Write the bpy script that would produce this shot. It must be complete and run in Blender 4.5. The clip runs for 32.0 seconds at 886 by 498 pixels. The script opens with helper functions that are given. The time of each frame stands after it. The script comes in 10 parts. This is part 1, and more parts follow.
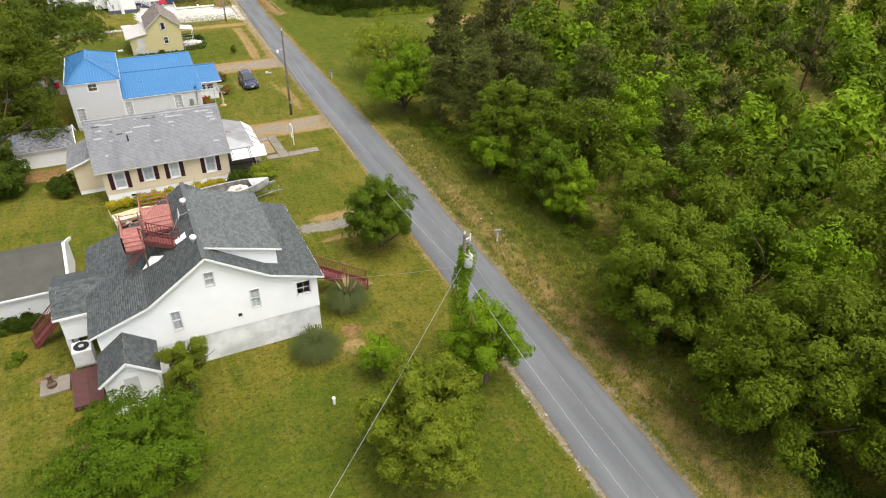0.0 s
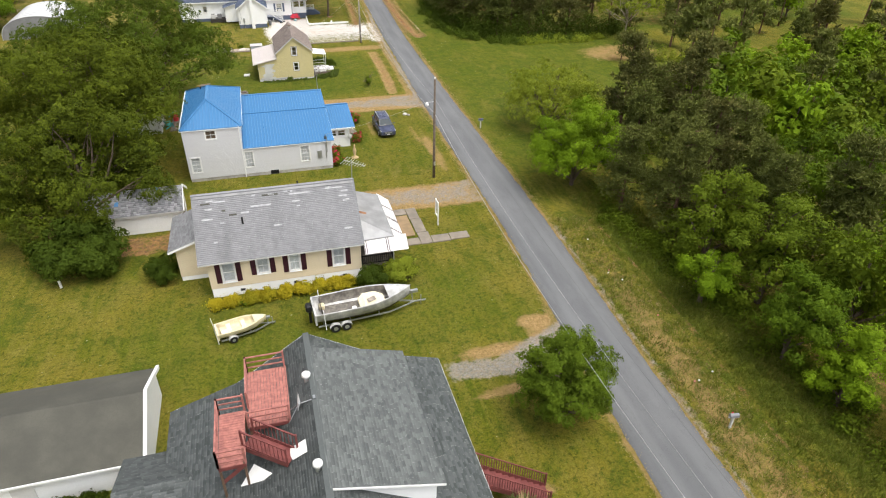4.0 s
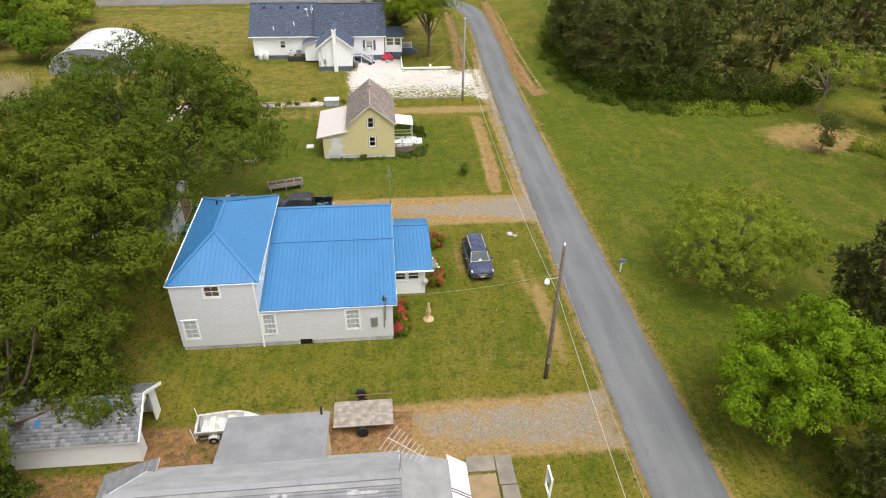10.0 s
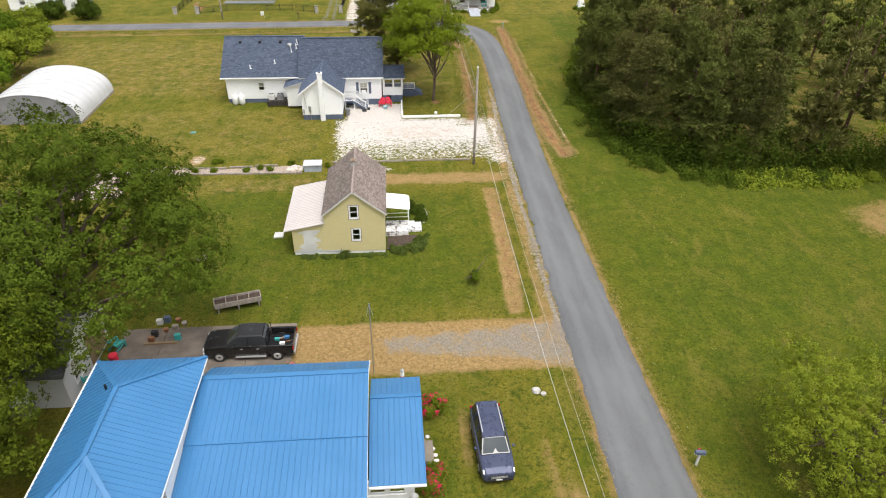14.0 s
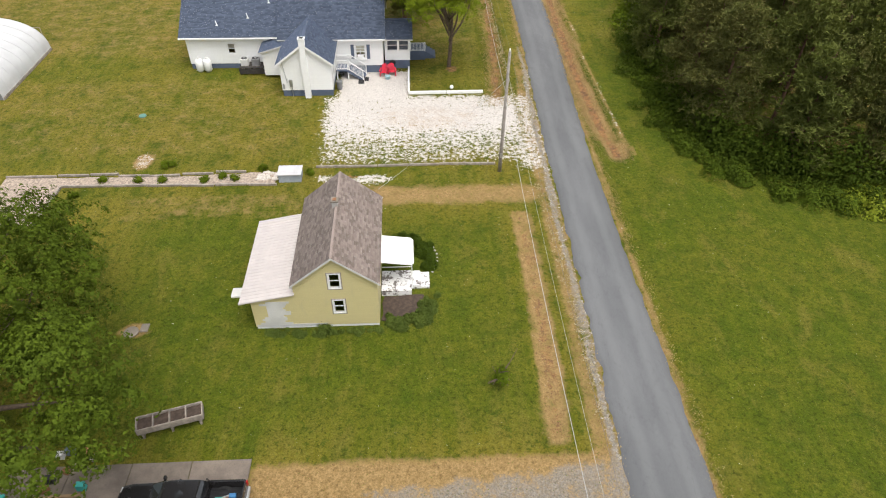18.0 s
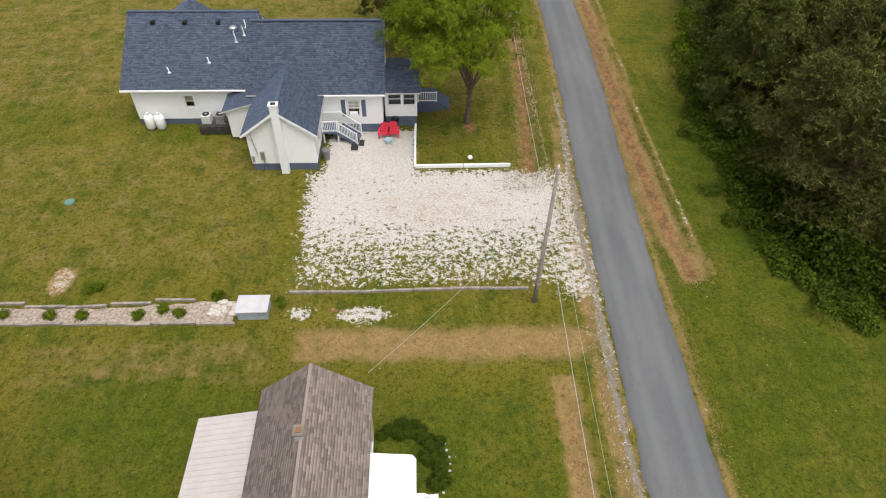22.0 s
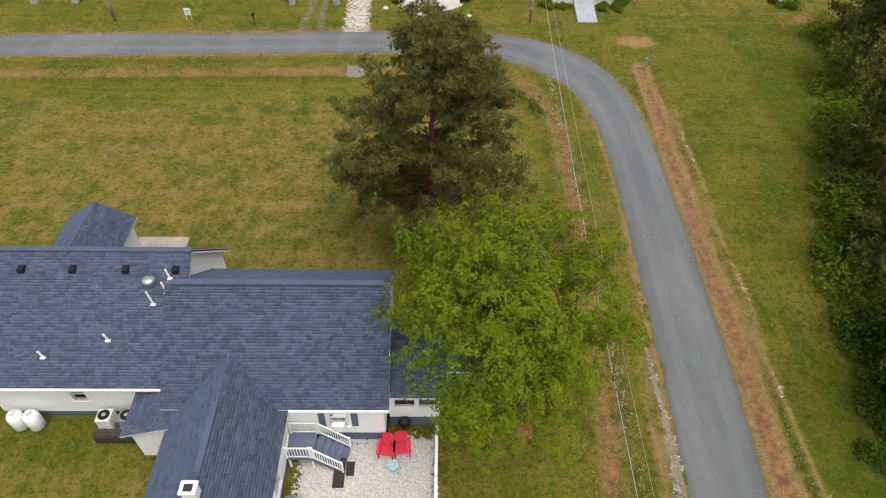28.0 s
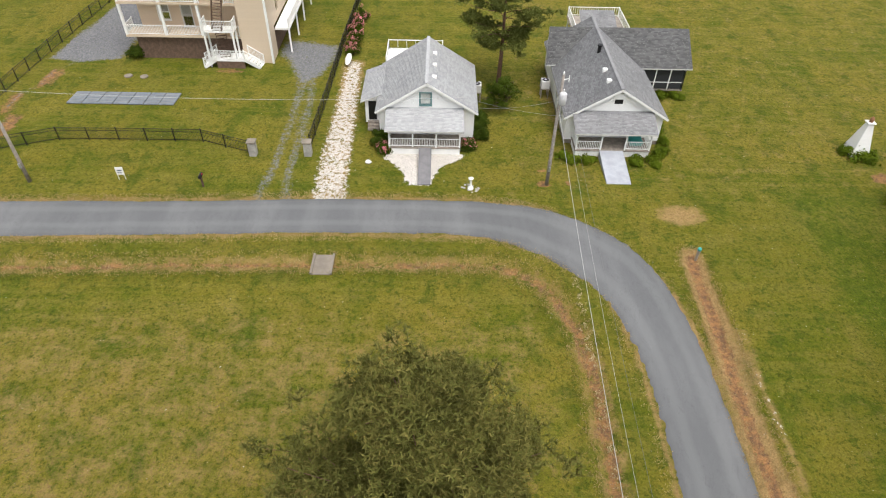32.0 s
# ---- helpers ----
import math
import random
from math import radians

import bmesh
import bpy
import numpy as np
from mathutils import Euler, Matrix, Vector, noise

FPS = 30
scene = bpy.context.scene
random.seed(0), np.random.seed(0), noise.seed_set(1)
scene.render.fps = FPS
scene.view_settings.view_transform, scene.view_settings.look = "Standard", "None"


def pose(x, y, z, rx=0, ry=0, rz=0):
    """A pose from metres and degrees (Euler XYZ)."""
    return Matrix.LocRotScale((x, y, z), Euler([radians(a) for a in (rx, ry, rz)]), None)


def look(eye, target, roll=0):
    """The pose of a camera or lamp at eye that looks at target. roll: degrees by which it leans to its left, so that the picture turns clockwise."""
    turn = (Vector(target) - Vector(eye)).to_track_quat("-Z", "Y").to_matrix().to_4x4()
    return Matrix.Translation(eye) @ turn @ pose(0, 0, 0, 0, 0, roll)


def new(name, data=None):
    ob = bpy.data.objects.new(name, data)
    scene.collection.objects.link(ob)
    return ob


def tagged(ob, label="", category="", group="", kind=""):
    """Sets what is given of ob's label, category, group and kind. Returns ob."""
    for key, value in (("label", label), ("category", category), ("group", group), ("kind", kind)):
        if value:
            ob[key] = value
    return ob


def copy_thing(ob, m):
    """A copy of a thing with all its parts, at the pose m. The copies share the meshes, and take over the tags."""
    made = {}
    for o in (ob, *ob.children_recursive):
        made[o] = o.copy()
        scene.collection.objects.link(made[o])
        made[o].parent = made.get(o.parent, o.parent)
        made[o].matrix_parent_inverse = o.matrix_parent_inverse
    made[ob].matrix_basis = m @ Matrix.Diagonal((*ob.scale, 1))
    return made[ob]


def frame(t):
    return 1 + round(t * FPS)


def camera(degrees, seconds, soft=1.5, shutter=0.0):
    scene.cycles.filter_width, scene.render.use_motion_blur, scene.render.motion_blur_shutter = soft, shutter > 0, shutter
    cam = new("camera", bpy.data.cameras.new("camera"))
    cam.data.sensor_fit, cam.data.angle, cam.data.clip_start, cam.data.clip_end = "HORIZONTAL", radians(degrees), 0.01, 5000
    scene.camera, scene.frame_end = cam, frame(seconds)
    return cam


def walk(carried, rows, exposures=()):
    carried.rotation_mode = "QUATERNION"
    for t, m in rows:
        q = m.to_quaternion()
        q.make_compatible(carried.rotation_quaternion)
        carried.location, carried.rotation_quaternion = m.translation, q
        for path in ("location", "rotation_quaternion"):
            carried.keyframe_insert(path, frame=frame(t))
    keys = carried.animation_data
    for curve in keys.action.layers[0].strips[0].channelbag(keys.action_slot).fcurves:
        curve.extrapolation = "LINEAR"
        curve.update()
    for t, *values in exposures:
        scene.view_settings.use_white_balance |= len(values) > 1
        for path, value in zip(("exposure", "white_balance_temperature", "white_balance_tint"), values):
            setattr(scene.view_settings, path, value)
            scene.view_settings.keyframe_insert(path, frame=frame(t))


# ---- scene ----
cam = camera(69.7, 32.0, soft=1.1)
METRES, EYE, TILT, LEAN, TURN = 150.0, 30.0, 0.0, 0.0, -26.5
ROWS = [
    (0.0, 0.0, 0.0, 0.0, 0.67, -33.17, -1.02),
    (0.5, -0.0044, 0.0147, -0.0002, 1.94, -33.2, -1.04),
    (1.0, -0.0096, 0.0295, -0.0, 3.24, -33.22, -1.02),
    (1.5, -0.0162, 0.0444, 0.0003, 4.49, -33.29, -1.06),
    (2.0, -0.0232, 0.0594, 0.0004, 5.77, -33.3, -1.06),
    (2.5, -0.0311, 0.0745, 0.0007, 7.04, -33.38, -1.04),
    (3.0, -0.0391, 0.0898, 0.0008, 8.29, -33.4, -1.05),
    (3.5, -0.0467, 0.1053, 0.0006, 9.53, -33.39, -1.06),
    (5.5, -0.0685, 0.1679, 0.0008, 14.57, -33.56, -1.03),
    (6.0, -0.073, 0.1834, 0.001, 15.79, -33.59, -1.04),
    (6.5, -0.0773, 0.1988, 0.0009, 17.01, -33.63, -1.04),
    (7.0, -0.0809, 0.214, 0.0005, 18.25, -33.63, -1.01),
    (7.5, -0.0843, 0.2292, 0.0004, 19.2, -33.63, -0.99),
    (8.0, -0.0876, 0.2443, 0.0003, 19.39, -33.61, -0.95),
    (8.5, -0.0913, 0.2592, 0.0004, 19.53, -33.62, -0.95),
    (9.0, -0.0949, 0.274, 0.0003, 19.79, -33.6, -0.93),
    (9.5, -0.0991, 0.2888, 0.0003, 20.32, -33.6, -0.92),
    (10.0, -0.1037, 0.3035, -0.0, 20.76, -33.63, -0.91),
    (10.5, -0.1084, 0.3184, -0.0, 20.88, -33.62, -0.91),
    (11.0, -0.1132, 0.3331, -0.0001, 20.85, -33.6, -0.89),
    (11.5, -0.1178, 0.3478, -0.0002, 20.85, -33.57, -0.88),
    (12.0, -0.1226, 0.3624, -0.0001, 20.83, -33.58, -0.86),
    (12.5, -0.1277, 0.3768, 0.0, 20.89, -33.57, -0.85),
    (13.0, -0.1332, 0.3912, 0.0001, 21.22, -33.58, -0.85),
    (13.5, -0.1385, 0.4058, 0.0, 21.59, -33.56, -0.82),
    (14.0, -0.144, 0.4205, -0.0001, 21.91, -33.55, -0.81),
    (14.5, -0.1495, 0.435, -0.0, 22.22, -33.88, -0.79),
    (16.5, -0.1726, 0.4916, -0.0005, 23.03, -38.44, -0.81),
    (17.0, -0.1785, 0.5056, -0.0004, 23.16, -39.54, -0.8),
    (17.5, -0.1848, 0.5194, -0.0002, 23.28, -40.65, -0.81),
    (18.0, -0.1909, 0.5334, -0.0001, 23.42, -41.74, -0.77),
    (18.5, -0.1973, 0.5472, 0.0, 23.57, -42.8, -0.77),
    (19.0, -0.2034, 0.5612, -0.0, 23.7, -43.8, -0.76),
    (19.5, -0.2097, 0.5752, -0.0002, 23.81, -44.59, -0.8),
    (20.0, -0.2156, 0.5892, -0.0002, 23.97, -44.92, -0.75),
    (20.5, -0.222, 0.6027, -0.0004, 24.1, -45.11, -0.78),
    (21.0, -0.2285, 0.6162, -0.0002, 24.24, -45.3, -0.77),
    (21.5, -0.2354, 0.6298, 0.0001, 24.36, -45.47, -0.79),
    (22.0, -0.2421, 0.6433, 0.0003, 24.51, -45.54, -0.79),
    (22.5, -0.249, 0.6564, 0.0002, 24.63, -45.55, -0.8),
    (23.0, -0.2562, 0.6696, 0.0003, 24.76, -45.62, -0.85),
    (23.5, -0.263, 0.6828, 0.0002, 24.92, -45.61, -0.81),
    (24.0, -0.2703, 0.6962, 0.0003, 25.06, -45.67, -0.82),
    (24.5, -0.2777, 0.7096, 0.0001, 25.19, -45.69, -0.82),
    (25.0, -0.2852, 0.7228, 0.0003, 25.31, -45.76, -0.85),
    (25.5, -0.2925, 0.7359, 0.0003, 25.39, -45.78, -0.84),
    (27.5, -0.3204, 0.7905, 0.0007, 25.96, -46.0, -0.93),
    (28.0, -0.327, 0.8046, 0.0007, 26.1, -46.06, -0.95),
    (28.5, -0.3335, 0.8189, 0.0008, 26.19, -45.92, -1.0),
    (29.0, -0.3395, 0.8327, 0.0008, 26.29, -45.45, -1.0),
    (29.5, -0.346, 0.8472, 0.0012, 26.39, -44.89, -0.99),
    (30.0, -0.3527, 0.8618, 0.0015, 26.46, -44.38, -1.05),
    (30.5, -0.3591, 0.8765, 0.0018, 26.52, -43.83, -1.06),
    (31.0, -0.3658, 0.8916, 0.0025, 26.57, -43.33, -1.06),
    (31.5, -0.3727, 0.9068, 0.0033, 26.57, -42.87, -1.06),
    (32.0, -0.3791, 0.9219, 0.0039, 26.67, -42.36, -1.05),
]
walk(cam, [(t, pose(0, 0, EYE, TILT, LEAN, TURN) @ pose(METRES * x, METRES * y, METRES * z, 90 + pitch, roll, yaw)) for t, x, y, z, yaw, pitch, roll in ROWS], [(0.0, 0.92), (3.5, 0.88), (7.0, 0.83), (14.5, 0.83), (17.0, 0.76), (19.0, 0.67), (21.0, 0.53), (25.5, 0.41), (28.0, 0.5), (30.0, 0.65), (32.0, 0.74)])

# ---- light: a bright, thinly overcast noon ----
SUN_ELEV, SUN_AZ = 70.0, 150.0  # degrees; azimuth clockwise from +y
world = bpy.data.worlds.new("world")
scene.world = world
world.use_nodes = True
_n = world.node_tree.nodes
_l = world.node_tree.links
_n.clear()
_sky = _n.new("ShaderNodeTexSky")
_sky.sky_type = "NISHITA"
_sky.sun_disc = False
_sky.sun_elevation, _sky.sun_rotation = radians(SUN_ELEV), radians(SUN_AZ)
_sky.air_density, _sky.dust_density, _sky.ozone_density = 1.0, 4.0, 1.0
_hsv = _n.new("ShaderNodeHueSaturation")
_hsv.inputs["Saturation"].default_value = 0.25
_bg = _n.new("ShaderNodeBackground")
_bg.inputs["Strength"].default_value = 0.15
_out = _n.new("ShaderNodeOutputWorld")
_l.new(_sky.outputs[0], _hsv.inputs["Color"])
_l.new(_hsv.outputs[0], _bg.inputs["Color"])
_l.new(_bg.outputs[0], _out.inputs[0])
sun = new("sun", bpy.data.lights.new("sun", "SUN"))
sun.data.energy, sun.data.angle, sun.data.color = 1.4, radians(40), (1.0, 0.96, 0.9)
_a, _e = radians(SUN_AZ), radians(SUN_ELEV)
sun.matrix_world = look((60 * math.sin(_a) * math.cos(_e), 60 * math.cos(_a) * math.cos(_e), 60 * math.sin(_e)), (0, 0, 0))
scene.view_settings.exposure = 0.8

# ---- materials ----
class Net:
    """A small node-tree writer."""

    def __init__(self, name, rough=0.8, metal=0.0, spec=0.3):
        self.m = bpy.data.materials.new(name)
        self.m.use_nodes = True
        self.t = self.m.node_tree
        self.b = self.t.nodes["Principled BSDF"]
        self.b.inputs["Roughness"].default_value = rough
        self.b.inputs["Metallic"].default_value = metal
        self.b.inputs["Specular IOR Level"].default_value = spec
        self.pos = self.t.nodes.new("ShaderNodeNewGeometry")

    def put(self, socket, v):
        if isinstance(v, bpy.types.NodeSocket):
            self.t.links.new(v, socket)
        elif isinstance(v, tuple) and len(v) == 3 and socket.type == "RGBA":
            socket.default_value = (*v, 1)
        else:
            socket.default_value = v

    def noise(self, scale, detail=4.0, rough=0.55, vec=None, dist=0.0):
        n = self.t.nodes.new("ShaderNodeTexNoise")
        self.put(n.inputs["Scale"], scale)
        self.put(n.inputs["Detail"], detail)
        self.put(n.inputs["Roughness"], rough)
        self.put(n.inputs["Distortion"], dist)
        self.t.links.new(vec or self.pos.outputs["Position"], n.inputs["Vector"])
        return n.outputs[0]

    def cells(self, scale, vec=None, out=0):
        n = self.t.nodes.new("ShaderNodeTexVoronoi")
        self.put(n.inputs["Scale"], scale)
        self.t.links.new(vec or self.pos.outputs["Position"], n.inputs["Vector"])
        return n.outputs[out]

    def math(self, op, a, b=0.0, c=0.0):
        n = self.t.nodes.new("ShaderNodeMath")
        n.operation = op
        for i, v in enumerate((a, b, c)):
            self.put(n.inputs[i], v)
        return n.outputs[0]

    def span(self, v, a, b, lo=0.0, hi=1.0):
        n = self.t.nodes.new("ShaderNodeMapRange")
        n.interpolation_type = "SMOOTHSTEP"
        for i, x in enumerate((v, a, b, lo, hi)):
            self.put(n.inputs[i], x)
        return n.outputs[0]

    def mix(self, f, a, b, blend="MIX"):
        n = self.t.nodes.new("ShaderNodeMix")
        n.data_type, n.blend_type = "RGBA", blend
        self.put(n.inputs[0], f)
        self.put(n.inputs[6], a)
        self.put(n.inputs[7], b)
        return n.outputs[2]

    def xyz(self):
        n = self.t.nodes.new("ShaderNodeSeparateXYZ")
        self.t.links.new(self.pos.outputs["Position"], n.inputs[0])
        return n.outputs

    def scaled(self, x, y, z, turn=0.0):
        n = self.t.nodes.new("ShaderNodeMapping")
        n.inputs["Scale"].default_value = (x, y, z)
        n.inputs["Rotation"].default_value = (0, 0, radians(turn))
        self.t.links.new(self.pos.outputs["Position"], n.inputs[0])
        return n.outputs[0]

    def attribute(self, name):
        n = self.t.nodes.new("ShaderNodeAttribute")
        n.attribute_name = name
        s = self.t.nodes.new("ShaderNodeSeparateColor")
        self.t.links.new(n.outputs["Color"], s.inputs[0])
        return s.outputs[0], s.outputs[1], s.outputs[2], n.outputs["Alpha"]

    def island(self):
        return self.pos.outputs["Random Per Island"]

    def object_random(self):
        return self.t.nodes.new("ShaderNodeObjectInfo").outputs["Random"]

    def color(self, v):
        self.put(self.b.inputs["Base Color"], v)
        return self

    def rough(self, v):
        self.put(self.b.inputs["Roughness"], v)
        return self

    def bump(self, h, strength=0.4, dist=0.02):
        n = self.t.nodes.new("ShaderNodeBump")
        n.inputs["Strength"].default_value = strength
        n.inputs["Distance"].default_value = dist
        self.t.links.new(h, n.inputs["Height"])
        self.t.links.new(n.outputs[0], self.b.inputs["Normal"])
        return self


def dim(c, k):
    return tuple(min(1.0, v * k) for v in c)


def plain(name, c, rough=0.7, metal=0.0, spec=0.3, var=0.18, scale=1.5, fine=18.0, bump=0.15):
    """One colour with stains at a coarse and a fine scale."""
    n = Net(name, rough, metal, spec)
    a = n.noise(scale, 5.0, 0.6)
    f = n.noise(fine, 3.0)
    col = n.mix(n.span(a, 0.3, 0.72), dim(c, 1 - var), dim(c, 1 + var * 0.6))
    col = n.mix(n.math("MULTIPLY", n.span(f, 0.45, 0.75), 0.35), col, dim(c, 1 - var * 1.6))
    n.color(col).rough(n.span(a, 0.2, 0.8, max(0.05, rough - 0.12), min(1, rough + 0.12)))
    if bump:
        n.bump(f, bump, 0.01)
    return n.m


def siding(name, c, pitch=0.115, dirt=(0.35, 0.33, 0.28), amount=0.25, seams=3.6):
    """Lapped boards: each course leans out, the fine shadow line under it painted into the colour."""
    n = Net(name, 0.55, 0, 0.35)
    x, y, z = n.xyz()
    saw = n.math("FRACT", n.math("DIVIDE", z, pitch))
    line = n.span(saw, 0.0, 0.16, 1.0, 0.0)
    st = n.noise(3.0, 5.0, 0.6, n.scaled(1, 1, 0.25))
    col = n.mix(n.math("MULTIPLY", n.span(st, 0.52, 0.8), amount), c, dirt)
    row = n.math("FLOOR", n.math("DIVIDE", z, pitch))
    wn = n.t.nodes.new("ShaderNodeTexWhiteNoise")
    wn.noise_dimensions = "2D"
    cb = n.t.nodes.new("ShaderNodeCombineXYZ")
    n.put(cb.inputs[0], row)
    n.put(cb.inputs[1], n.math("FLOOR", n.math("DIVIDE", n.math("ADD", x, y), seams)))
    n.t.links.new(cb.outputs[0], wn.inputs[0])
    col = n.mix(n.math("MULTIPLY", wn.outputs[0], 0.10), col, dim(c, 0.75))
    col = n.mix(n.math("MULTIPLY", line, 0.22), col, dim(c, 0.6))
    n.color(col).bump(saw, 0.5, 0.02)
    return n.m


def shingle(name, a, b, stain=(0.1, 0.1, 0.1), amount=0.35, streak=(1, 1, 1), sheen=0.02, tint=(1, 1, 1)):
    n = Net(name, 0.8, 0, 0.3)
    n.b.inputs["Sheen Weight"].default_value = sheen
    n.b.inputs["Sheen Roughness"].default_value = 0.45
    n.b.inputs["Sheen Tint"].default_value = (*tint, 1)
    r = n.island()
    col = n.mix(r, a, b)
    big = n.noise(0.7, 5.0, 0.62, n.scaled(*streak))
    col = n.mix(n.math("MULTIPLY", n.span(big, 0.45, 0.75), amount), col, stain)
    g = n.noise(55.0, 2.0)
    col = n.mix(n.math("MULTIPLY", n.span(g, 0.5, 0.75), 0.45), col, dim(b, 1.5))
    n.color(col).bump(g, 0.3, 0.01)
    return n.m


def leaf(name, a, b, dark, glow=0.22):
    """Foliage: a spread of greens leaf by leaf, darker clump-sized patches, some light passing through."""
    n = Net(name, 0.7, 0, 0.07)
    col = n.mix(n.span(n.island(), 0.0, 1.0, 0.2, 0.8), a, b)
    # patches of darker tone put the shade between leaf clumps into the colour
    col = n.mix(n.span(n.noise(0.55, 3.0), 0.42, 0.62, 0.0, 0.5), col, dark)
    col = n.mix(n.math("MULTIPLY", n.object_random(), 0.35), col, dim(b, 1.25))
    n.color(col)
    tr = n.t.nodes.new("ShaderNodeBsdfTranslucent")
    n.t.links.new(n.mix(0.4, col, (0.25, 0.3, 0.01)), tr.inputs[0])
    mx = n.t.nodes.new("ShaderNodeMixShader")
    mx.inputs[0].default_value = glow
    out = n.t.nodes["Material Output"]
    n.t.links.new(n.b.outputs[0], mx.inputs[1])
    n.t.links.new(tr.outputs[0], mx.inputs[2])
    n.t.links.new(mx.outputs[0], out.inputs[0])
    return n.m


def glass(name="window_glass"):
    n = Net(name, 0.05, 0, 0.5)
    n.color((0.6, 0.65, 0.65))
    tr = n.t.nodes.new("ShaderNodeBsdfTransparent")
    tr.inputs[0].default_value = (0.94, 0.96, 0.96, 1)
    gl = n.t.nodes.new("ShaderNodeBsdfGlossy")
    gl.inputs["Roughness"].default_value = 0.03
    fr = n.t.nodes.new("ShaderNodeFresnel")
    fr.inputs[0].default_value = 1.5
    mx = n.t.nodes.new("ShaderNodeMixShader")
    n.t.links.new(fr.outputs[0], mx.inputs[0])
    n.t.links.new(tr.outputs[0], mx.inputs[1])
    n.t.links.new(gl.outputs[0], mx.inputs[2])
    n.t.links.new(mx.outputs[0], n.t.nodes["Material Output"].inputs[0])
    return n.m


def ground_material():
    """Mown grass with straw, soil, shell and lush patches that the sheet's four weights place."""
    n = Net("meadow", 0.95, 0, 0.1)
    dry, soil, shell, lush = n.attribute("cover")
    grey, blue, _, _ = n.attribute("stones")
    big = n.noise(0.16, 5.0, 0.62)
    mid = n.noise(0.8, 6.0, 0.7)
    blade = n.noise(11.0, 3.0, 0.8)
    tuft = n.noise(3.6, 5.0, 0.78)
    mown = n.mix(n.span(n.xyz()[1], 157.5, 158.5), n.noise(1.0, 3.0, 0.6, n.scaled(1.6, 0.07, 1, 3)), n.noise(1.0, 3.0, 0.6, n.scaled(0.05, 1.5, 1, 2)))
    weed = n.cells(1.7)
    col = n.mix(n.span(big, 0.38, 0.62), (0.096, 0.108, 0.008), (0.167, 0.14, 0.018))
    col = n.mix(n.span(mown, 0.42, 0.62, 0, 0.6), col, (0.175, 0.148, 0.026))
    col = n.mix(n.span(mid, 0.52, 0.74, 0, 0.4), col, (0.18, 0.15, 0.034))
    col = n.mix(n.span(mid, 0.46, 0.3, 0, 0.6), col, (0.055, 0.08, 0.006))
    blot = n.noise(0.42, 6.0, 0.72, None, 0.6)
    col = n.mix(n.span(blot, 0.5, 0.66, 0, 0.75), col, (0.055, 0.078, 0.007))
    col = n.mix(n.span(blot, 0.45, 0.3, 0, 0.65), col, (0.2, 0.165, 0.035))
    f = n.span(n.math("ADD", lush, n.math("MULTIPLY", mid, 0.7)), 0.5, 1.15)
    col = n.mix(n.math("MULTIPLY", f, n.span(blot, 0.62, 0.36, 0.55, 0.9)), col, n.mix(n.span(mid, 0.4, 0.6), (0.054, 0.084, 0.006), (0.088, 0.112, 0.008)))
    patch = n.noise(0.3, 5.0, 0.66, n.scaled(1.3, 0.7, 1, 5), 0.5)
    col = n.mix(n.span(patch, 0.52, 0.7, 0, 0.6), col, (0.17, 0.145, 0.028))
    col = n.mix(n.span(patch, 0.46, 0.34, 0, 0.5), col, (0.058, 0.088, 0.006))
    col = n.mix(n.span(tuft, 0.5, 0.36, 0, 0.7), col, (0.035, 0.05, 0.005))
    clump = n.noise(1.5, 5.0, 0.75, None, 0.8)
    col = n.mix(n.span(clump, 0.54, 0.66, 0, 0.7), col, (0.042, 0.07, 0.006))
    col = n.mix(n.span(tuft, 0.56, 0.74, 0, 0.6), col, (0.2, 0.18, 0.045))
    col = n.mix(n.span(weed, 0.16, 0.05, 0, 0.5), col, (0.045, 0.08, 0.006))
    edge = n.math("ADD", n.math("MULTIPLY", mid, 0.45), n.math("ADD", n.math("MULTIPLY", tuft, 0.35), n.math("MULTIPLY", blade, 0.2)))
    edge = n.math("MULTIPLY", n.math("SUBTRACT", edge, 0.5), 1.9)
    f = n.span(n.math("ADD", dry, edge), 0.34, 0.74)
    straw = n.mix(n.span(tuft, 0.35, 0.7), (0.36, 0.24, 0.105), (0.2, 0.13, 0.05))
    col = n.mix(f, col, straw)
    f = n.span(n.math("ADD", soil, edge), 0.38, 0.68)
    earth = n.mix(n.span(n.noise(2.2, 5.0, 0.75), 0.35, 0.65), (0.33, 0.172, 0.072), (0.15, 0.09, 0.052))
    col = n.mix(f, col, earth)
    chips = n.cells(14.0)
    fine = n.math("ADD", n.math("MULTIPLY", n.math("SUBTRACT", n.noise(2.6, 5.0, 0.85), 0.5), 2.3), n.math("MULTIPLY", edge, 0.35))
    f = n.span(n.math("ADD", shell, fine), 0.4, 0.48)
    white = n.mix(n.span(chips, 0.42, 0.9), (0.61, 0.57, 0.53), (0.44, 0.405, 0.37))
    white = n.mix(n.span(n.math("ADD", n.math("SUBTRACT", dry, 0.3), edge), 0.25, 0.65, 0, 0.75), white, (0.42, 0.32, 0.22))
    col = n.mix(f, col, white)
    st = n.t.nodes.new("ShaderNodeSeparateColor")
    n.t.links.new(n.cells(10.0, None, 1), st.inputs[0])
    pebble = n.mix(st.outputs[0], (0.27, 0.255, 0.23), (0.19, 0.18, 0.165))
    f = n.span(n.math("ADD", grey, edge), 0.36, 0.62)
    col = n.mix(n.math("MULTIPLY", f, 0.9), col, n.mix(n.span(tuft, 0.4, 0.7, 0, 0.6), pebble, (0.33, 0.24, 0.14)))
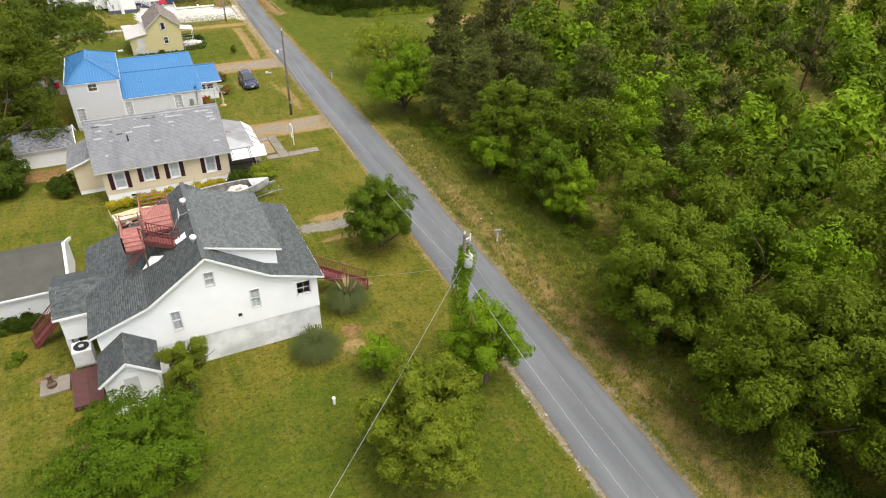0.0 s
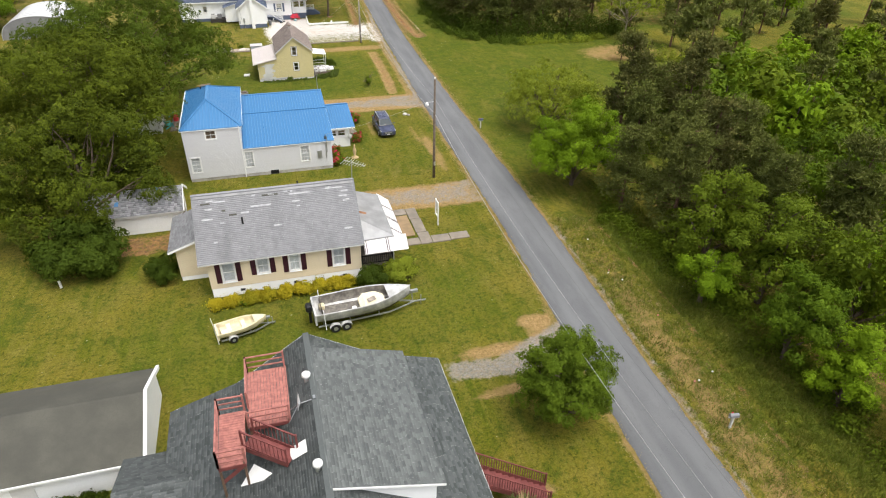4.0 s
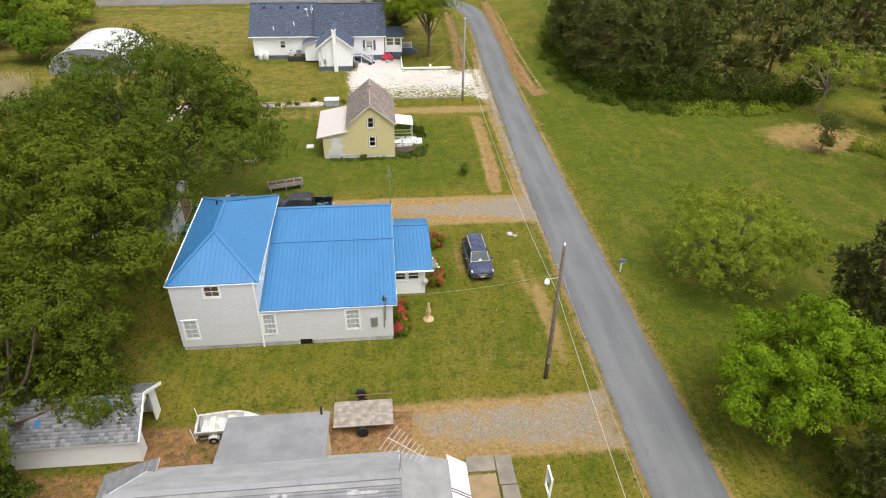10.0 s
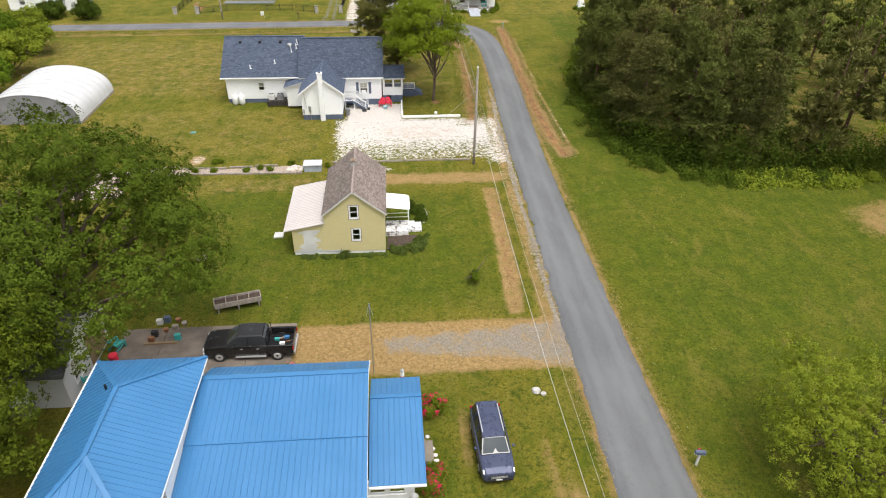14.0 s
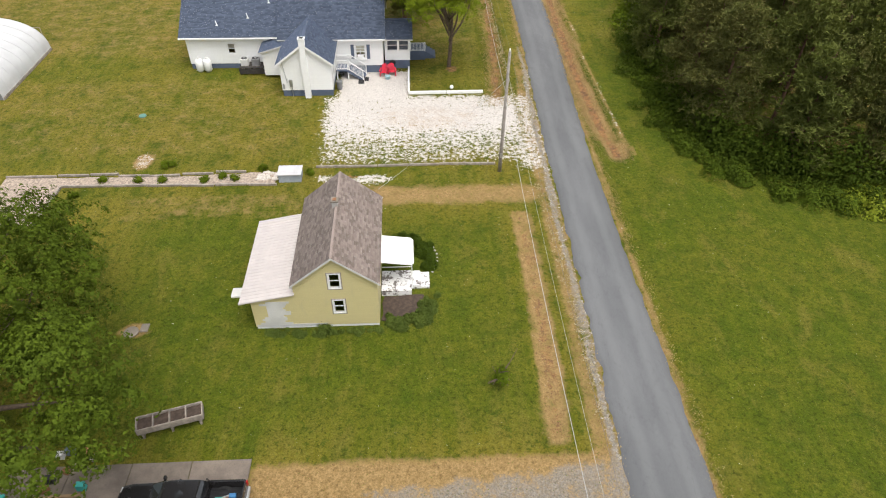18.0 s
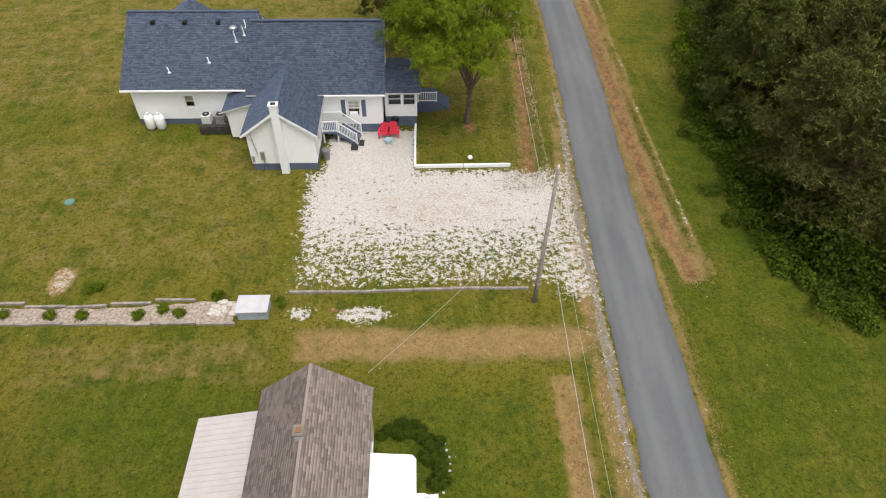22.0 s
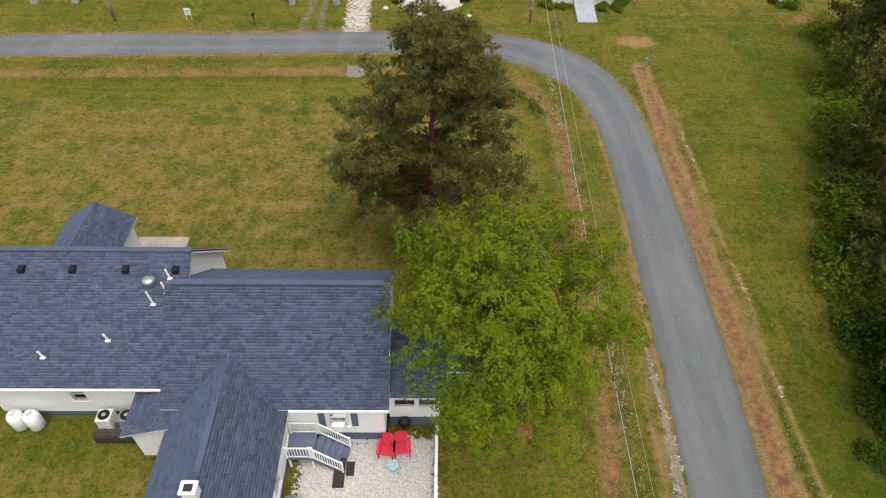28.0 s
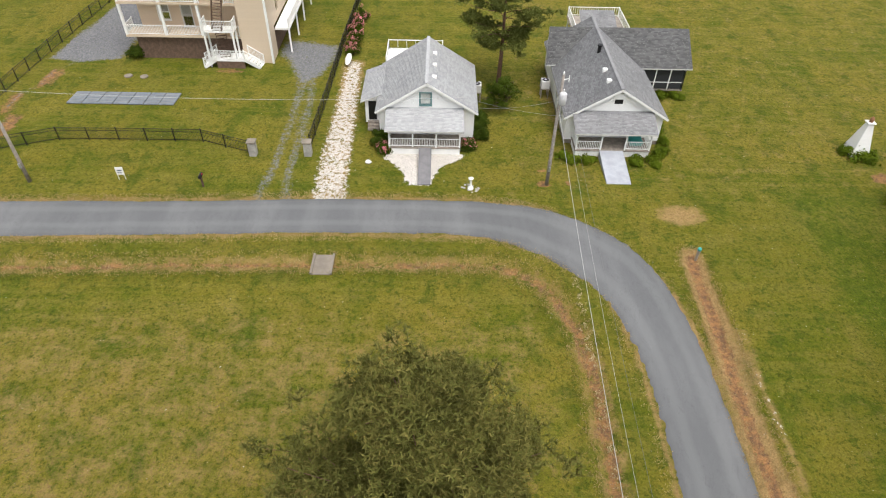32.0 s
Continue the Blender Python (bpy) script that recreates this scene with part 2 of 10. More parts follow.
    f = n.span(n.math("ADD", blue, n.math("MULTIPLY", fine, 0.5)), 0.36, 0.62)
    col = n.mix(f, col, n.mix(st.outputs[1], (0.225, 0.225, 0.232), (0.125, 0.127, 0.134)))
    col = n.mix(n.span(blade, 0.46, 0.7, 0, 0.62), col, n.mix(1.0, col, (0.4, 0.42, 0.36), "MULTIPLY"))
    col = n.mix(n.span(blade, 0.5, 0.3, 0, 0.55), col, n.mix(1.0, col, (1.5, 1.45, 1.4), "MULTIPLY"))
    n.color(col).bump(n.math("ADD", blade, n.math("MULTIPLY", tuft, 1.5)), 1.0, 0.08)
    return n.m


def asphalt_material():
    n = Net("asphalt", 0.85, 0, 0.35)
    big = n.noise(0.35, 5.0, 0.6, n.scaled(1, 0.25, 1))
    grit = n.noise(38.0, 3.0, 0.7)
    col = n.mix(n.span(big, 0.35, 0.7), (0.108, 0.111, 0.114), (0.15, 0.152, 0.155))
    col = n.mix(n.span(grit, 0.42, 0.7, 0, 0.5), col, (0.065, 0.065, 0.068))
    col = n.mix(n.span(n.noise(0.9, 5.0, 0.7), 0.64, 0.78, 0, 0.55), col, (0.19, 0.19, 0.188))
    col = n.mix(n.span(n.noise(1.3, 4.0, 0.5), 0.7, 0.76, 0, 0.6), col, (0.1, 0.1, 0.105))
    u, _, _, _ = n.attribute("lane")
    wob = n.math("MULTIPLY", n.math("SUBTRACT", n.noise(0.3, 3.0), 0.5), 0.12)
    v = n.math("ADD", u, wob)
    side = n.math("ABSOLUTE", n.math("SUBTRACT", v, 0.5))
    col = n.mix(n.span(n.math("ABSOLUTE", n.math("SUBTRACT", side, 0.23)), 0.12, 0.02, 0, 0.35), col, (0.165, 0.166, 0.168))
    col = n.mix(n.span(side, 0.4, 0.5, 0, 0.5), col, (0.075, 0.076, 0.08))
    crack = n.math("ABSOLUTE", n.math("SUBTRACT", n.noise(0.55, 5.0, 0.65, n.scaled(1, 0.45, 1)), 0.5))
    col = n.mix(n.span(crack, 0.006, 0.0015, 0, 0.25), col, (0.05, 0.05, 0.053))
    n.color(col).bump(grit, 0.35, 0.01)
    return n.m


def gravel_material(name, a, b, c):
    n = Net(name, 0.95, 0, 0.15)
    st = n.cells(11.0, None, 1)
    s = n.t.nodes.new("ShaderNodeSeparateColor")
    n.t.links.new(st, s.inputs[0])
    col = n.mix(s.outputs[0], a, b)
    col = n.mix(n.span(n.noise(0.8, 5.0, 0.65), 0.45, 0.65), col, c)
    n.color(col).bump(n.cells(11.0), 0.6, 0.03)
    return n.m


MEADOW = ground_material()
ASPHALT = asphalt_material()
STONE = plain("weathered_stone", (0.42, 0.4, 0.37), 0.9, var=0.3)
CONCRETE = plain("concrete", (0.215, 0.185, 0.15), 0.9, var=0.25, scale=0.9)
SLAB = plain("stained_slab", (0.17, 0.14, 0.115), 0.9, var=0.35, scale=0.7)
GLASS = glass()
SHADE = plain("pale_window_blind", (0.62, 0.63, 0.64), 0.9, var=0.12, scale=5)
FELT = plain("bleached_felt", (0.25, 0.25, 0.25), 0.85, var=0.22, scale=0.8)
FELT_PALE = plain("pale_felt", (0.34, 0.34, 0.34), 0.85, var=0.18, scale=0.8)
PATCH = plain("bare_roof_patch", (0.36, 0.36, 0.37), 0.85, var=0.25, scale=4)
BULKRED = plain("dull_brown_red_stain", (0.08, 0.032, 0.028), 0.8, var=0.25, scale=2.5)
PATIO = plain("beige_slab", (0.33, 0.28, 0.235), 0.9, var=0.25, scale=0.8)
MULCH = plain("dark_mulch", (0.07, 0.05, 0.038), 0.95, var=0.4, scale=4)
DARKSLAB = plain("dark_walk", (0.17, 0.165, 0.17), 0.9, var=0.2)
PALEPAINT = plain("pale_blue_grey_paint", (0.33, 0.345, 0.38), 0.7, var=0.14)
WHITE = plain("white_paint", (0.8, 0.8, 0.78), 0.5, var=0.06)
WHITE_WORN = plain("worn_white_paint", (0.6, 0.59, 0.57), 0.6, var=0.14, scale=0.9)
def peeled(name, c, under):
    """Paint that has flaked off in patches."""
    n = Net(name, 0.7, 0, 0.3)
    f = n.span(n.math("ADD", n.noise(2.2, 5.0, 0.7), n.math("MULTIPLY", n.noise(9.0, 4.0, 0.7), 0.4)), 0.71, 0.76)
    n.color(n.mix(f, n.mix(n.noise(1.2, 4.0), dim(c, 0.9), c), under)).bump(f, 0.3, 0.01)
    return n.m


PEELED = peeled("peeling_white_paint", (0.74, 0.73, 0.72), (0.16, 0.14, 0.13))
STUCCO = plain("white_stucco", (0.88, 0.88, 0.87), 0.85, var=0.03, scale=0.6, bump=0.3)
GREYWASH = plain("grey_wash", (0.7, 0.7, 0.69), 0.9, var=0.28, scale=0.7)
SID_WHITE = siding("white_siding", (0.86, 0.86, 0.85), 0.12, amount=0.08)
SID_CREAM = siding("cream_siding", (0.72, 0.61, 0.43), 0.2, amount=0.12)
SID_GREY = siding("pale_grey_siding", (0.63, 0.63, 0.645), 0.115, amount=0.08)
SID_YELLOW = siding("yellow_siding", (0.6, 0.52, 0.27), 0.2, amount=0.2, seams=0.6)
SID_BEIGE = siding("beige_siding", (0.64, 0.52, 0.39), 0.12, amount=0.08)
SH_GREEN = shingle("dark_green_grey_shingle", (0.042, 0.048, 0.047), (0.098, 0.107, 0.105), (0.04, 0.046, 0.044), 0.35)
SH_DORMER = shingle("lighter_green_grey_shingle", (0.07, 0.077, 0.075), (0.135, 0.144, 0.14), (0.07, 0.076, 0.074), 0.3)
SH_GREY = shingle("weathered_grey_shingle", (0.2, 0.2, 0.208), (0.24, 0.24, 0.248), (0.135, 0.135, 0.142), 0.6, (1.4, 0.22, 0.5))
SH_WORN = shingle("worn_grey_shingle", (0.062, 0.062, 0.062), (0.125, 0.125, 0.125), (0.14, 0.14, 0.14), 0.5)
SH_BROWN = shingle("brown_shingle", (0.15, 0.117, 0.1), (0.315, 0.252, 0.222), (0.18, 0.145, 0.13), 0.35)
SH_NAVY = shingle("blue_grey_shingle", (0.038, 0.05, 0.078), (0.084, 0.105, 0.15), (0.035, 0.0435, 0.063), 0.35, sheen=0.13, tint=(0.5, 0.64, 1.0))
SH_LIGHT = shingle("pale_grey_shingle", (0.289, 0.2932, 0.2975), (0.391, 0.3952, 0.3995), (0.238, 0.238, 0.2465), 0.5)
SH_MID = shingle("mid_grey_shingle", (0.1558, 0.1558, 0.1599), (0.246, 0.246, 0.2501), (0.1148, 0.1148, 0.123), 0.5)
SH_OLD = shingle("old_slate_shingle", (0.104, 0.104, 0.108), (0.264, 0.264, 0.272), (0.08, 0.08, 0.08), 0.4)
ROLLROOF = plain("tar_roof", (0.078, 0.076, 0.062), 0.9, var=0.25, scale=0.5)
GREYMETAL = plain("grey_roof_sheet", (0.21, 0.21, 0.215), 0.6, var=0.22, scale=0.7)
BLUEROOF = plain("blue_roof_sheet", (0.04, 0.155, 0.325), 0.38, spec=0.5, var=0.05, scale=0.5, bump=0.0)
WHITEROOF = plain("white_roof_sheet", (0.47, 0.43, 0.41), 0.5, var=0.06, bump=0.03)
RUST = plain("rusty_metal", (0.25, 0.12, 0.06), 0.85, var=0.4)
REDWOOD = plain("red_deck_stain", (0.36, 0.145, 0.12), 0.75, var=0.32, scale=3.5)
DARKRED = plain("dark_red_stain", (0.17, 0.05, 0.045), 0.7, var=0.25, scale=2.5)
MAROON = plain("maroon_shutter", (0.045, 0.012, 0.02), 0.5, var=0.2)
NAVY = plain("slate_blue_paint", (0.1, 0.125, 0.18), 0.65, var=0.15)
BLACK = plain("black_metal", (0.012, 0.012, 0.013), 0.45, var=0.2)
DARK = plain("dark_interior", (0.03, 0.03, 0.03), 0.9, var=0.2)
BLIND = plain("window_blind", (0.5, 0.46, 0.38), 0.9, var=0.12)
BLIND_DARK = plain("dim_curtain", (0.2, 0.14, 0.09), 0.9, var=0.3)
GREYWOOD = plain("weathered_wood", (0.3, 0.26, 0.22), 0.9, var=0.35, scale=3)
BROWNWOOD = plain("brown_timber", (0.14, 0.09, 0.06), 0.85, var=0.35, scale=3)
DARKWOOD = plain("blackened_timber", (0.05, 0.045, 0.04), 0.9, var=0.35, scale=3)
LATTICE = plain("brown_lattice", (0.16, 0.105, 0.075), 0.9, var=0.3, scale=3)
POLEWOOD = plain("creosoted_pole", (0.13, 0.1, 0.075), 0.9, var=0.35, scale=4)
POLEGREY = plain("bleached_pole", (0.27, 0.24, 0.21), 0.9, var=0.3, scale=4)
PLY = plain("bare_plywood", (0.26, 0.18, 0.1), 0.85, var=0.2)
STEEL = plain("galvanised_steel", (0.45, 0.46, 0.47), 0.4, 0.8, var=0.15)
ALU = plain("aluminium", (0.6, 0.6, 0.6), 0.35, 0.6, var=0.12)
RUBBER = plain("rubber", (0.018, 0.018, 0.018), 0.85, var=0.2)
WIRE = plain("bare_cable", (0.4, 0.395, 0.38), 0.6, 0.1, var=0.05, bump=0)
WIRE_DARK = plain("dark_cable", (0.12, 0.12, 0.12), 0.6, 0, var=0.05, bump=0)
SHELL = plain("shell_chips", (0.52, 0.475, 0.42), 0.9, var=0.22, scale=6)
BARK = plain("bark", (0.115, 0.085, 0.06), 0.95, var=0.4, scale=5, bump=0.6)
BARK_RED = plain("pine_bark", (0.15, 0.085, 0.055), 0.95, var=0.4, scale=5, bump=0.6)
RED = plain("red_plastic", (0.62, 0.03, 0.06), 0.5, var=0.12)
TEAL = plain("teal_plastic", (0.05, 0.32, 0.3), 0.5, var=0.12)
DULLTEAL = plain("dull_teal_paint", (0.13, 0.24, 0.24), 0.6, var=0.12)
POLY = plain("grey_film", (0.5, 0.5, 0.5), 0.5, spec=0.3, var=0.1, scale=0.5)
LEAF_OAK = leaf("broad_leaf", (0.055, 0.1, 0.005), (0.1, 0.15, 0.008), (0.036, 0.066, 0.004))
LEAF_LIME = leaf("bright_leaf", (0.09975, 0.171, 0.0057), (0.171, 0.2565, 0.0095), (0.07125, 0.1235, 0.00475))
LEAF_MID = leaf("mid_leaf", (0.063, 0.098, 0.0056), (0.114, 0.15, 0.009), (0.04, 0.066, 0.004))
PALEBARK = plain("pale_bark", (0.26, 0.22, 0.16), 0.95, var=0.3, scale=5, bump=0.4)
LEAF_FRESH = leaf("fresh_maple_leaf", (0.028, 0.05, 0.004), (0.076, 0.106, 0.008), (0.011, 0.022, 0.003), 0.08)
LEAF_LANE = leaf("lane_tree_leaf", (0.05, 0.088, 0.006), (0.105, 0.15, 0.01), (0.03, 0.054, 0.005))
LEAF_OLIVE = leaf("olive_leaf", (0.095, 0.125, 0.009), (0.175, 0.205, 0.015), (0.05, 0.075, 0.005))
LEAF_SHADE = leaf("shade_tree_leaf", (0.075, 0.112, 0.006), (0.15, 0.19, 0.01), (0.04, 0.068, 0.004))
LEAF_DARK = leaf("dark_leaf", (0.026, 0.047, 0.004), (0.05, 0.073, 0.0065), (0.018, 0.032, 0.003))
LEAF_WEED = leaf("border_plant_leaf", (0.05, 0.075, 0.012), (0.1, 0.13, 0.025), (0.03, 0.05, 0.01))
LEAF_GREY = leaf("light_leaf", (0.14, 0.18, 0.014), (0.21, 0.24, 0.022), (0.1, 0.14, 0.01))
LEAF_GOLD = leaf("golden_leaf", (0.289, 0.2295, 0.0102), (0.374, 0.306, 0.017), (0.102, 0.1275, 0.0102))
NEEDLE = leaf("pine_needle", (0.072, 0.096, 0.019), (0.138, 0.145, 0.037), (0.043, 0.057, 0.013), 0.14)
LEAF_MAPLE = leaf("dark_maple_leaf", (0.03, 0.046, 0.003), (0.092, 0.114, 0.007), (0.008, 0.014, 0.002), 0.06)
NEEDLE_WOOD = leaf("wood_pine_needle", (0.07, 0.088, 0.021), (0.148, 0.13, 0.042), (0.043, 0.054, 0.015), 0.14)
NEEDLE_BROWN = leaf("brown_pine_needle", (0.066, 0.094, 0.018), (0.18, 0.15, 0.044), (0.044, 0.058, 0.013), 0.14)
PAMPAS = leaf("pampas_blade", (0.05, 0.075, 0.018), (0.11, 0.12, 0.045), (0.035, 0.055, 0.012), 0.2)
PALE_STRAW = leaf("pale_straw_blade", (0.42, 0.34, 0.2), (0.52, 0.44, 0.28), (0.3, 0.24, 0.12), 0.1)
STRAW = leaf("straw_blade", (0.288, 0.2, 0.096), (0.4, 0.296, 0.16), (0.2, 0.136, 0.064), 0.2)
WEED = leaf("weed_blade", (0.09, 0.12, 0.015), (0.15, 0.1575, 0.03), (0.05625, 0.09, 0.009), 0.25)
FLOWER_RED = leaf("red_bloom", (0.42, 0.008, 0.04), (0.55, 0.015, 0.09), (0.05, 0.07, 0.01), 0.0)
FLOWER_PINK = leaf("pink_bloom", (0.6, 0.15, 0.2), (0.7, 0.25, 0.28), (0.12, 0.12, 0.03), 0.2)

# ---- mesh tools ----
class Shape:
    """Collects polygons, and becomes one mesh."""

    def __init__(self):
        self.v, self.f = [], []

    def poly(self, pts):
        i = len(self.v)
        self.v += [tuple(p) for p in pts]
        self.f.append(tuple(range(i, i + len(pts))))
        return self

    def box(self, x0, x1, y0, y1, z0, z1):
        return self.hexa([(x0, y0, z0), (x1, y0, z0), (x1, y1, z0), (x0, y1, z0), (x0, y0, z1), (x1, y0, z1), (x1, y1, z1), (x0, y1, z1)])

    def hexa(self, p):
        i = len(self.v)
        self.v += [tuple(q) for q in p]
        for a in ((0, 3, 2, 1), (4, 5, 6, 7), (0, 1, 5, 4), (1, 2, 6, 5), (2, 3, 7, 6), (3, 0, 4, 7)):
            self.f.append(tuple(i + k for k in a))
        return self

    def beam(self, a, b, w, h=None):
        """A bar of w by h from a to b."""
        h = h or w
        a, b = Vector(a), Vector(b)
        d = (b - a).normalized()
        s = d.cross(Vector((0, 0, 1)))
        s = Vector((1, 0, 0)) if s.length < 1e-4 else s.normalized()
        u = s.cross(d)
        s, u = s * w / 2, u * h / 2
        return self.hexa([a - s - u, a + s - u, b + s - u, b - s - u, a - s + u, a + s + u, b + s + u, b - s + u])

    def tube(self, a, b, r0, r1=None, n=10, caps=True):
        r1 = r0 if r1 is None else r1
        a, b = Vector(a), Vector(b)
        d = (b - a).normalized()
        s = d.cross(Vector((0, 0, 1)))
        s = Vector((1, 0, 0)) if s.length < 1e-4 else s.normalized()
        u = d.cross(s)
        i = len(self.v)
        for p, r in ((a, r0), (b, r1)):
            for k in range(n):
                t = 2 * math.pi * k / n
                self.v.append(tuple(p + (s * math.cos(t) + u * math.sin(t)) * r))
        for k in range(n):
            j = (k + 1) % n
            self.f.append((i + k, i + j, i + n + j, i + n + k))
        if caps:
            self.f.append(tuple(i + k for k in reversed(range(n))))
            self.f.append(tuple(i + n + k for k in range(n)))
        return self

    def lathe(self, x, y, prof, n=14):
        """prof: (radius, z) from the bottom up."""
        i = len(self.v)
        for r, z in prof:
            for k in range(n):
                t = 2 * math.pi * k / n
                self.v.append((x + r * math.cos(t), y + r * math.sin(t), z))
        for q in range(len(prof) - 1):
            for k in range(n):
                j = (k + 1) % n
                self.f.append((i + q * n + k, i + q * n + j, i + q * n + n + j, i + q * n + n + k))
        self.f.append(tuple(i + k for k in reversed(range(n))))
        self.f.append(tuple(i + (len(prof) - 1) * n + k for k in range(n)))
        return self

    def prism(self, pts, d):
        """A flat polygon pushed along d."""
        d = Vector(d)
        a = [Vector(p) for p in pts]
        b = [p + d for p in a]
        self.poly(list(reversed(a)))
        self.poly(b)
        for k in range(len(a)):
            j = (k + 1) % len(a)
            self.poly([a[k], a[j], b[j], b[k]])
        return self

    def loft(self, rows, close=True):
        """Rings of equal length joined one to the next."""
        i, n = len(self.v), len(rows[0])
        for r in rows:
            self.v += [tuple(p) for p in r]
        for q in range(len(rows) - 1):
            for k in range(n if close else n - 1):
                j = (k + 1) % n
                self.f.append((i + q * n + k, i + q * n + j, i + q * n + n + j, i + q * n + n + k))
        return self

    def mesh(self, name):
        m = bpy.data.meshes.new(name)
        m.from_pydata(self.v, [], self.f)
        return m


def part(name, sh, material, parent, label="", smooth=False, bevel=0.0):
    """One mesh object under a thing or a part."""
    m = sh.mesh(name) if isinstance(sh, Shape) else sh
    if isinstance(sh, Shape):
        bm = bmesh.new()
        bm.from_mesh(m)
        if bevel:
            bmesh.ops.remove_doubles(bm, verts=bm.verts, dist=1e-4)
            bmesh.ops.bevel(bm, geom=bm.edges[:], offset=bevel, segments=1, affect="EDGES", clamp_overlap=True)
        bmesh.ops.recalc_face_normals(bm, faces=bm.faces)
        bm.to_mesh(m)
        bm.free()
    if material and not m.materials:
        m.materials.append(material)
    if smooth:
        m.polygons.foreach_set("use_smooth", [True] * len(m.polygons))
    ob = new(name, m)
    if parent:
        ob.parent = parent
        ob.matrix_parent_inverse = parent.matrix_world.inverted()
    if label:
        ob["label"] = label
    return ob


def thing(name, label, category, group="", kind="", at=(0, 0, 0)):
    ob = new(name)
    ob.empty_display_size = 0.3
    ob.matrix_world = Matrix.Translation(at)
    return tagged(ob, label, category, group, kind)


def solid(name, sh, material, label, category, group="", kind="", **k):
    """A thing that is one mesh."""
    return tagged(part(name, sh, material, None, **k), label, category, group, kind)


def mesh_np(name, verts, quads=None, tris=None, material=None):
    m = bpy.data.meshes.new(name)
    nq = 0 if quads is None else len(quads)
    nt = 0 if tris is None else len(tris)
    m.vertices.add(len(verts))
    m.vertices.foreach_set("co", np.asarray(verts, np.float32).ravel())
    idx = np.concatenate([np.asarray(a, np.int32).ravel() for a in (quads, tris) if a is not None and len(a)])
    m.loops.add(len(idx))
    m.loops.foreach_set("vertex_index", idx)
    m.polygons.add(nq + nt)
    st = np.concatenate([np.arange(nq) * 4, nq * 4 + np.arange(nt) * 3]).astype(np.int32)
    m.polygons.foreach_set("loop_start", st)
    m.update(calc_edges=True)
    if material:
        m.materials.append(material)
    return m


def unit(a):
    return a / np.maximum(np.linalg.norm(a, axis=-1, keepdims=True), 1e-9)


# ---- building tools ----
def to3(axis, c, u, z):
    return (u, c, z) if axis == "x" else (c, u, z)


def wall(parent, axis, c, top, z0, holes=(), t=0.16, material=None, inward=1, name="wall", label=""):
    """A wall along axis whose outer face is at c. top: (u, z) points; holes: (u0, u1, z0, z1) through it."""
    sh = Shape()
    us = sorted({u for u, _ in top} | {min(max(u, top[0][0]), top[-1][0]) for h in holes for u in h[:2]})
    tz = lambda u: float(np.interp(u, [p[0] for p in top], [p[1] for p in top]))
    for a, b in zip(us, us[1:]):
        if b - a < 1e-4:
            continue
        cuts, lo = [], z0
        for h in sorted((h for h in holes if h[0] < (a + b) / 2 < h[1]), key=lambda h: h[2]):
            cuts.append((lo, lo, h[2], h[2]))
            lo = h[3]
        cuts.append((lo, lo, tz(a), tz(b)))
        for la, lb, ha, hb in cuts:
            if ha - la < 1e-3 and hb - lb < 1e-3:
                continue
            q = [to3(axis, c, u, z) for u, z in ((a, la), (b, lb), (b, hb), (a, ha))]
            sh.prism(q, (0, t * inward, 0) if axis == "x" else (t * inward, 0, 0))
    return part(name, sh, material, parent, label)


def window(parent, axis, c, u0, u1, z0, z1, inward=1, frame_mat=None, blind=None, bars=(1, 1), trim=0.09, sill=True, drop=0.42):
    """A sash window in an opening: casing, sashes, bars, panes and, where seen, a blind."""
    o = -inward
    frame_mat = frame_mat or WHITE
    P = lambda u, d, z: to3(axis, c + d * o, u, z)

    def bar(sh, ua, ub, za, zb, d0, d1):
        a, b = P(ua, d0, za), P(ub, d1, zb)
        sh.box(min(a[0], b[0]), max(a[0], b[0]), min(a[1], b[1]), max(a[1], b[1]), za, zb)

    sh = Shape()
    for q in ((u0 - trim, u0, z0 - trim, z1 + trim), (u1, u1 + trim, z0 - trim, z1 + trim), (u0, u1, z1, z1 + trim), (u0, u1, z0 - trim, z0)):
        bar(sh, *q, -0.1, 0.035)
    w = part("window", sh, frame_mat, parent)
    sh = Shape()
    zm = (z0 + z1) / 2
    s = 0.045
    for q in ((u0, u0 + s, z0, z1), (u1 - s, u1, z0, z1), (u0, u1, z0, z0 + s), (u0, u1, z1 - s, z1), (u0, u1, zm - s / 2, zm + s / 2)):
        bar(sh, *q, -0.07, -0.03)
    for half in ((z0, zm), (zm, z1)):
        for k in range(1, bars[0]):
            u = u0 + (u1 - u0) * k / bars[0]
            bar(sh, u - 0.014, u + 0.014, *half, -0.055, -0.035)
        for k in range(1, bars[1]):
            z = half[0] + (half[1] - half[0]) * k / bars[1]
            bar(sh, u0, u1, z - 0.014, z + 0.014, -0.055, -0.035)
    part("sash", sh, frame_mat, w)
    for half in ((z0, zm), (zm, z1)):
        sh = Shape()
        sh.poly([P(u0 + s, -0.047, half[0] + s / 2), P(u1 - s, -0.047, half[0] + s / 2), P(u1 - s, -0.047, half[1] - s / 2), P(u0 + s, -0.047, half[1] - s / 2)])
        p = part("pane", sh, GLASS, w)
        p.visible_shadow = False
    if blind:
        sh = Shape()
        bar(sh, u0, u1, z0 + (z1 - z0) * drop, z1, -0.1, -0.09)
        part("blind", sh, blind, w)
    if sill:
        sh = Shape()
        bar(sh, u0 - trim - 0.03, u1 + trim + 0.03, z0 - trim - 0.04, z0 - trim, -0.02, 0.07)
        part("sill", sh, frame_mat, w)
    return w


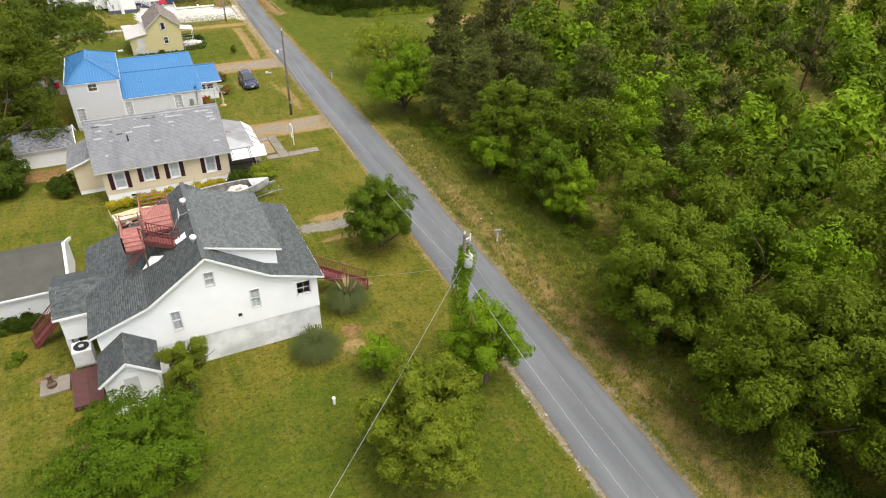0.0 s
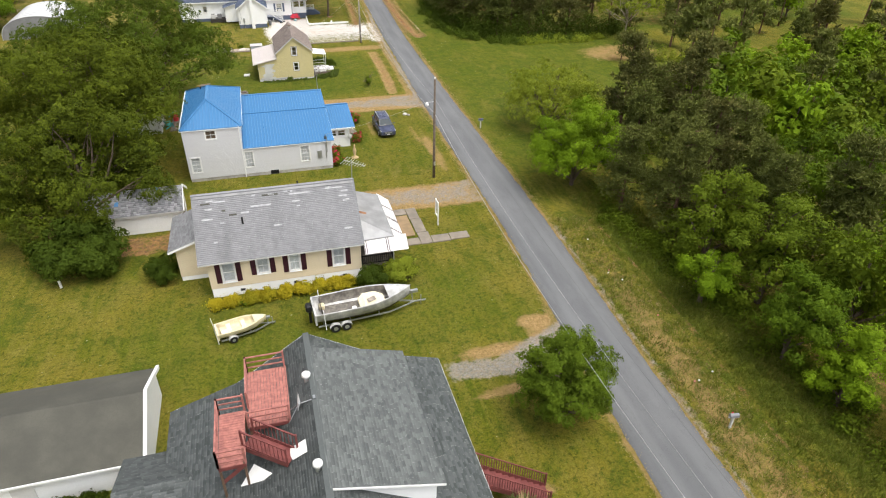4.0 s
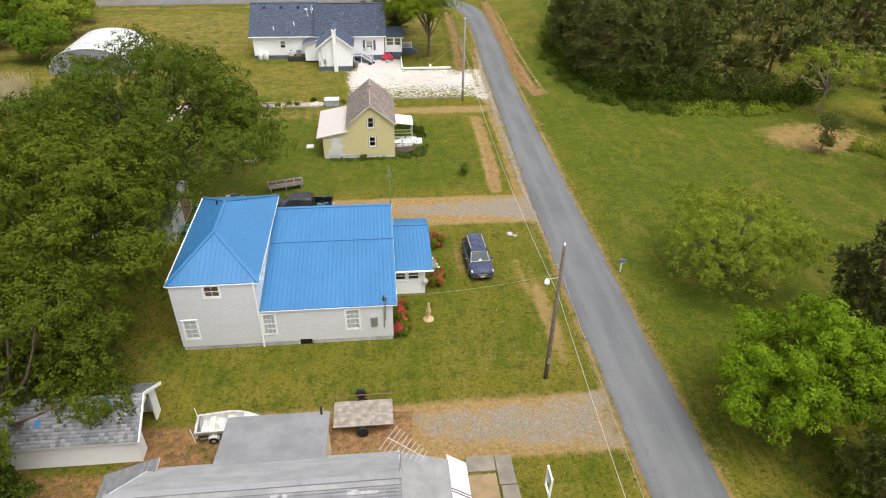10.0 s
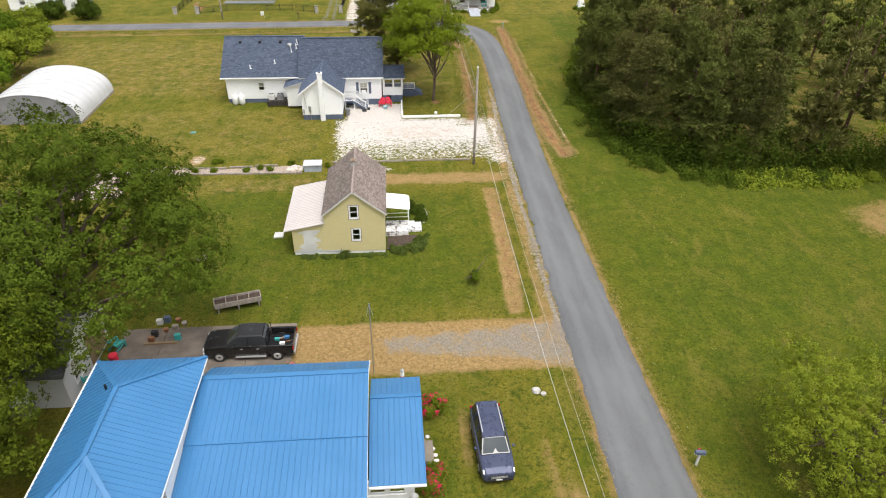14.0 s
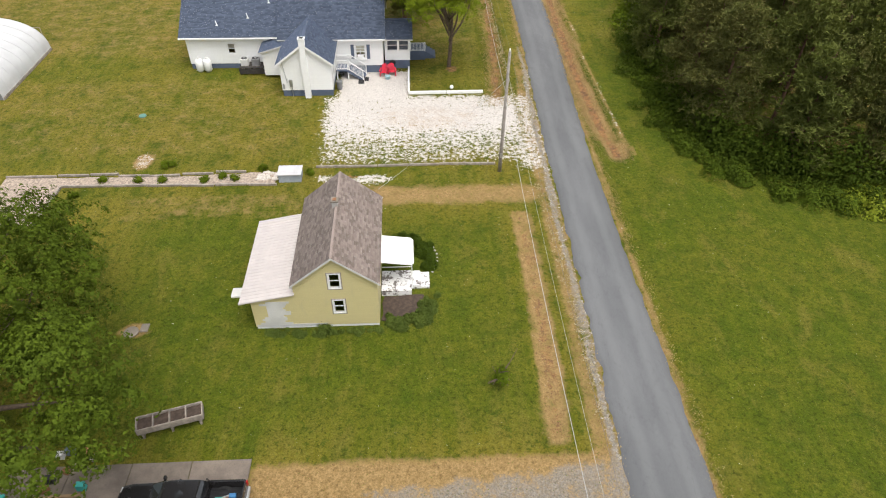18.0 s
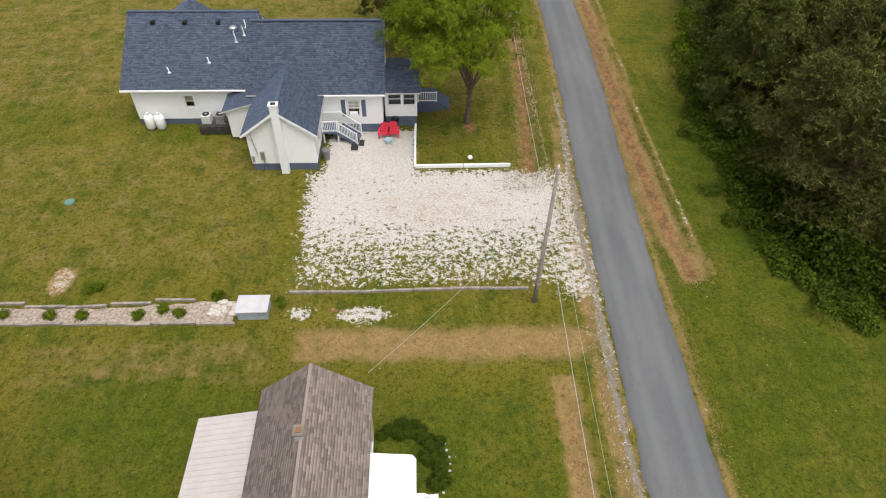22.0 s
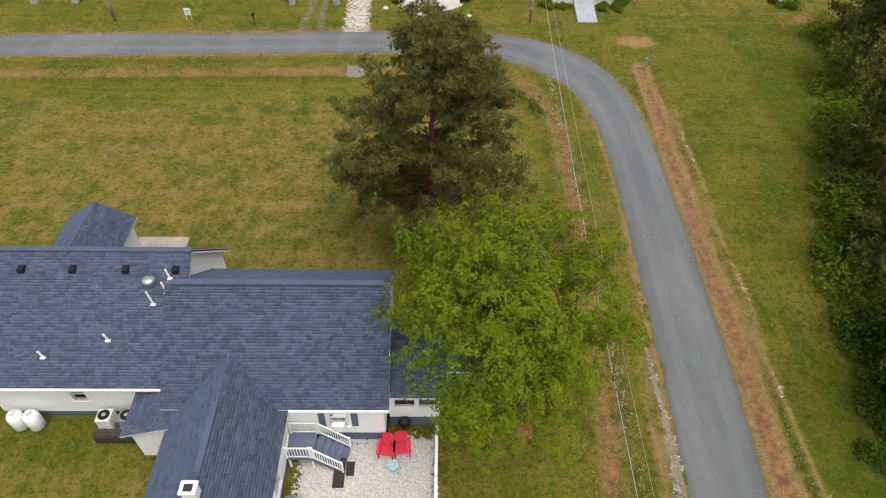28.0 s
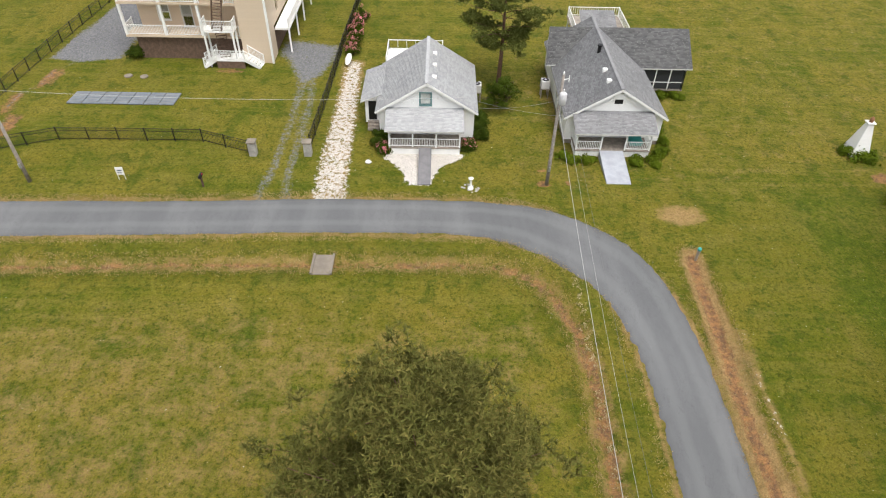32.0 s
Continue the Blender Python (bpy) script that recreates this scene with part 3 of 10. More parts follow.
def roof_slab(parent, pts, material, thick=0.1, name="roof", label="", fascia=None):
    """A sloping deck: a flat polygon with thickness straight down."""
    sh = Shape().prism(pts, (0, 0, -thick))
    return part(name, sh, material, parent, label)


def courses(parent, pts, material, seed=1, tab=0.31, course=0.145, lift=0.016, name="shingles", label=""):
    """Shingle courses over a convex roof polygon whose first edge is the eave."""
    rs = np.random.RandomState(seed)
    P = [np.array(p, float) for p in pts]
    e = unit(P[1] - P[0])
    nrm = unit(np.cross(P[1] - P[0], P[2] - P[0]))
    if nrm[2] < 0:
        nrm = -nrm
    up = np.cross(nrm, e)
    if up[2] < 0:
        up = -up
    q = np.array([[np.dot(p - P[0], e), np.dot(p - P[0], up)] for p in P])
    vs = []
    d = 0.0
    top = q[:, 1].max()
    while d < top - 0.02:
        d2 = min(d + course, top)
        dm = (d + d2) / 2
        xs = []
        for a, b in zip(q, np.roll(q, -1, 0)):
            if (a[1] - dm) * (b[1] - dm) < 0:
                xs.append(a[0] + (b[0] - a[0]) * (dm - a[1]) / (b[1] - a[1]))
        if len(xs) >= 2:
            lo, hi = min(xs), max(xs)
            u = lo - rs.rand() * tab
            while u < hi:
                w = tab * (0.85 + 0.3 * rs.rand())
                a, b = max(u, lo), min(u + w - 0.0015, hi)
                u += w
                if b - a > 0.02:
                    k = lift * (0.8 + 0.5 * rs.rand())
                    j = 0.006 * rs.rand()
                    vs.append([(a, d - j, 0.002), (b, d - j, 0.002), (b, d - j, k), (a, d - j, k), (b, d2, 0.004), (a, d2, 0.004)])
        d = d2
    if not vs:
        return None
    vs = np.array(vs)
    W = P[0] + vs[..., 0:1] * e + vs[..., 1:2] * up + vs[..., 2:3] * nrm
    i = np.arange(len(vs))[:, None] * 6
    quads = np.concatenate([i + np.array([[0, 1, 2, 3]]), i + np.array([[3, 2, 4, 5]])])
    m = mesh_np(name, W.reshape(-1, 3), quads, None, material)
    ob = part(name, m, material, parent, label)
    ob["kind"] = "stuff"
    return ob


def shingled(parent, pts, material, seed=1, deck=None, thick=0.12, label="", **k):
    r = roof_slab(parent, pts, deck or WHITE_WORN, thick, "roof", label)
    courses(r, [(p[0], p[1], p[2] + 0.003) for p in pts], material, seed, **k)
    return r


def ribbed(parent, pts, material, pitch=0.3, thick=0.06, rib=0.03, label="", seed=0):
    """Metal sheets laid up the slope, with a raised rib at each joint. First edge is the eave."""
    r = roof_slab(parent, pts, material, thick, "roof", label)
    P = [np.array(p, float) for p in pts]
    e = unit(P[1] - P[0])
    nrm = unit(np.cross(P[1] - P[0], P[2] - P[0]))
    nrm = -nrm if nrm[2] < 0 else nrm
    up = np.cross(nrm, e)
    up = -up if up[2] < 0 else up
    q = np.array([[np.dot(p - P[0], e), np.dot(p - P[0], up)] for p in P])
    u = q[:, 0].min() + pitch * 0.5
    while u < q[:, 0].max() - 0.02:
        ys = []
        for a, b in zip(q, np.roll(q, -1, 0)):
            if (a[0] - u) * (b[0] - u) < 0:
                ys.append(a[1] + (b[1] - a[1]) * (u - a[0]) / (b[0] - a[0]))
        if len(ys) >= 2 and max(ys) - min(ys) > 0.08:
            sh = Shape()
            a = P[0] + u * e + min(ys) * up
            b = P[0] + u * e + max(ys) * up
            o = e * 0.03
            t = e * 0.016
            sh.hexa([a - o, a + o, b + o, b - o, a - t + nrm * rib, a + t + nrm * rib, b + t + nrm * rib, b - t + nrm * rib])
            part("rib", sh, material, r)
        u += pitch
    return r


def strip(parent, a, b, w, h, material, name="trim", label=""):
    return part(name, Shape().beam(a, b, w, h), material, parent, label)


def railing(parent, pts, h, material, gap=0.14, post=0.09, bal=0.035, name="railing", base=0.12, posts=True, top=0.07):
    """Posts, rails and balusters along a line of 3D points at floor level; each baluster a part of its railing."""
    sh = Shape()
    for a, b in zip(pts, pts[1:]):
        a, b = Vector(a), Vector(b)
        u = Vector((0, 0, 1))
        sh.beam(a + u * h, b + u * h, top, 0.05)
    r = part(name, sh, material, parent)
    for a, b in zip(pts, pts[1:]):
        a, b, u = Vector(a), Vector(b), Vector((0, 0, base))
        part("bottom_rail", Shape().beam(a + u, b + u, 0.05, 0.06), material, r)
    if posts:
        for p in pts:
            sh = Shape().box(p[0] - post / 2, p[0] + post / 2, p[1] - post / 2, p[1] + post / 2, p[2], p[2] + h + 0.08)
            part("post", sh, material, r)
    for a, b in zip(pts, pts[1:]):
        a, b = Vector(a), Vector(b)
        n = max(1, int((b - a).length / gap))
        for k in range(1, n):
            p = a.lerp(b, k / n)
            part("baluster", Shape().box(p.x - bal / 2, p.x + bal / 2, p.y - bal / 2, p.y + bal / 2, p.z + base, p.z + h), material, r)
    return r


def planks(parent, x0, x1, y0, y1, z, material, along="x", w=0.14, gap=0.012, t=0.035, name="plank", seed=0):
    rs = random.Random(seed)
    lo, hi = (y0, y1) if along == "x" else (x0, x1)
    n = max(1, round((hi - lo) / w))
    step = (hi - lo) / n
    for k in range(n):
        a, b = lo + k * step, lo + (k + 1) * step - gap
        dz = rs.uniform(-0.004, 0.004)
        sh = Shape()
        if along == "x":
            sh.box(x0, x1, a, b, z - t + dz, z + dz)
        else:
            sh.box(a, b, y0, y1, z - t + dz, z + dz)
        part(name, sh, material, parent)


def stairs(parent, a, b, width, material, n=8, rail=True, rail_mat=None, bal_gap=0.16, closed=False):
    """Treads and stringers from a (top middle) down to b (bottom middle), with a railing on each side."""
    a, b = Vector(a), Vector(b)
    run = Vector((b.x - a.x, b.y - a.y, 0))
    d = run.normalized()
    s = Vector((-d.y, d.x, 0)) * width / 2
    for k in range(n):
        p = a.lerp(b, (k + 0.5) / n)
        q = d * run.length / n * 0.55
        z = a.z + (b.z - a.z) * (k + 1) / n
        sh = Shape().hexa([(*(p + o).xy, z + dz) for dz in (-0.04, 0.0) for o in (-q - s, q - s, q + s, -q + s)])
        part("tread", sh, material, parent)
    for o in (s, -s):
        part("stringer", Shape().beam(a + o - Vector((0, 0, 0.12)), b + o - Vector((0, 0, 0.02)), 0.05, 0.26), material, parent)
        if rail:
            railing(parent, [tuple(a + o), tuple(b + o)], 0.95, rail_mat or material, bal_gap, name="stair_railing")


def loop_wire(name, a, b, sag, r, material, label, n=14, parent=None):
    sh = Shape()
    a, b = Vector(a), Vector(b)
    p = [a.lerp(b, k / n) - Vector((0, 0, sag * 4 * (k / n) * (1 - k / n))) for k in range(n + 1)]
    rows = []
    d = (b - a).normalized()
    s = d.cross(Vector((0, 0, 1))).normalized()
    u = s.cross(d)
    for q in p:
        rows.append([q + (s * math.cos(t) + u * math.sin(t)) * r for t in (0, 2.1, 4.2)])
    sh.loft(rows)
    if parent:
        return part(name, sh, material, parent, label)
    return solid(name, sh, material, label, "cable", kind="")

# ---- ground, road ----
ROAD = [  # inner and outer edge, station by station
    (15.9, -25, 20.4, -25), (17.6, 12, 22.3, 12), (18.4, 27, 23.0, 27), (19.0, 45, 23.5, 45), (19.7, 58, 24.1, 58),
    (20.2, 70, 24.5, 70), (20.3, 85, 24.7, 85), (20.7, 102, 25.0, 102), (21.4, 118, 25.2, 118), (22.0, 135, 25.8, 135),
    (22.8, 150, 26.8, 150), (23.3, 162, 27.3, 162), (23.4, 171, 27.2, 174), (22.2, 177.5, 25.6, 181.8), (18.3, 182, 21.0, 186.5),
    (13.2, 184.1, 15.5, 188.1), (3.7, 184.3, 3.2, 188.3), (-8.5, 183.8, -9.8, 187.7), (-21, 183.3, -22, 187.4), (-45, 182.4, -45, 186.4), (-130, 180, -130, 184)]


def smooth_line(pts, n=10):
    """Catmull-Rom through points of any dimension."""
    p = np.array(pts, float)
    p = np.vstack([2 * p[0] - p[1], p, 2 * p[-1] - p[-2]])
    out = []
    for i in range(1, len(p) - 2):
        for t in np.linspace(0, 1, n, endpoint=False):
            a, b, c, d = p[i - 1 : i + 3]
            out.append(0.5 * (2 * b + (c - a) * t + (2 * a - 5 * b + 4 * c - d) * t * t + (3 * b - a - 3 * c + d) * t**3))
    return np.vstack([out, p[-2]])


EDGES = smooth_line(ROAD)
CENTRE = (EDGES[:, :2] + EDGES[:, 2:]) / 2


def line_dist(X, Y, pts):
    d = np.full(X.shape, 1e9)
    for (ax, ay), (bx, by) in zip(pts[:-1], pts[1:]):
        ux, uy = bx - ax, by - ay
        l2 = ux * ux + uy * uy + 1e-9
        t = np.clip(((X - ax) * ux + (Y - ay) * uy) / l2, 0, 1)
        d = np.minimum(d, np.hypot(X - ax - t * ux, Y - ay - t * uy))
    return d


def fade(d, a, b):
    """1 where d is under a, 0 past b."""
    t = np.clip((b - d) / (b - a + 1e-9), 0, 1)
    return t * t * (3 - 2 * t)


def rect(X, Y, x0, x1, y0, y1, soft=0.5):
    d = np.maximum(np.maximum(x0 - X, X - x1), np.maximum(y0 - Y, Y - y1))
    return fade(d, -soft, soft)


def spot(X, Y, x, y, rx, ry=None):
    return fade(np.hypot((X - x) / rx, (Y - y) / (ry or rx)), 0.35, 1.0)


def steps(*runs):
    out = [runs[0][0]]
    for a, b, h in runs:
        n = max(1, int(round((b - a) / h)))
        out += list(np.linspace(a, b, n + 1)[1:])
    return np.array(out)


DITCH_FIELD = smooth_line([(18.6, 139), (19.2, 146), (19.9, 157), (20.2, 168), (19.6, 176), (16.0, 180.8), (8, 181.2), (1.7, 181.1), (-9, 180.8), (-19, 180.4), (-45, 179.6), (-120, 177.5)], 4)
DITCH_EAST = smooth_line([(29.0, 182.3), (28.6, 172), (28.3, 165), (27.8, 153), (27.5, 143), (27.6, 134), (27.9, 129.5)], 4)
DITCH_YARD = smooth_line([(18.3, 121.5), (18.2, 112), (17.7, 103)], 4)
DITCH_WOOD = smooth_line([(20.6, -10), (24.0, 10), (25.6, 20), (27.0, 29), (28.2, 40), (28.9, 50), (29.0, 60), (28.6, 70)], 4)
DITCH_FRONT = smooth_line([(14.6, 8), (15.3, 16), (15.6, 22)], 3)


def lay(x, y):
    """Height of the ground."""
    X, Y = np.asarray(x, float), np.asarray(y, float)
    z = -0.32 * fade(line_dist(X, Y, DITCH_FIELD), 0.15, 1.1)
    z = z - 0.3 * fade(line_dist(X, Y, DITCH_EAST), 0.15, 0.9)
    z = z - 0.14 * fade(line_dist(X, Y, DITCH_YARD), 0.2, 0.9)
    z = z - 0.3 * fade(line_dist(X, Y, DITCH_WOOD), 0.3, 1.6)
    w = 0.5 * np.sin(X * 0.9 + 1.3 * np.sin(Y * 0.37)) * np.sin(Y * 0.71 + np.sin(X * 0.53))
    return z + 0.025 * w - 0.03


gx = steps((-1500, -300, 300), (-300, -80, 20), (-80, -40, 2), (-40, -16, 1), (-16, 34, 0.45), (34, 60, 1), (60, 140, 4), (140, 400, 20), (400, 1500, 275))
gy = steps((-1500, -300, 300), (-300, -40, 20), (-40, 0, 2), (0, 14, 1), (14, 216, 0.5), (216, 240, 1.5), (240, 400, 10), (400, 1500, 220))
X, Y = np.meshgrid(gx, gy)
Z = lay(X, Y)
road_d = line_dist(X, Y, CENTRE) - np.interp(Y, [0, 60, 200], [2.3, 2.15, 2.0])
near_left = X < np.interp(Y, CENTRE[:60, 1], CENTRE[:60, 0])
Z -= 0.03 * fade(road_d, -0.4, 0.2)
dry, soil, shell, lush = (np.zeros(X.shape) for _ in range(4))
# verges of the road
dry = np.maximum(dry, 0.62 * fade(np.abs(road_d - 0.1), 0.1, 0.75))
soil = np.maximum(soil, 0.45 * fade(np.abs(road_d), 0.0, 0.5) * (Y > 60))
dry = np.maximum(dry, 0.56 * fade(np.abs(road_d - 2.2), 0.3, 2.6) * (~near_left) * (Y < 66) * fade(Y, 50, 72))
soil = np.maximum(soil, 0.5 * fade(line_dist(X, Y, DITCH_WOOD), 0.1, 0.6) * (Y < 66))
sand = fade(np.abs(road_d - 0.45), 0.15, 0.6) * (~near_left) * fade(Y, 62, 76)
lush = np.maximum(lush, 0.7 * fade(np.abs(X - 31 + (Y - 45) * 0.02), 0.8, 3.2) * (Y > 33) * (Y < 66))
# ditches
soil = np.maximum(soil, 0.62 * fade(line_dist(X, Y, DITCH_FIELD), np.where(X > 15, 0.3, 0.1), np.where(X > 15, 0.9, 0.7)))
dry = np.maximum(dry, 0.5 * fade(line_dist(X, Y, DITCH_FIELD), 0.6, 1.6))
soil = np.maximum(soil, 0.7 * fade(line_dist(X, Y, DITCH_EAST), 0.25, 0.8))
dry = np.maximum(dry, 0.75 * fade(line_dist(X, Y, DITCH_EAST), 0.7, 1.25))
soil = np.maximum(soil, 0.52 * fade(line_dist(X, Y, DITCH_YARD), 0.2, 0.8))
dry = np.maximum(dry, 0.7 * fade(line_dist(X, Y, DITCH_YARD), 0.6, 1.2))
soil = np.maximum(soil, 0.45 * fade(line_dist(X, Y, DITCH_FRONT), 0.15, 0.7))
# crumbled stone along the road's west edge, and a pale line beyond the east ditch
crumb = fade(np.abs(road_d - 0.25), 0.1, 0.55) * near_left * np.maximum(fade(np.abs(Y - 136), 36, 44), 0.8 * fade(Y, 26, 34))
dry = np.maximum(dry, 0.62 * fade(np.abs(road_d - 0.9), 0.2, 1.0) * near_left * fade(np.abs(Y - 122), 20, 40))
east_d = line_dist(X, Y, DITCH_EAST + np.array([1.45, 0.0]))
dry = np.maximum(dry, 0.6 * fade(east_d, 0.1, 0.6) * (Y < 176))
shell = np.maximum(shell, 0.3 * fade(east_d, 0.05, 0.35) * (Y < 176) * (np.sin(Y * 0.9) + np.sin(Y * 0.37 + 1) > 0.1))
# first yard
for x, y, r, q in ((11.8, 39.2, 3.6, 0.6), (14, 50.4, 5, 1.1), (13.5, 46.6, 4, 0.8), (17.6, 50.6, 1.6, 3.5), (14.6, 14.5, 1.8, 1.2), (9.5, 32.5, 1.4, 1.4)):
    dry = np.maximum(dry, 0.75 * spot(X, Y, x, y, r, q))
soil = np.maximum(soil, 0.6 * spot(X, Y, 9.9, 34.2, 1.6, 1.5))
soil = np.maximum(soil, 0.5 * spot(X, Y, -9.2, 37.6, 2.6, 1.8))
lush = np.maximum(lush, 0.55 * rect(X, Y, -12, 17, 51, 62, 3))
lush = np.maximum(lush, 0.75 * rect(X, Y, -30, 17.5, -5, 31, 4))
dry = np.maximum(dry, 0.3 * spot(X, Y, 16.5, 58, 1.6, 7))
dry = np.maximum(dry, 0.85 * spot(X, Y, 17.8, 52.6, 2.2, 1.6))
# second drive
dry = np.maximum(dry, 0.8 * rect(X, Y, -2, 20, 70.6, 75.6, 0.8))
soil = np.maximum(soil, 0.62 * rect(X, Y, -9, 8, 71.6, 75.0, 0.6))
soil = np.maximum(soil, 0.6 * rect(X, Y, -14, -8, 68.5, 72, 0.8))
dry = np.maximum(dry, 0.36 * spot(X, Y, 13, 79, 8, 3.5))
dry = np.maximum(dry, 0.6 * spot(X, Y, 18.2, 83, 1.3, 9))
soil = np.maximum(soil, 0.5 * spot(X, Y, 17.3, 89.5, 0.9, 0.9))
dry = np.maximum(dry, 0.55 * spot(X, Y, 12.6, 91, 0.7, 4.5))
dry = np.maximum(dry, 0.55 * spot(X, Y, 17.2, 88, 0.6, 6))
lush = np.maximum(lush, 0.4 * rect(X, Y, -3, 19, 77, 96, 3))
# third drive
dry = np.maximum(dry, 0.9 * rect(X, Y, 1.5, 21, 96.4, 101.8, 0.7))
# yellow cottage's yard
lush = np.maximum(lush, 0.8 * rect(X, Y, -10, 17, 103, 122, 4))
dry = np.maximum(dry, 0.72 * rect(X, Y, 3, 20.5, 123.0, 125.8, 1.0))
dry = np.maximum(dry, 0.45 * rect(X, Y, -12, 3, 121.5, 125.5, 1.2))
soil = np.maximum(soil, 0.72 * spot(X, Y, 5.6, 127.1, 1.1, 0.6))
soil = np.maximum(soil, 0.45 * spot(X, Y, 9.9, 112.3, 1.7, 1.3))
soil = np.maximum(soil, 0.4 * rect(X, Y, 0.2, 8.4, 110.2, 110.75, 0.35))
soil = np.maximum(soil, 0.35 * spot(X, Y, -7.1, 111.1, 1.3, 0.9))
dry = np.maximum(dry, 0.9 * spot(X, Y, -7.1, 111.1, 1.5, 0.9))
shell = np.maximum(shell, 0.62 * spot(X, Y, 7.0, 126.6, 2.6, 0.9))
shell = np.maximum(shell, 0.55 * spot(X, Y, 3.2, 126.8, 1.2, 0.9))
# shell lot
shell = np.maximum(shell, np.interp(Y, [128.6, 131.5, 133.5, 135.5], [0.38, 0.43, 0.54, 0.68]) * rect(X, Y, 2.3, 20.6, 128.6, 140.4, 1.1))
shell = np.maximum(shell, 0.8 * rect(X, Y, 3.4, 10.2, 139.6, 145.6, 0.5))
shell = np.maximum(shell, 0.9 * spot(X, Y, 12.5, 136.8, 6.5, 2.6))
shell = np.maximum(shell, 0.5 * rect(X, Y, 19, 22, 127.5, 140.5, 0.9))
dry = np.maximum(dry, 0.68 * spot(X, Y, 11.8, 136.2, 9.0, 4.0))
dry = np.maximum(dry, 0.6 * fade(line_dist(X, Y, [(20, 139.0), (14, 137.6), (8, 138.2)]), 0.2, 1.4))
shell = np.maximum(shell, 0.5 * spot(X, Y, -11.9, 129.8, 1.0, 1.7))
dry = np.maximum(dry, 0.9 * spot(X, Y, -11.9, 129.8, 1.3, 2.0))
soil = np.maximum(soil, 0.66 * spot(X, Y, 14.7, 146, 1.2, 1.2))
dry = np.maximum(dry, 0.44 * rect(X, Y, -60, 20, 146, 179, 6))
lush = np.maximum(lush, 0.4 * rect(X, Y, 24, 70, 92, 152, 5))
dry = np.maximum(dry, 0.4 * rect(X, Y, -60, 2, 129, 146, 3))
lush = np.maximum(lush, 0.86 * rect(X, Y, 25, 64, 76, 150, 5))
lush = np.maximum(lush, 0.4 * rect(X, Y, 29, 90, 140, 190, 6))
dry = np.maximum(dry, 0.62 * spot(X, Y, 58, 113, 11.5, 7.5))
soil = np.maximum(soil, 0.42 * spot(X, Y, 59, 113, 9, 6))
lush = np.maximum(lush, 0.9 * rect(X, Y, 36, 130, 0, 98, 2))
lush = np.maximum(lush, 0.9 * rect(X, Y, 38, 120, 125, 190, 2))
# over the road
dry = np.maximum(dry, 0.6 * fade(line_dist(X, Y, [(2.3, 188.6), (2.2, 196), (2.1, 205), (1.95, 211)]), 0.8, 2.0))
shell = np.maximum(shell, 0.52 * fade(line_dist(X, Y, [(2.3, 188.6), (2.2, 196), (2.1, 205), (1.95, 211)]), np.interp(Y, [188, 211], [0.9, 0.4]), np.interp(Y, [188, 211], [2.0, 1.3])))
for x, y, r in ((19.4, 190.6, 1.1), (21.4, 190.8, 0.7), (19.5, 192.6, 0.7), (48, 192.2, 1.9)):
    soil = np.maximum(soil, 0.8 * spot(X, Y, x, y, r, r * 0.7))
dry = np.maximum(dry, 0.7 * spot(X, Y, 29.5, 187, 3.2, 2.2))
dry = np.maximum(dry, 0.5 * spot(X, Y, 24, 203, 6, 12))
dry = np.maximum(dry, 0.36 * rect(X, Y, 14, 90, 186, 240, 6))
lush = np.maximum(lush, 0.25 * rect(X, Y, -30, 14, 188, 235, 5))
for x, y in ((-27.5, 198), (-29, 202), (-27.6, 207)):
    soil = np.maximum(soil, 0.62 * spot(X, Y, x, y, 1.6, 4))
grey, blue = np.zeros(X.shape), np.zeros(X.shape)


def hull_mask(pts, soft):
    """1 inside a polygon, fading over its edge."""
    c = np.zeros(X.shape, bool)
    for (ax, ay), (bx, by) in zip(pts, pts[1:] + pts[:1]):
        c ^= ((ay > Y) != (by > Y)) & (X < (bx - ax) * (Y - ay) / (by - ay + 1e-12) + ax)
    d = line_dist(X, Y, pts + pts[:1])
    return fade(np.where(c, -d, d), -soft, soft)


for pts, k in (([(10.0, 50.0), (14, 49.8), (20, 52.6), (20, 48.8), (15, 47.7), (10.2, 48.3)], 0.85), ([(7, 74.9), (15, 75.2), (20.5, 76), (20.5, 70.4), (17, 71.0), (10.5, 71.7), (8.0, 72.6)], 0.54), ([(7, 100.3), (14, 100.8), (21, 101.6), (21, 95.8), (17, 97.2), (8, 98.4)], 0.6)):
    grey = np.maximum(grey, k * hull_mask(pts, 0.9))
for q in ([(-3.2, 188), (-2.7, 192.5), (-2.5, 200), (-2.9, 207)], [(-1.0, 188), (-1.4, 192.5), (-1.2, 198), (-1.7, 207)]):
    blue = np.maximum(blue, 0.47 * fade(line_dist(X, Y, q), 0.25, 0.95))
blue = np.maximum(blue, 0.66 * hull_mask([(-3.0, 206), (-5.2, 211.5), (-6.4, 213), (-6.2, 217), (0.3, 215.5), (0.1, 212), (-1.0, 208)], 1.2))
blue = np.maximum(blue, 0.68 * hull_mask([(-30.0, 211), (-26, 210.4), (-22, 211.2), (-21.8, 228), (-28, 228)], 0.6))
blue = np.maximum(blue, 0.45 * fade(line_dist(X, Y, [(-27.4, 194), (-29, 203), (-27, 211)]), 0.2, 0.8))
grey = np.maximum(np.maximum(grey, 0.7 * crumb), 0.5 * sand)
soil = np.maximum(soil, 0.75 * spot(X, Y, -16.5, 73.2, 5, 3.5))
soil = np.maximum(soil, 0.62 * spot(X, Y, -10, 69.6, 3, 1.2))
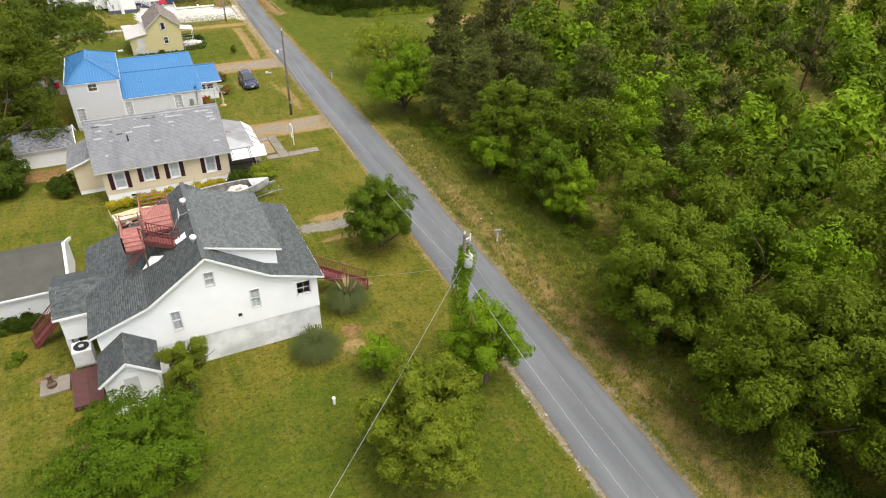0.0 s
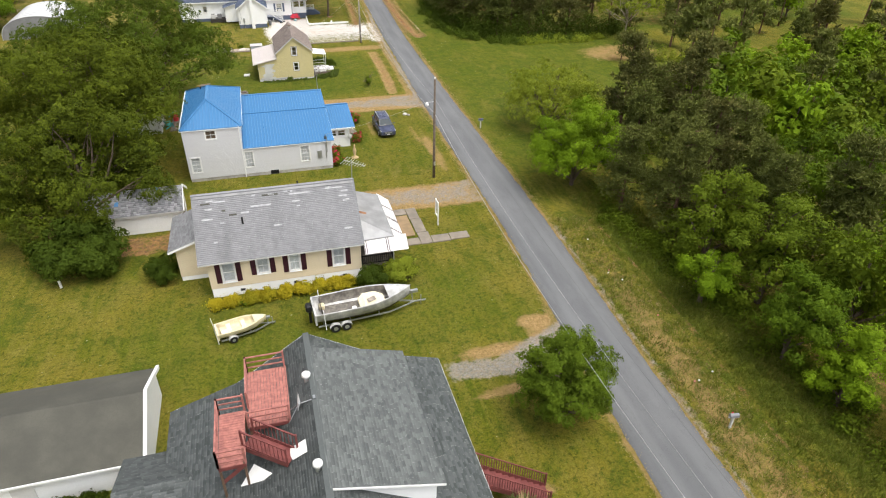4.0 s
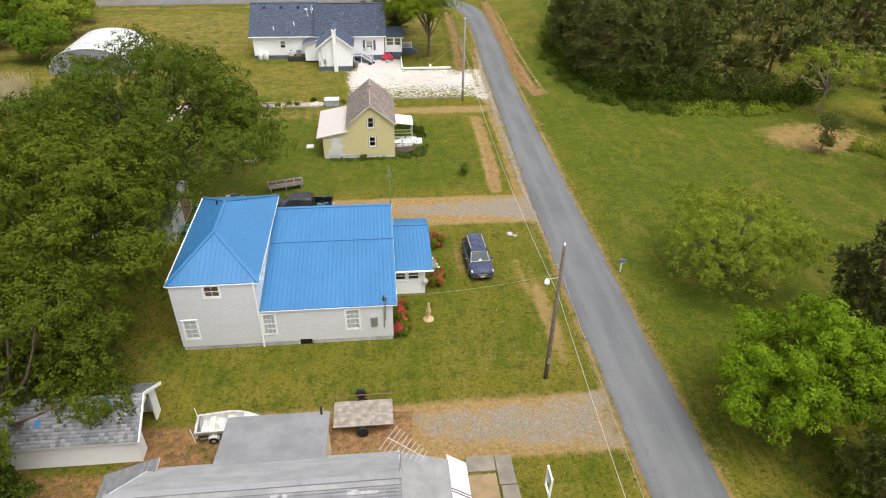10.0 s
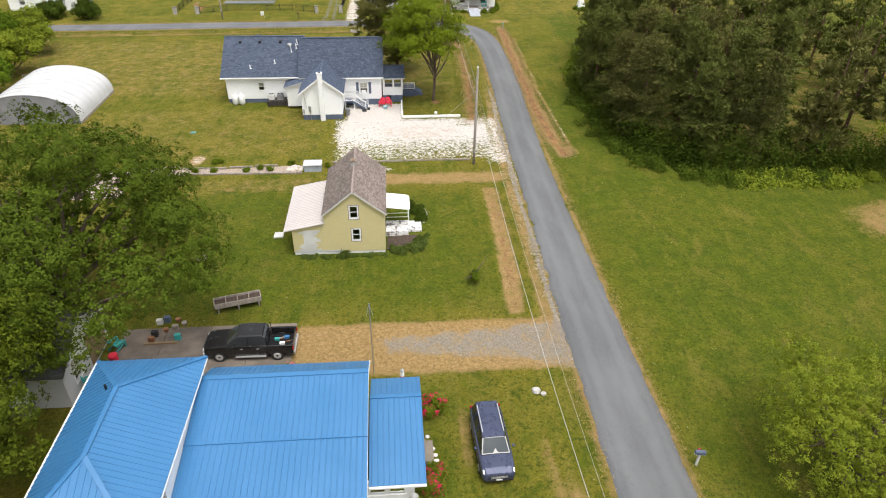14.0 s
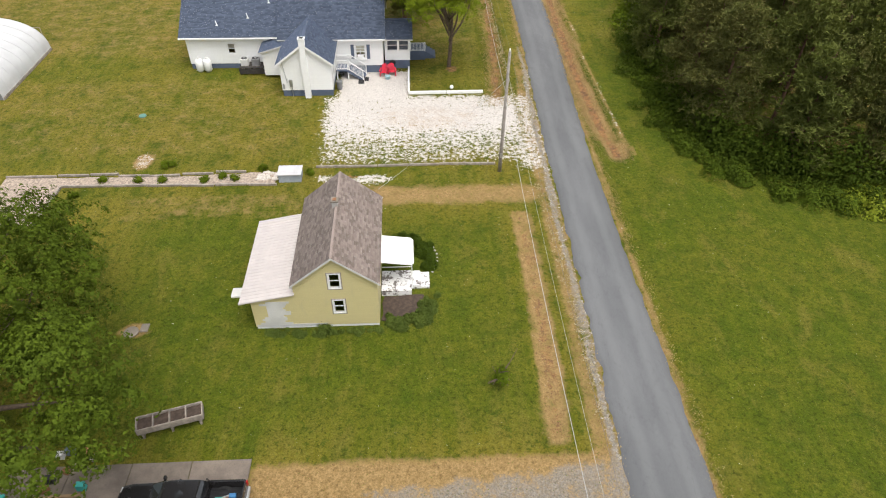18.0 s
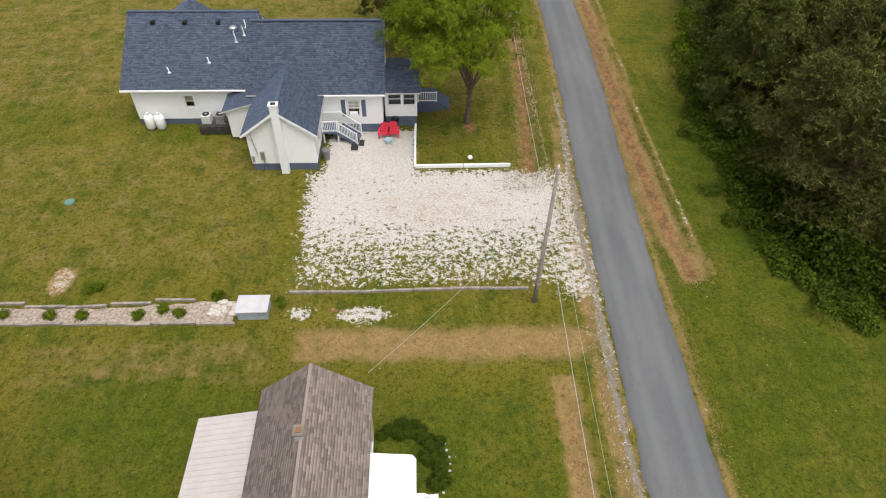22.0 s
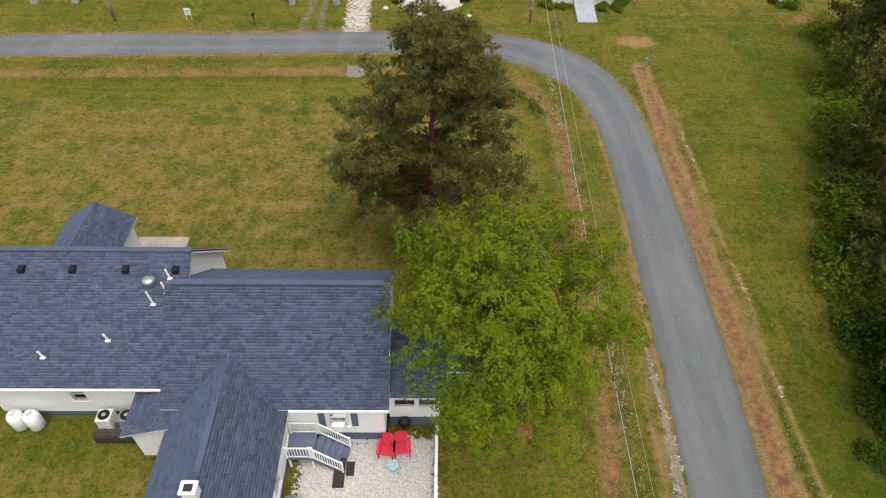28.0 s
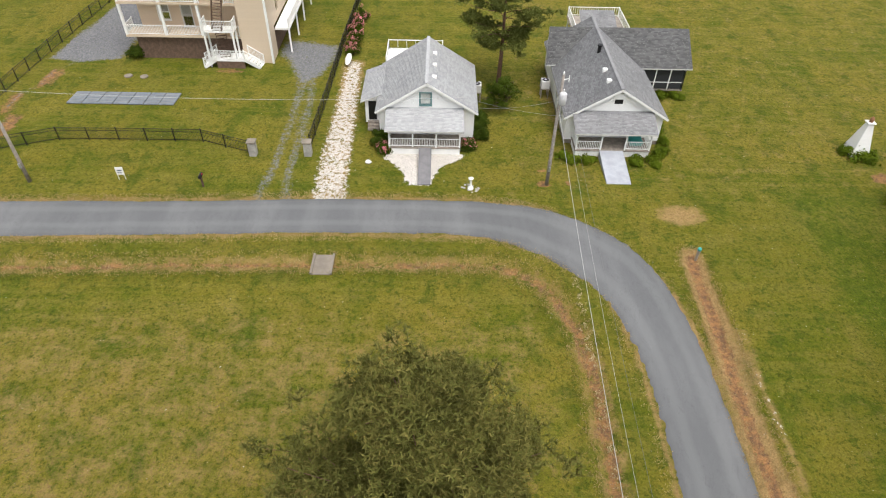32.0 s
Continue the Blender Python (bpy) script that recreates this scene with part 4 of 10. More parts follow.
shell = np.maximum(shell, 0.95 * hull_mask([(6.2, 194.7), (6.3, 194.1), (7.8, 192.4), (8.45, 190.4), (10.2, 190.4), (10.9, 192.7), (12.9, 194.2), (12.9, 194.7)], 0.2))
soil = np.maximum(soil, 0.6 * spot(X, Y, -10.4, 209.0, 2.6, 0.9))
# leaf litter under the woods
soil = np.maximum(soil, 0.45 * rect(X, Y, 34.5, 130, 2, 67, 1.2))
soil = np.maximum(soil, 0.45 * fade(Y - 70 - np.maximum(0, X - 36) * 0.45, -2.5, -0.5) * (X > 36) * (Y > 60))
soil = np.maximum(soil, 0.45 * hull_mask([(39, 152), (39, 129), (62, 126), (90, 130), (98, 150), (90, 184), (60, 190), (52, 188), (44, 168)], 1.0))
dry = np.maximum(dry, 0.3 * rect(X, Y, 29, 60, 150, 192, 4))
lush = np.maximum(lush, 0.9 * rect(X, Y, 39, 130, 2, 67, 2))
lush = np.maximum(lush, 0.9 * hull_mask([(39, 152), (39, 129), (62, 126), (90, 130), (98, 150), (90, 184), (60, 190), (52, 188), (44, 168)], 1.0))
shell = np.maximum(shell, 0.44 * crumb)
lush = lush * fade(dry, 0.3, 0.8)
ny, nx = X.shape
i = (np.arange(ny - 1)[:, None] * nx + np.arange(nx - 1)[None, :]).ravel()
gm = mesh_np("ground", np.stack([X, Y, Z], -1).reshape(-1, 3), np.stack([i, i + 1, i + nx + 1, i + nx], 1), None, MEADOW)
att = gm.color_attributes.new("cover", "FLOAT_COLOR", "POINT")
att.data.foreach_set("color", np.stack([dry, soil, shell, lush], -1).reshape(-1, 4).astype(np.float32).ravel())
att = gm.color_attributes.new("stones", "FLOAT_COLOR", "POINT")
att.data.foreach_set("color", np.stack([grey, blue, blue * 0, blue * 0], -1).reshape(-1, 4).astype(np.float32).ravel())
gm.polygons.foreach_set("use_smooth", np.ones(len(gm.polygons), bool))
ground = tagged(new("ground", gm), "mown rough grass with dry straw patches and shallow ditches", "lawn", kind="structure")

rs = np.random.RandomState(3)
FINE = smooth_line(ROAD, 44)
n = len(FINE)
across = np.linspace(0, 1, 9)
rows = []
fray = np.convolve(rs.normal(size=n + 6), np.ones(3) / 3, "same")
for k, (a, b, c, d) in enumerate(FINE):
    west = 0.1 if 98 < b < 180 else 0.07
    j = np.array([fray[k] * west + abs(fray[k + 3]) * west, fray[k + 5] * 0.06])
    for u in across:
        w = u + (j[0] / 4 if u == 0 else j[1] / 4 if u == 1 else 0)
        rows.append((a + (c - a) * w, b + (d - b) * w, 0.02 + 0.05 * (1 - (2 * u - 1) ** 2) - (0.06 if u in (0, 1) else 0)))
i = (np.arange(n - 1)[:, None] * 9 + np.arange(8)[None, :]).ravel()
rm = mesh_np("road", np.array(rows), np.stack([i, i + 1, i + 10, i + 9], 1), None, ASPHALT)
att = rm.color_attributes.new("lane", "FLOAT_COLOR", "POINT")
att.data.foreach_set("color", np.repeat(np.tile(across, n)[:, None], 4, 1).astype(np.float32).ravel())
road = tagged(new("road", rm), "narrow worn grey asphalt lane with crumbling edges", "road", kind="structure")


def slab_sheet(name, outline, material, label, z=0.03, category="drive", wob=0.25, seed=1, step=0.7):
    """A thin irregular sheet on the ground with a ragged outline."""
    r = random.Random(seed)
    pts = []
    for (ax, ay), (bx, by) in zip(outline, outline[1:] + outline[:1]):
        k = max(1, int(math.hypot(bx - ax, by - ay) / step))
        for q in range(k):
            pts.append((ax + (bx - ax) * q / k + r.uniform(-wob, wob), ay + (by - ay) * q / k + r.uniform(-wob, wob)))
    sh = Shape().prism([(x, y, -0.03) for x, y in pts], (0, 0, 0.03 + z))
    return solid(name, sh, material, label, category, kind="structure")



# ---- trees and plants ----
def leaf_quads(rs, c, nrm, size, aspect=0.62):
    """A pointed, slightly folded leaf spray at each centre, facing nrm."""
    n = len(c)
    a = unit(np.cross(nrm, rs.normal(size=(n, 3))))
    b = np.cross(nrm, a)
    s = size[:, None]
    tip = 0.25 * nrm * s
    v = np.stack([c - a * s, c - b * s * aspect - tip * 0.6, c + a * s - tip, c + b * s * aspect - tip * 0.6], 1)
    return v


def crown_mesh(name, seed, r, h0, h1, n, size, material, clumps=46, flat=0.8, core=0.35, shape="round", up=0.2, spray=26, stretch=0.5, fill=0.15, low=0.5):
    """Sprays grouped in clumps over an uneven crown between heights h0 and h1."""
    rs = np.random.RandomState(seed)
    d = unit(rs.normal(size=(clumps, 3)))
    d[:, 2] = np.abs(d[:, 2]) * 1.0 - low * (rs.rand(clumps) < 0.45)
    d = unit(d)
    k = (core + (1 - core) * rs.rand(clumps) ** 0.33)[:, None]
    zc, hh = h0 + (h1 - h0) * 0.42, (h1 - h0)
    ang = np.arctan2(d[:, 1], d[:, 0])
    ph = rs.rand(3) * 6.283
    lobe = (0.86 + 0.1 * np.sin(3 * ang + ph[0]) + 0.08 * np.sin(5 * ang + ph[1] + 2 * d[:, 2]) + 0.06 * np.sin(9 * ang + ph[2]))[:, None]
    cen = d * k * lobe * np.array([r * 0.95, r * 0.95, 0])
    z = d[:, 2:3] * k * (0.82 + 0.3 * rs.rand(clumps))[:, None]
    cen[:, 2:3] = np.where(z > 0, zc + z * hh * 0.5, zc + z * hh * 0.42)
    if shape == "cone":
        t = rs.rand(clumps)
        ang = rs.rand(clumps) * 6.283
        rad = r * (1 - t) ** 0.7 * (0.55 + 0.4 * rs.rand(clumps))
        cen = np.stack([rad * np.cos(ang), rad * np.sin(ang), h0 + hh * 0.93 * t], 1)
    cr = r * (0.14 + 0.13 * rs.rand(clumps)) * (46 / clumps) ** 0.33
    w = cr**2
    mid = np.array([0, 0, zc])
    n *= 2
    m = max(1, n // spray)
    pick = rs.choice(clumps, m, p=w / w.sum())
    o = unit(rs.normal(size=(m, 3)))
    o[:, 2] = np.where(rs.rand(m) < 0.82, np.abs(o[:, 2]), o[:, 2])
    rad = cr[pick] * (0.6 + 0.42 * rs.rand(m) ** 0.6) * (1 + 0.14 * rs.normal(size=m))
    outw = unit((cen - mid) * np.array([1, 1, 0.4]))[pick]
    o = o + outw * (o * outw).sum(1, keepdims=True) * stretch
    tw = cen[pick] + o * rad[:, None] * np.array([1, 1, flat])
    tn = unit(unit(o) * 1.0 + unit(tw - mid) * 0.35 + np.array([0, 0, up]) + rs.normal(size=(m, 3)) * 0.2)
    if fill:
        w = rs.rand(m) < fill
        k = (0.25 + 0.5 * rs.rand(m))[:, None]
        tw = np.where(w[:, None], mid + (cen[pick] - mid) * k + rs.normal(size=(m, 3)) * r * 0.09, tw)
    j = np.repeat(np.arange(m), spray)
    n = len(j)
    tr = (size * 3.4 * (0.65 + 0.7 * rs.rand(m)))[j][:, None]
    q = rs.normal(size=(n, 3)) * tr * 0.6
    q -= tn[j] * (q * tn[j]).sum(1, keepdims=True) * 0.75
    p = tw[j] + q - tn[j] * (q * q).sum(1, keepdims=True) / tr * 0.5
    nrm = unit(tn[j] + q / tr * 0.8 + rs.normal(size=(n, 3)) * 0.28)
    big = 1 + 0.7 * w[j] if fill else 1
    v = leaf_quads(rs, p, nrm, big * size * (0.6 + 0.8 * rs.rand(n)), 0.9)[:, [0, 1, 3]]
    return mesh_np(name, v.reshape(-1, 3), None, np.arange(n * 3).reshape(-1, 3), material), cen


def limb(rows, p, q, r0, r1, rs, n=4, bend=0.08):
    """A bent, tapered limb as rings."""
    p, q = np.array(p, float), np.array(q, float)
    L = np.linalg.norm(q - p)
    d = unit(q - p)
    a = unit(np.cross(d, [0.3, 0.9, 0.1]))
    b = np.cross(d, a)
    k0, k1 = rs.normal(size=2) * L * bend
    out = []
    for t in np.linspace(0, 1, n):
        c = p + (q - p) * t + (a * k0 + b * k1) * math.sin(math.pi * t)
        r = r0 + (r1 - r0) * t
        out.append([tuple(c + (a * math.cos(u) + b * math.sin(u)) * r) for u in np.arange(6) * math.pi / 3])
    rows.append(out)


def trunk_mesh(name, seed, cen, h0, h1, r, material, limbs=14, split=0.35, twigs=2):
    rs = np.random.RandomState(seed + 500)
    rows = []
    top = h0 + (h1 - h0) * 0.62
    limb(rows, (0, 0, -0.25), (rs.normal() * 0.2, rs.normal() * 0.2, top), r, r * 0.28, rs, 7, 0.015)
    for c in cen[rs.permutation(len(cen))[:limbs]]:
        s = h0 * 0.75 + (min(c[2], top) - h0 * 0.75) * split * rs.rand() * 1.6
        s = min(max(s, h0 * 0.6), top * 0.95)
        k = 1 - s / (top * 1.3)
        c = np.array([c[0] * 0.88, c[1] * 0.88, c[2]])
        limb(rows, (0, 0, s), c, r * (0.25 + 0.35 * k), 0.03, rs, 5)
        for _ in range(twigs):
            e = c + rs.normal(size=3) * np.array([0.5, 0.5, 0.4])
            limb(rows, np.array([0, 0, s]) * 0.35 + c * 0.65, e, 0.05, 0.015, rs, 3)
    sh = Shape()
    for q in rows:
        sh.loft(q)
    return sh.mesh(name)


def make_tree(label, seed, r, h0, h1, n, size, leaf_mat, bark=None, trunk=0.22, at=(0, 0), category="tree", group="", limbs=14, lean=(0, 0), **k):
    """A broadleaf tree: trunk with limbs, and a crown of many sprays that may sit off the trunk."""
    e = thing("tree", label, category, group)
    cm, cen = crown_mesh("crown", seed, r, h0, h1, n, size, leaf_mat, **k)
    cm.transform(Matrix.Translation((*lean, 0)))
    cen = cen + np.array([*lean, 0])
    part("trunk", trunk_mesh("trunk", seed, cen, h0, h1, trunk, bark or BARK, limbs, 0.35, 2 if limbs > 8 else 0), bark or BARK, e, smooth=True)
    part("crown", cm, leaf_mat, e)
    e.matrix_world = pose(at[0], at[1], float(lay(at[0], at[1])))
    return e


def needle_mesh(name, seed, r, h0, h1, tufts, material, needles=16, length=0.36, width=0.05, pts=None, boughs=60, wide=0.72, loose=1.0, pad=9):
    """Needle tufts at the ends of tiered boughs."""
    rs = np.random.RandomState(seed)
    if pts is None:
        nb = boughs
        t = rs.rand(nb) ** 0.85
        ang = rs.rand(nb) * 6.283
        rad = r * ((1 - wide * t) if wide < 1 else np.sqrt(np.clip(1 - ((t - 0.5) / 0.56) ** 2, 0.04, 1)) * (1 - 0.5 * np.clip(t - 0.45, 0, 1) / 0.55)) * (0.45 + 0.55 * rs.rand(nb) ** 0.7) * np.clip(0.55 + 1.6 * t, 0, 1)
        pts = np.stack([rad * np.cos(ang), rad * np.sin(ang), h0 + (h1 - h0) * t], 1)
    nb = len(pts)
    plates = max(nb, tufts // pad)
    pk = np.concatenate([np.arange(nb), rs.randint(nb, size=plates - nb)])
    inw = (rs.rand(plates)[:, None] ** 1.4) * (0.6 if pad < 10 else 0.72)
    pc = pts[pk] * (1 - inw * np.array([1, 1, 0.04])) + rs.normal(size=(plates, 3)) * np.array([0.45, 0.45, 0.28]) * max(0.7, r / 4) * loose
    pick = rs.randint(plates, size=tufts)
    c = pc[pick] + rs.normal(size=(tufts, 3)) * np.array([0.4, 0.4, 0.17]) * (1.0 if pad < 10 else 0.55)
    out = unit(np.concatenate([c[:, :2], np.full((tufts, 1), r * 0.9)], 1))
    c = np.repeat(c, needles, 0)
    out = np.repeat(out, needles, 0)
    N = len(c)
    d = unit(out * 0.55 + rs.normal(size=(N, 3)) * 0.75)
    s = unit(np.cross(d, rs.normal(size=(N, 3))))
    L = (length * (0.6 + 0.7 * rs.rand(N)))[:, None]
    v = np.stack([c - s * width, c + s * width, c + d * L], 1)
    return mesh_np(name, v.reshape(-1, 3), None, np.arange(N * 3).reshape(-1, 3), material), pts


def make_pine(label, seed, r, h0, h1, tufts, mat, trunk=0.2, at=(0, 0), group="", **k):
    e = thing("pine_tree", label, "pine tree", group)
    nm, pts = needle_mesh("needles", seed, r, h0, h1, tufts, mat, **k)
    rs = np.random.RandomState(seed + 900)
    rows = []
    limb(rows, (0, 0, -0.25), (0, 0, h1 * 0.97), trunk, 0.03, rs, 8, 0.01)
    for c in pts:
        s = max(h0 * 0.8, c[2] - 0.25 * math.hypot(c[0], c[1]))
        limb(rows, (0, 0, s), c, 0.04, 0.01, rs, 4)
    sh = Shape()
    for q in rows:
        sh.loft(q)
    part("trunk", sh.mesh("trunk"), BARK_RED, e, smooth=True)
    part("crown", nm, mat, e)
    e.matrix_world = pose(at[0], at[1], float(lay(at[0], at[1])))
    return e


def make_shrub(label, seed, x, y, r, h, n, mat, size=0.13, name="shrub", bloom=None, blooms=0, ry=None, turn=0.0, clumps=20):
    e = thing(name, label, "shrub")
    cm, cen = crown_mesh("foliage", seed, r, -0.1 * h, h, n, size, mat, clumps=clumps, core=0.55)
    rs = np.random.RandomState(seed)
    rows = []
    for c in cen[: min(8, len(cen))]:
        limb(rows, (rs.normal() * 0.06, rs.normal() * 0.06, -0.1), c, 0.03, 0.01, rs, 3)
    sh = Shape()
    for q in rows:
        sh.loft(q)
    part("stem", sh.mesh("stem"), BARK, e)
    part("foliage", cm, mat, e)
    if bloom:
        bm, _ = crown_mesh("blossom", seed, r * 1.04, 0, h * 1.05, blooms, size * 0.8, bloom, clumps=clumps, core=0.75)
        part("blossom", bm, bloom, e)
    e.matrix_world = pose(x, y, float(lay(x, y)), 0, 0, turn) @ Matrix.Diagonal((1, (ry or r) / r, 1, 1))
    return e


def blades(name, label, pts, h, w, material, seed, per=6, lean=0.5, spread=0.12, category="grass"):
    """Upright blades round each point; what nobody could count."""
    rs = np.random.RandomState(seed)
    p = np.repeat(np.asarray(pts, float), per, 0)
    n = len(p)
    p = p + np.concatenate([rs.normal(size=(n, 2)) * spread, np.zeros((n, 1))], 1)
    d = unit(np.concatenate([rs.normal(size=(n, 2)) * lean, np.ones((n, 1))], 1))
    s = unit(np.cross(d, rs.normal(size=(n, 3)))) * (w * (0.6 + 0.8 * rs.rand(n)))[:, None]
    L = (h * (0.5 + 0.8 * rs.rand(n)))[:, None]
    v = np.stack([p - s, p + s, p + d * L], 1)
    m = mesh_np(name, v.reshape(-1, 3), None, np.arange(n * 3).reshape(-1, 3), material)
    return tagged(new(name, m), label, category, kind="stuff")

# ---- white house with the roof deck ----
def gutter(parent, a, b, material=None):
    return part("gutter", Shape().beam(a, b, 0.11, 0.1), material or WHITE, parent)


def house_white():
    h = thing("house", "white two-storey house with dark grey-green shingle roof and grey-washed basement wall", "house")
    y0, y1, x0, x1 = 35.2, 45.45, -5.7, 8.0
    top = [(x0, 4.3), (-2.5, 5.48), (1.24, 8.05), (4.9, 5.74), (x1, 4.74)]
    wins = [(0.98, 1.55, 5.95, 6.92), (3.52, 4.1, 3.4, 4.85), (6.55, 7.5, 3.5, 4.5), (-1.42, -0.85, 3.2, 4.6)]
    wall(h, "x", y0, top, 2.2, wins, 0.16, STUCCO, label="white rendered gable wall")
    wall(h, "x", y1, top, 2.2, (), 0.16, STUCCO, -1)
    wall(h, "y", x1, [(y0 + 0.16, 4.74), (y1 - 0.16, 4.74)], 2.2, [(39.0, 40.0, 2.25, 4.2)], 0.16, STUCCO, -1)
    wall(h, "y", x0, [(y0 + 0.16, 4.3), (y1 - 0.16, 4.3)], 2.2, (), 0.16, STUCCO, 1)
    for q in ((x0 + 0.03, x1 - 0.03, y0 + 0.03, y0 + 0.25), (x0 + 0.03, x1 - 0.03, y1 - 0.25, y1 - 0.03), (x0 + 0.03, x0 + 0.25, y0 + 0.25, y1 - 0.25), (x1 - 0.25, x1 - 0.03, y0 + 0.25, y1 - 0.25)):
        part("foundation_wall", Shape().box(*q, -0.3, 2.2), GREYWASH, h, "stained grey-washed basement wall")
    part("vent", Shape().box(2.55, 2.8, y0 - 0.03, y0, 3.0, 3.22), DARK, h)
    for k, w in enumerate(wins):
        window(h, "x", y0, *w, blind=None if k == 2 else SHADE, bars=(2, 1), trim=0.05, drop=0.0, sill=False)
    d = part("door", Shape().box(x1 - 0.1, x1 - 0.05, 39.0, 40.0, 2.25, 4.2), WHITE, h)
    a, b = 34.85, 45.75
    prof = [(-6.1, 4.36), (-2.5, 5.62), (1.24, 8.2), (4.9, 5.9), (8.4, 4.78)]
    for k in range(4):
        (xa, za), (xb, zb) = prof[k], prof[k + 1]
        if k < 2:
            pts = [(xa, a, za), (xa, b, za), (xb, b, zb), (xb, a, zb)]
        else:
            pts = [(xb, b, zb), (xb, a, zb), (xa, a, za), (xa, b, za)]
        shingled(h, pts, SH_GREEN, 10 + k)
    part("ridge_cap", Shape().beam((1.24, a, 8.22), (1.24, b, 8.22), 0.3, 0.05), SH_GREEN, h)
    for k in range(4):
        (xa, za), (xb, zb) = prof[k], prof[k + 1]
        for y in (a + 0.01, b - 0.01):
            strip(h, (xa, y, za - 0.07), (xb, y, zb - 0.07), 0.04, 0.14, WHITE, "fascia")
    part("gutter", Shape().beam((8.42, a, 4.68), (8.42, b, 4.68), 0.05, 0.06), WHITE, h)
    # shed dormer on the road side
    dm = part("dormer", Shape().prism([(1.6, 36.35, 8.06), (5.75, 36.35, 6.86), (5.75, 36.35, 5.5), (4.9, 36.35, 5.75), (1.6, 36.35, 7.8)], (0, 8.0, 0)), STUCCO, h, "white shed dormer")
    shingled(dm, [(6.1, 44.6, 6.88), (6.1, 36.1, 6.88), (1.3, 36.1, 8.24), (1.3, 44.6, 8.24)], SH_DORMER, 21)
    strip(dm, (1.35, 36.09, 8.16), (6.1, 36.09, 6.81), 0.03, 0.1, WHITE, "fascia")
    # wing on the garden side
    wg = part("wing", Shape().prism([(-7.9, 38.6, 2.0), (-7.9, 43.2, 2.0), (-7.9, 43.2, 3.95), (-7.9, 40.9, 4.6), (-7.9, 38.6, 3.95)], (2.2, 0, 0)), SID_WHITE, h, "low white side wing")
    shingled(wg, [(-8.2, 38.3, 3.98), (-5.4, 38.3, 3.98), (-4.2, 40.9, 4.86), (-8.2, 40.9, 4.86)], SH_GREEN, 22)
    shingled(wg, [(-5.4, 43.5, 3.98), (-8.2, 43.5, 3.98), (-8.2, 40.9, 4.86), (-4.2, 40.9, 4.86)], SH_GREEN, 23)
    strip(wg, (-8.2, 38.28, 3.9), (-6.0, 38.28, 3.92), 0.04, 0.16, WHITE, "fascia")
    for x, y in ((-7.8, 38.8), (-7.8, 43.0), (-7.8, 41)):
        part("pier", Shape().box(x - 0.15, x + 0.15, y - 0.15, y + 0.15, -0.2, 2.0), GREYWASH, wg)
    # small entry shed against the gable
    sx0, sx1, sy = -5.75, -2.85, 32.5
    sp = part("entry_shed", Shape().prism([(sx0, sy, -0.2), (sx1, sy, -0.2), (sx1, sy, 2.87), ((sx0 + sx1) / 2, sy, 3.92), (sx0, sy, 2.87)], (0, 2.7, 0)), STUCCO, h, "small white gabled entry shed")
    xm = (sx0 + sx1) / 2
    shingled(sp, [(sx0 - 0.25, 32.2, 2.8), (sx0 - 0.25, 35.2, 2.8), (xm, 35.2, 4.07), (xm, 32.2, 4.07)], SH_GREEN, 24)
    shingled(sp, [(sx1 + 0.25, 35.2, 2.8), (sx1 + 0.25, 32.2, 2.8), (xm, 32.2, 4.07), (xm, 35.2, 4.07)], SH_GREEN, 25)
    for s, e in (((sx0 - 0.25, 32.19, 2.7), (xm, 32.19, 3.98)), ((sx1 + 0.25, 32.19, 2.7), (xm, 32.19, 3.98))):
        strip(sp, s, e, 0.03, 0.16, WHITE, "fascia")
    part("door", Shape().box(xm - 0.4, xm + 0.4, sy - 0.04, sy + 0.01, 1.0, 2.7), WHITE_WORN, sp, "boarded white hatch")
    # roof turbines
    for x, y in ((0.95, 37.3), (0.98, 42.5)):
        z = float(np.interp(x, [p[0] for p in prof], [p[1] for p in prof]))
        v = part("turbine_vent", Shape().lathe(x, y, [(0.12, z - 0.1), (0.12, z + 0.24), (0.16, z + 0.26), (0.21, z + 0.33), (0.21, z + 0.46), (0.14, z + 0.53), (0.04, z + 0.56)], 14), WHITE, h, "white turbine roof vent", smooth=True)
    # dish
    dsh = part("satellite_dish", Shape().loft([[(0.46 + 0.1 * (1 - r) + 0.06 * r * math.sin(t), 41.1 + 0.3 * r * math.cos(t), 8.15 + 0.5 * r * math.sin(t)) for t in np.arange(14) * 2 * math.pi / 14] for r in (0.05, 0.5, 0.85, 1.0)]), WHITE, h, "pale satellite dish", smooth=True)
    part("arm", Shape().tube((0.5, 41.1, 8.05), (1.2, 41.1, 8.2), 0.025).box(1.14, 1.26, 41.0, 41.2, 8.15, 8.34), STEEL, dsh)
    for y in (40.75, 41.45):
        part("strut", Shape().tube((0.48, 41.1, 8.05), (-0.05, y, 7.3), 0.018), STEEL, dsh)
    # white flashing boards under the roof stair
    slope = (8.2 - 5.62) / 3.74
    up = lambda x, y: (x, y, 5.62 + (x + 2.5) * slope + 0.04)
    for q in ([up(-2.45, 39.1), up(-1.4, 38.6), up(-1.0, 38.65), up(-1.8, 39.8)], [up(-0.25, 39.3), up(-0.06, 38.6), up(0.6, 38.5), up(0.58, 39.2)]):
        part("flashing", Shape().prism(q, (0, 0, 0.03)), WHITE, h)
    return h


house_white()


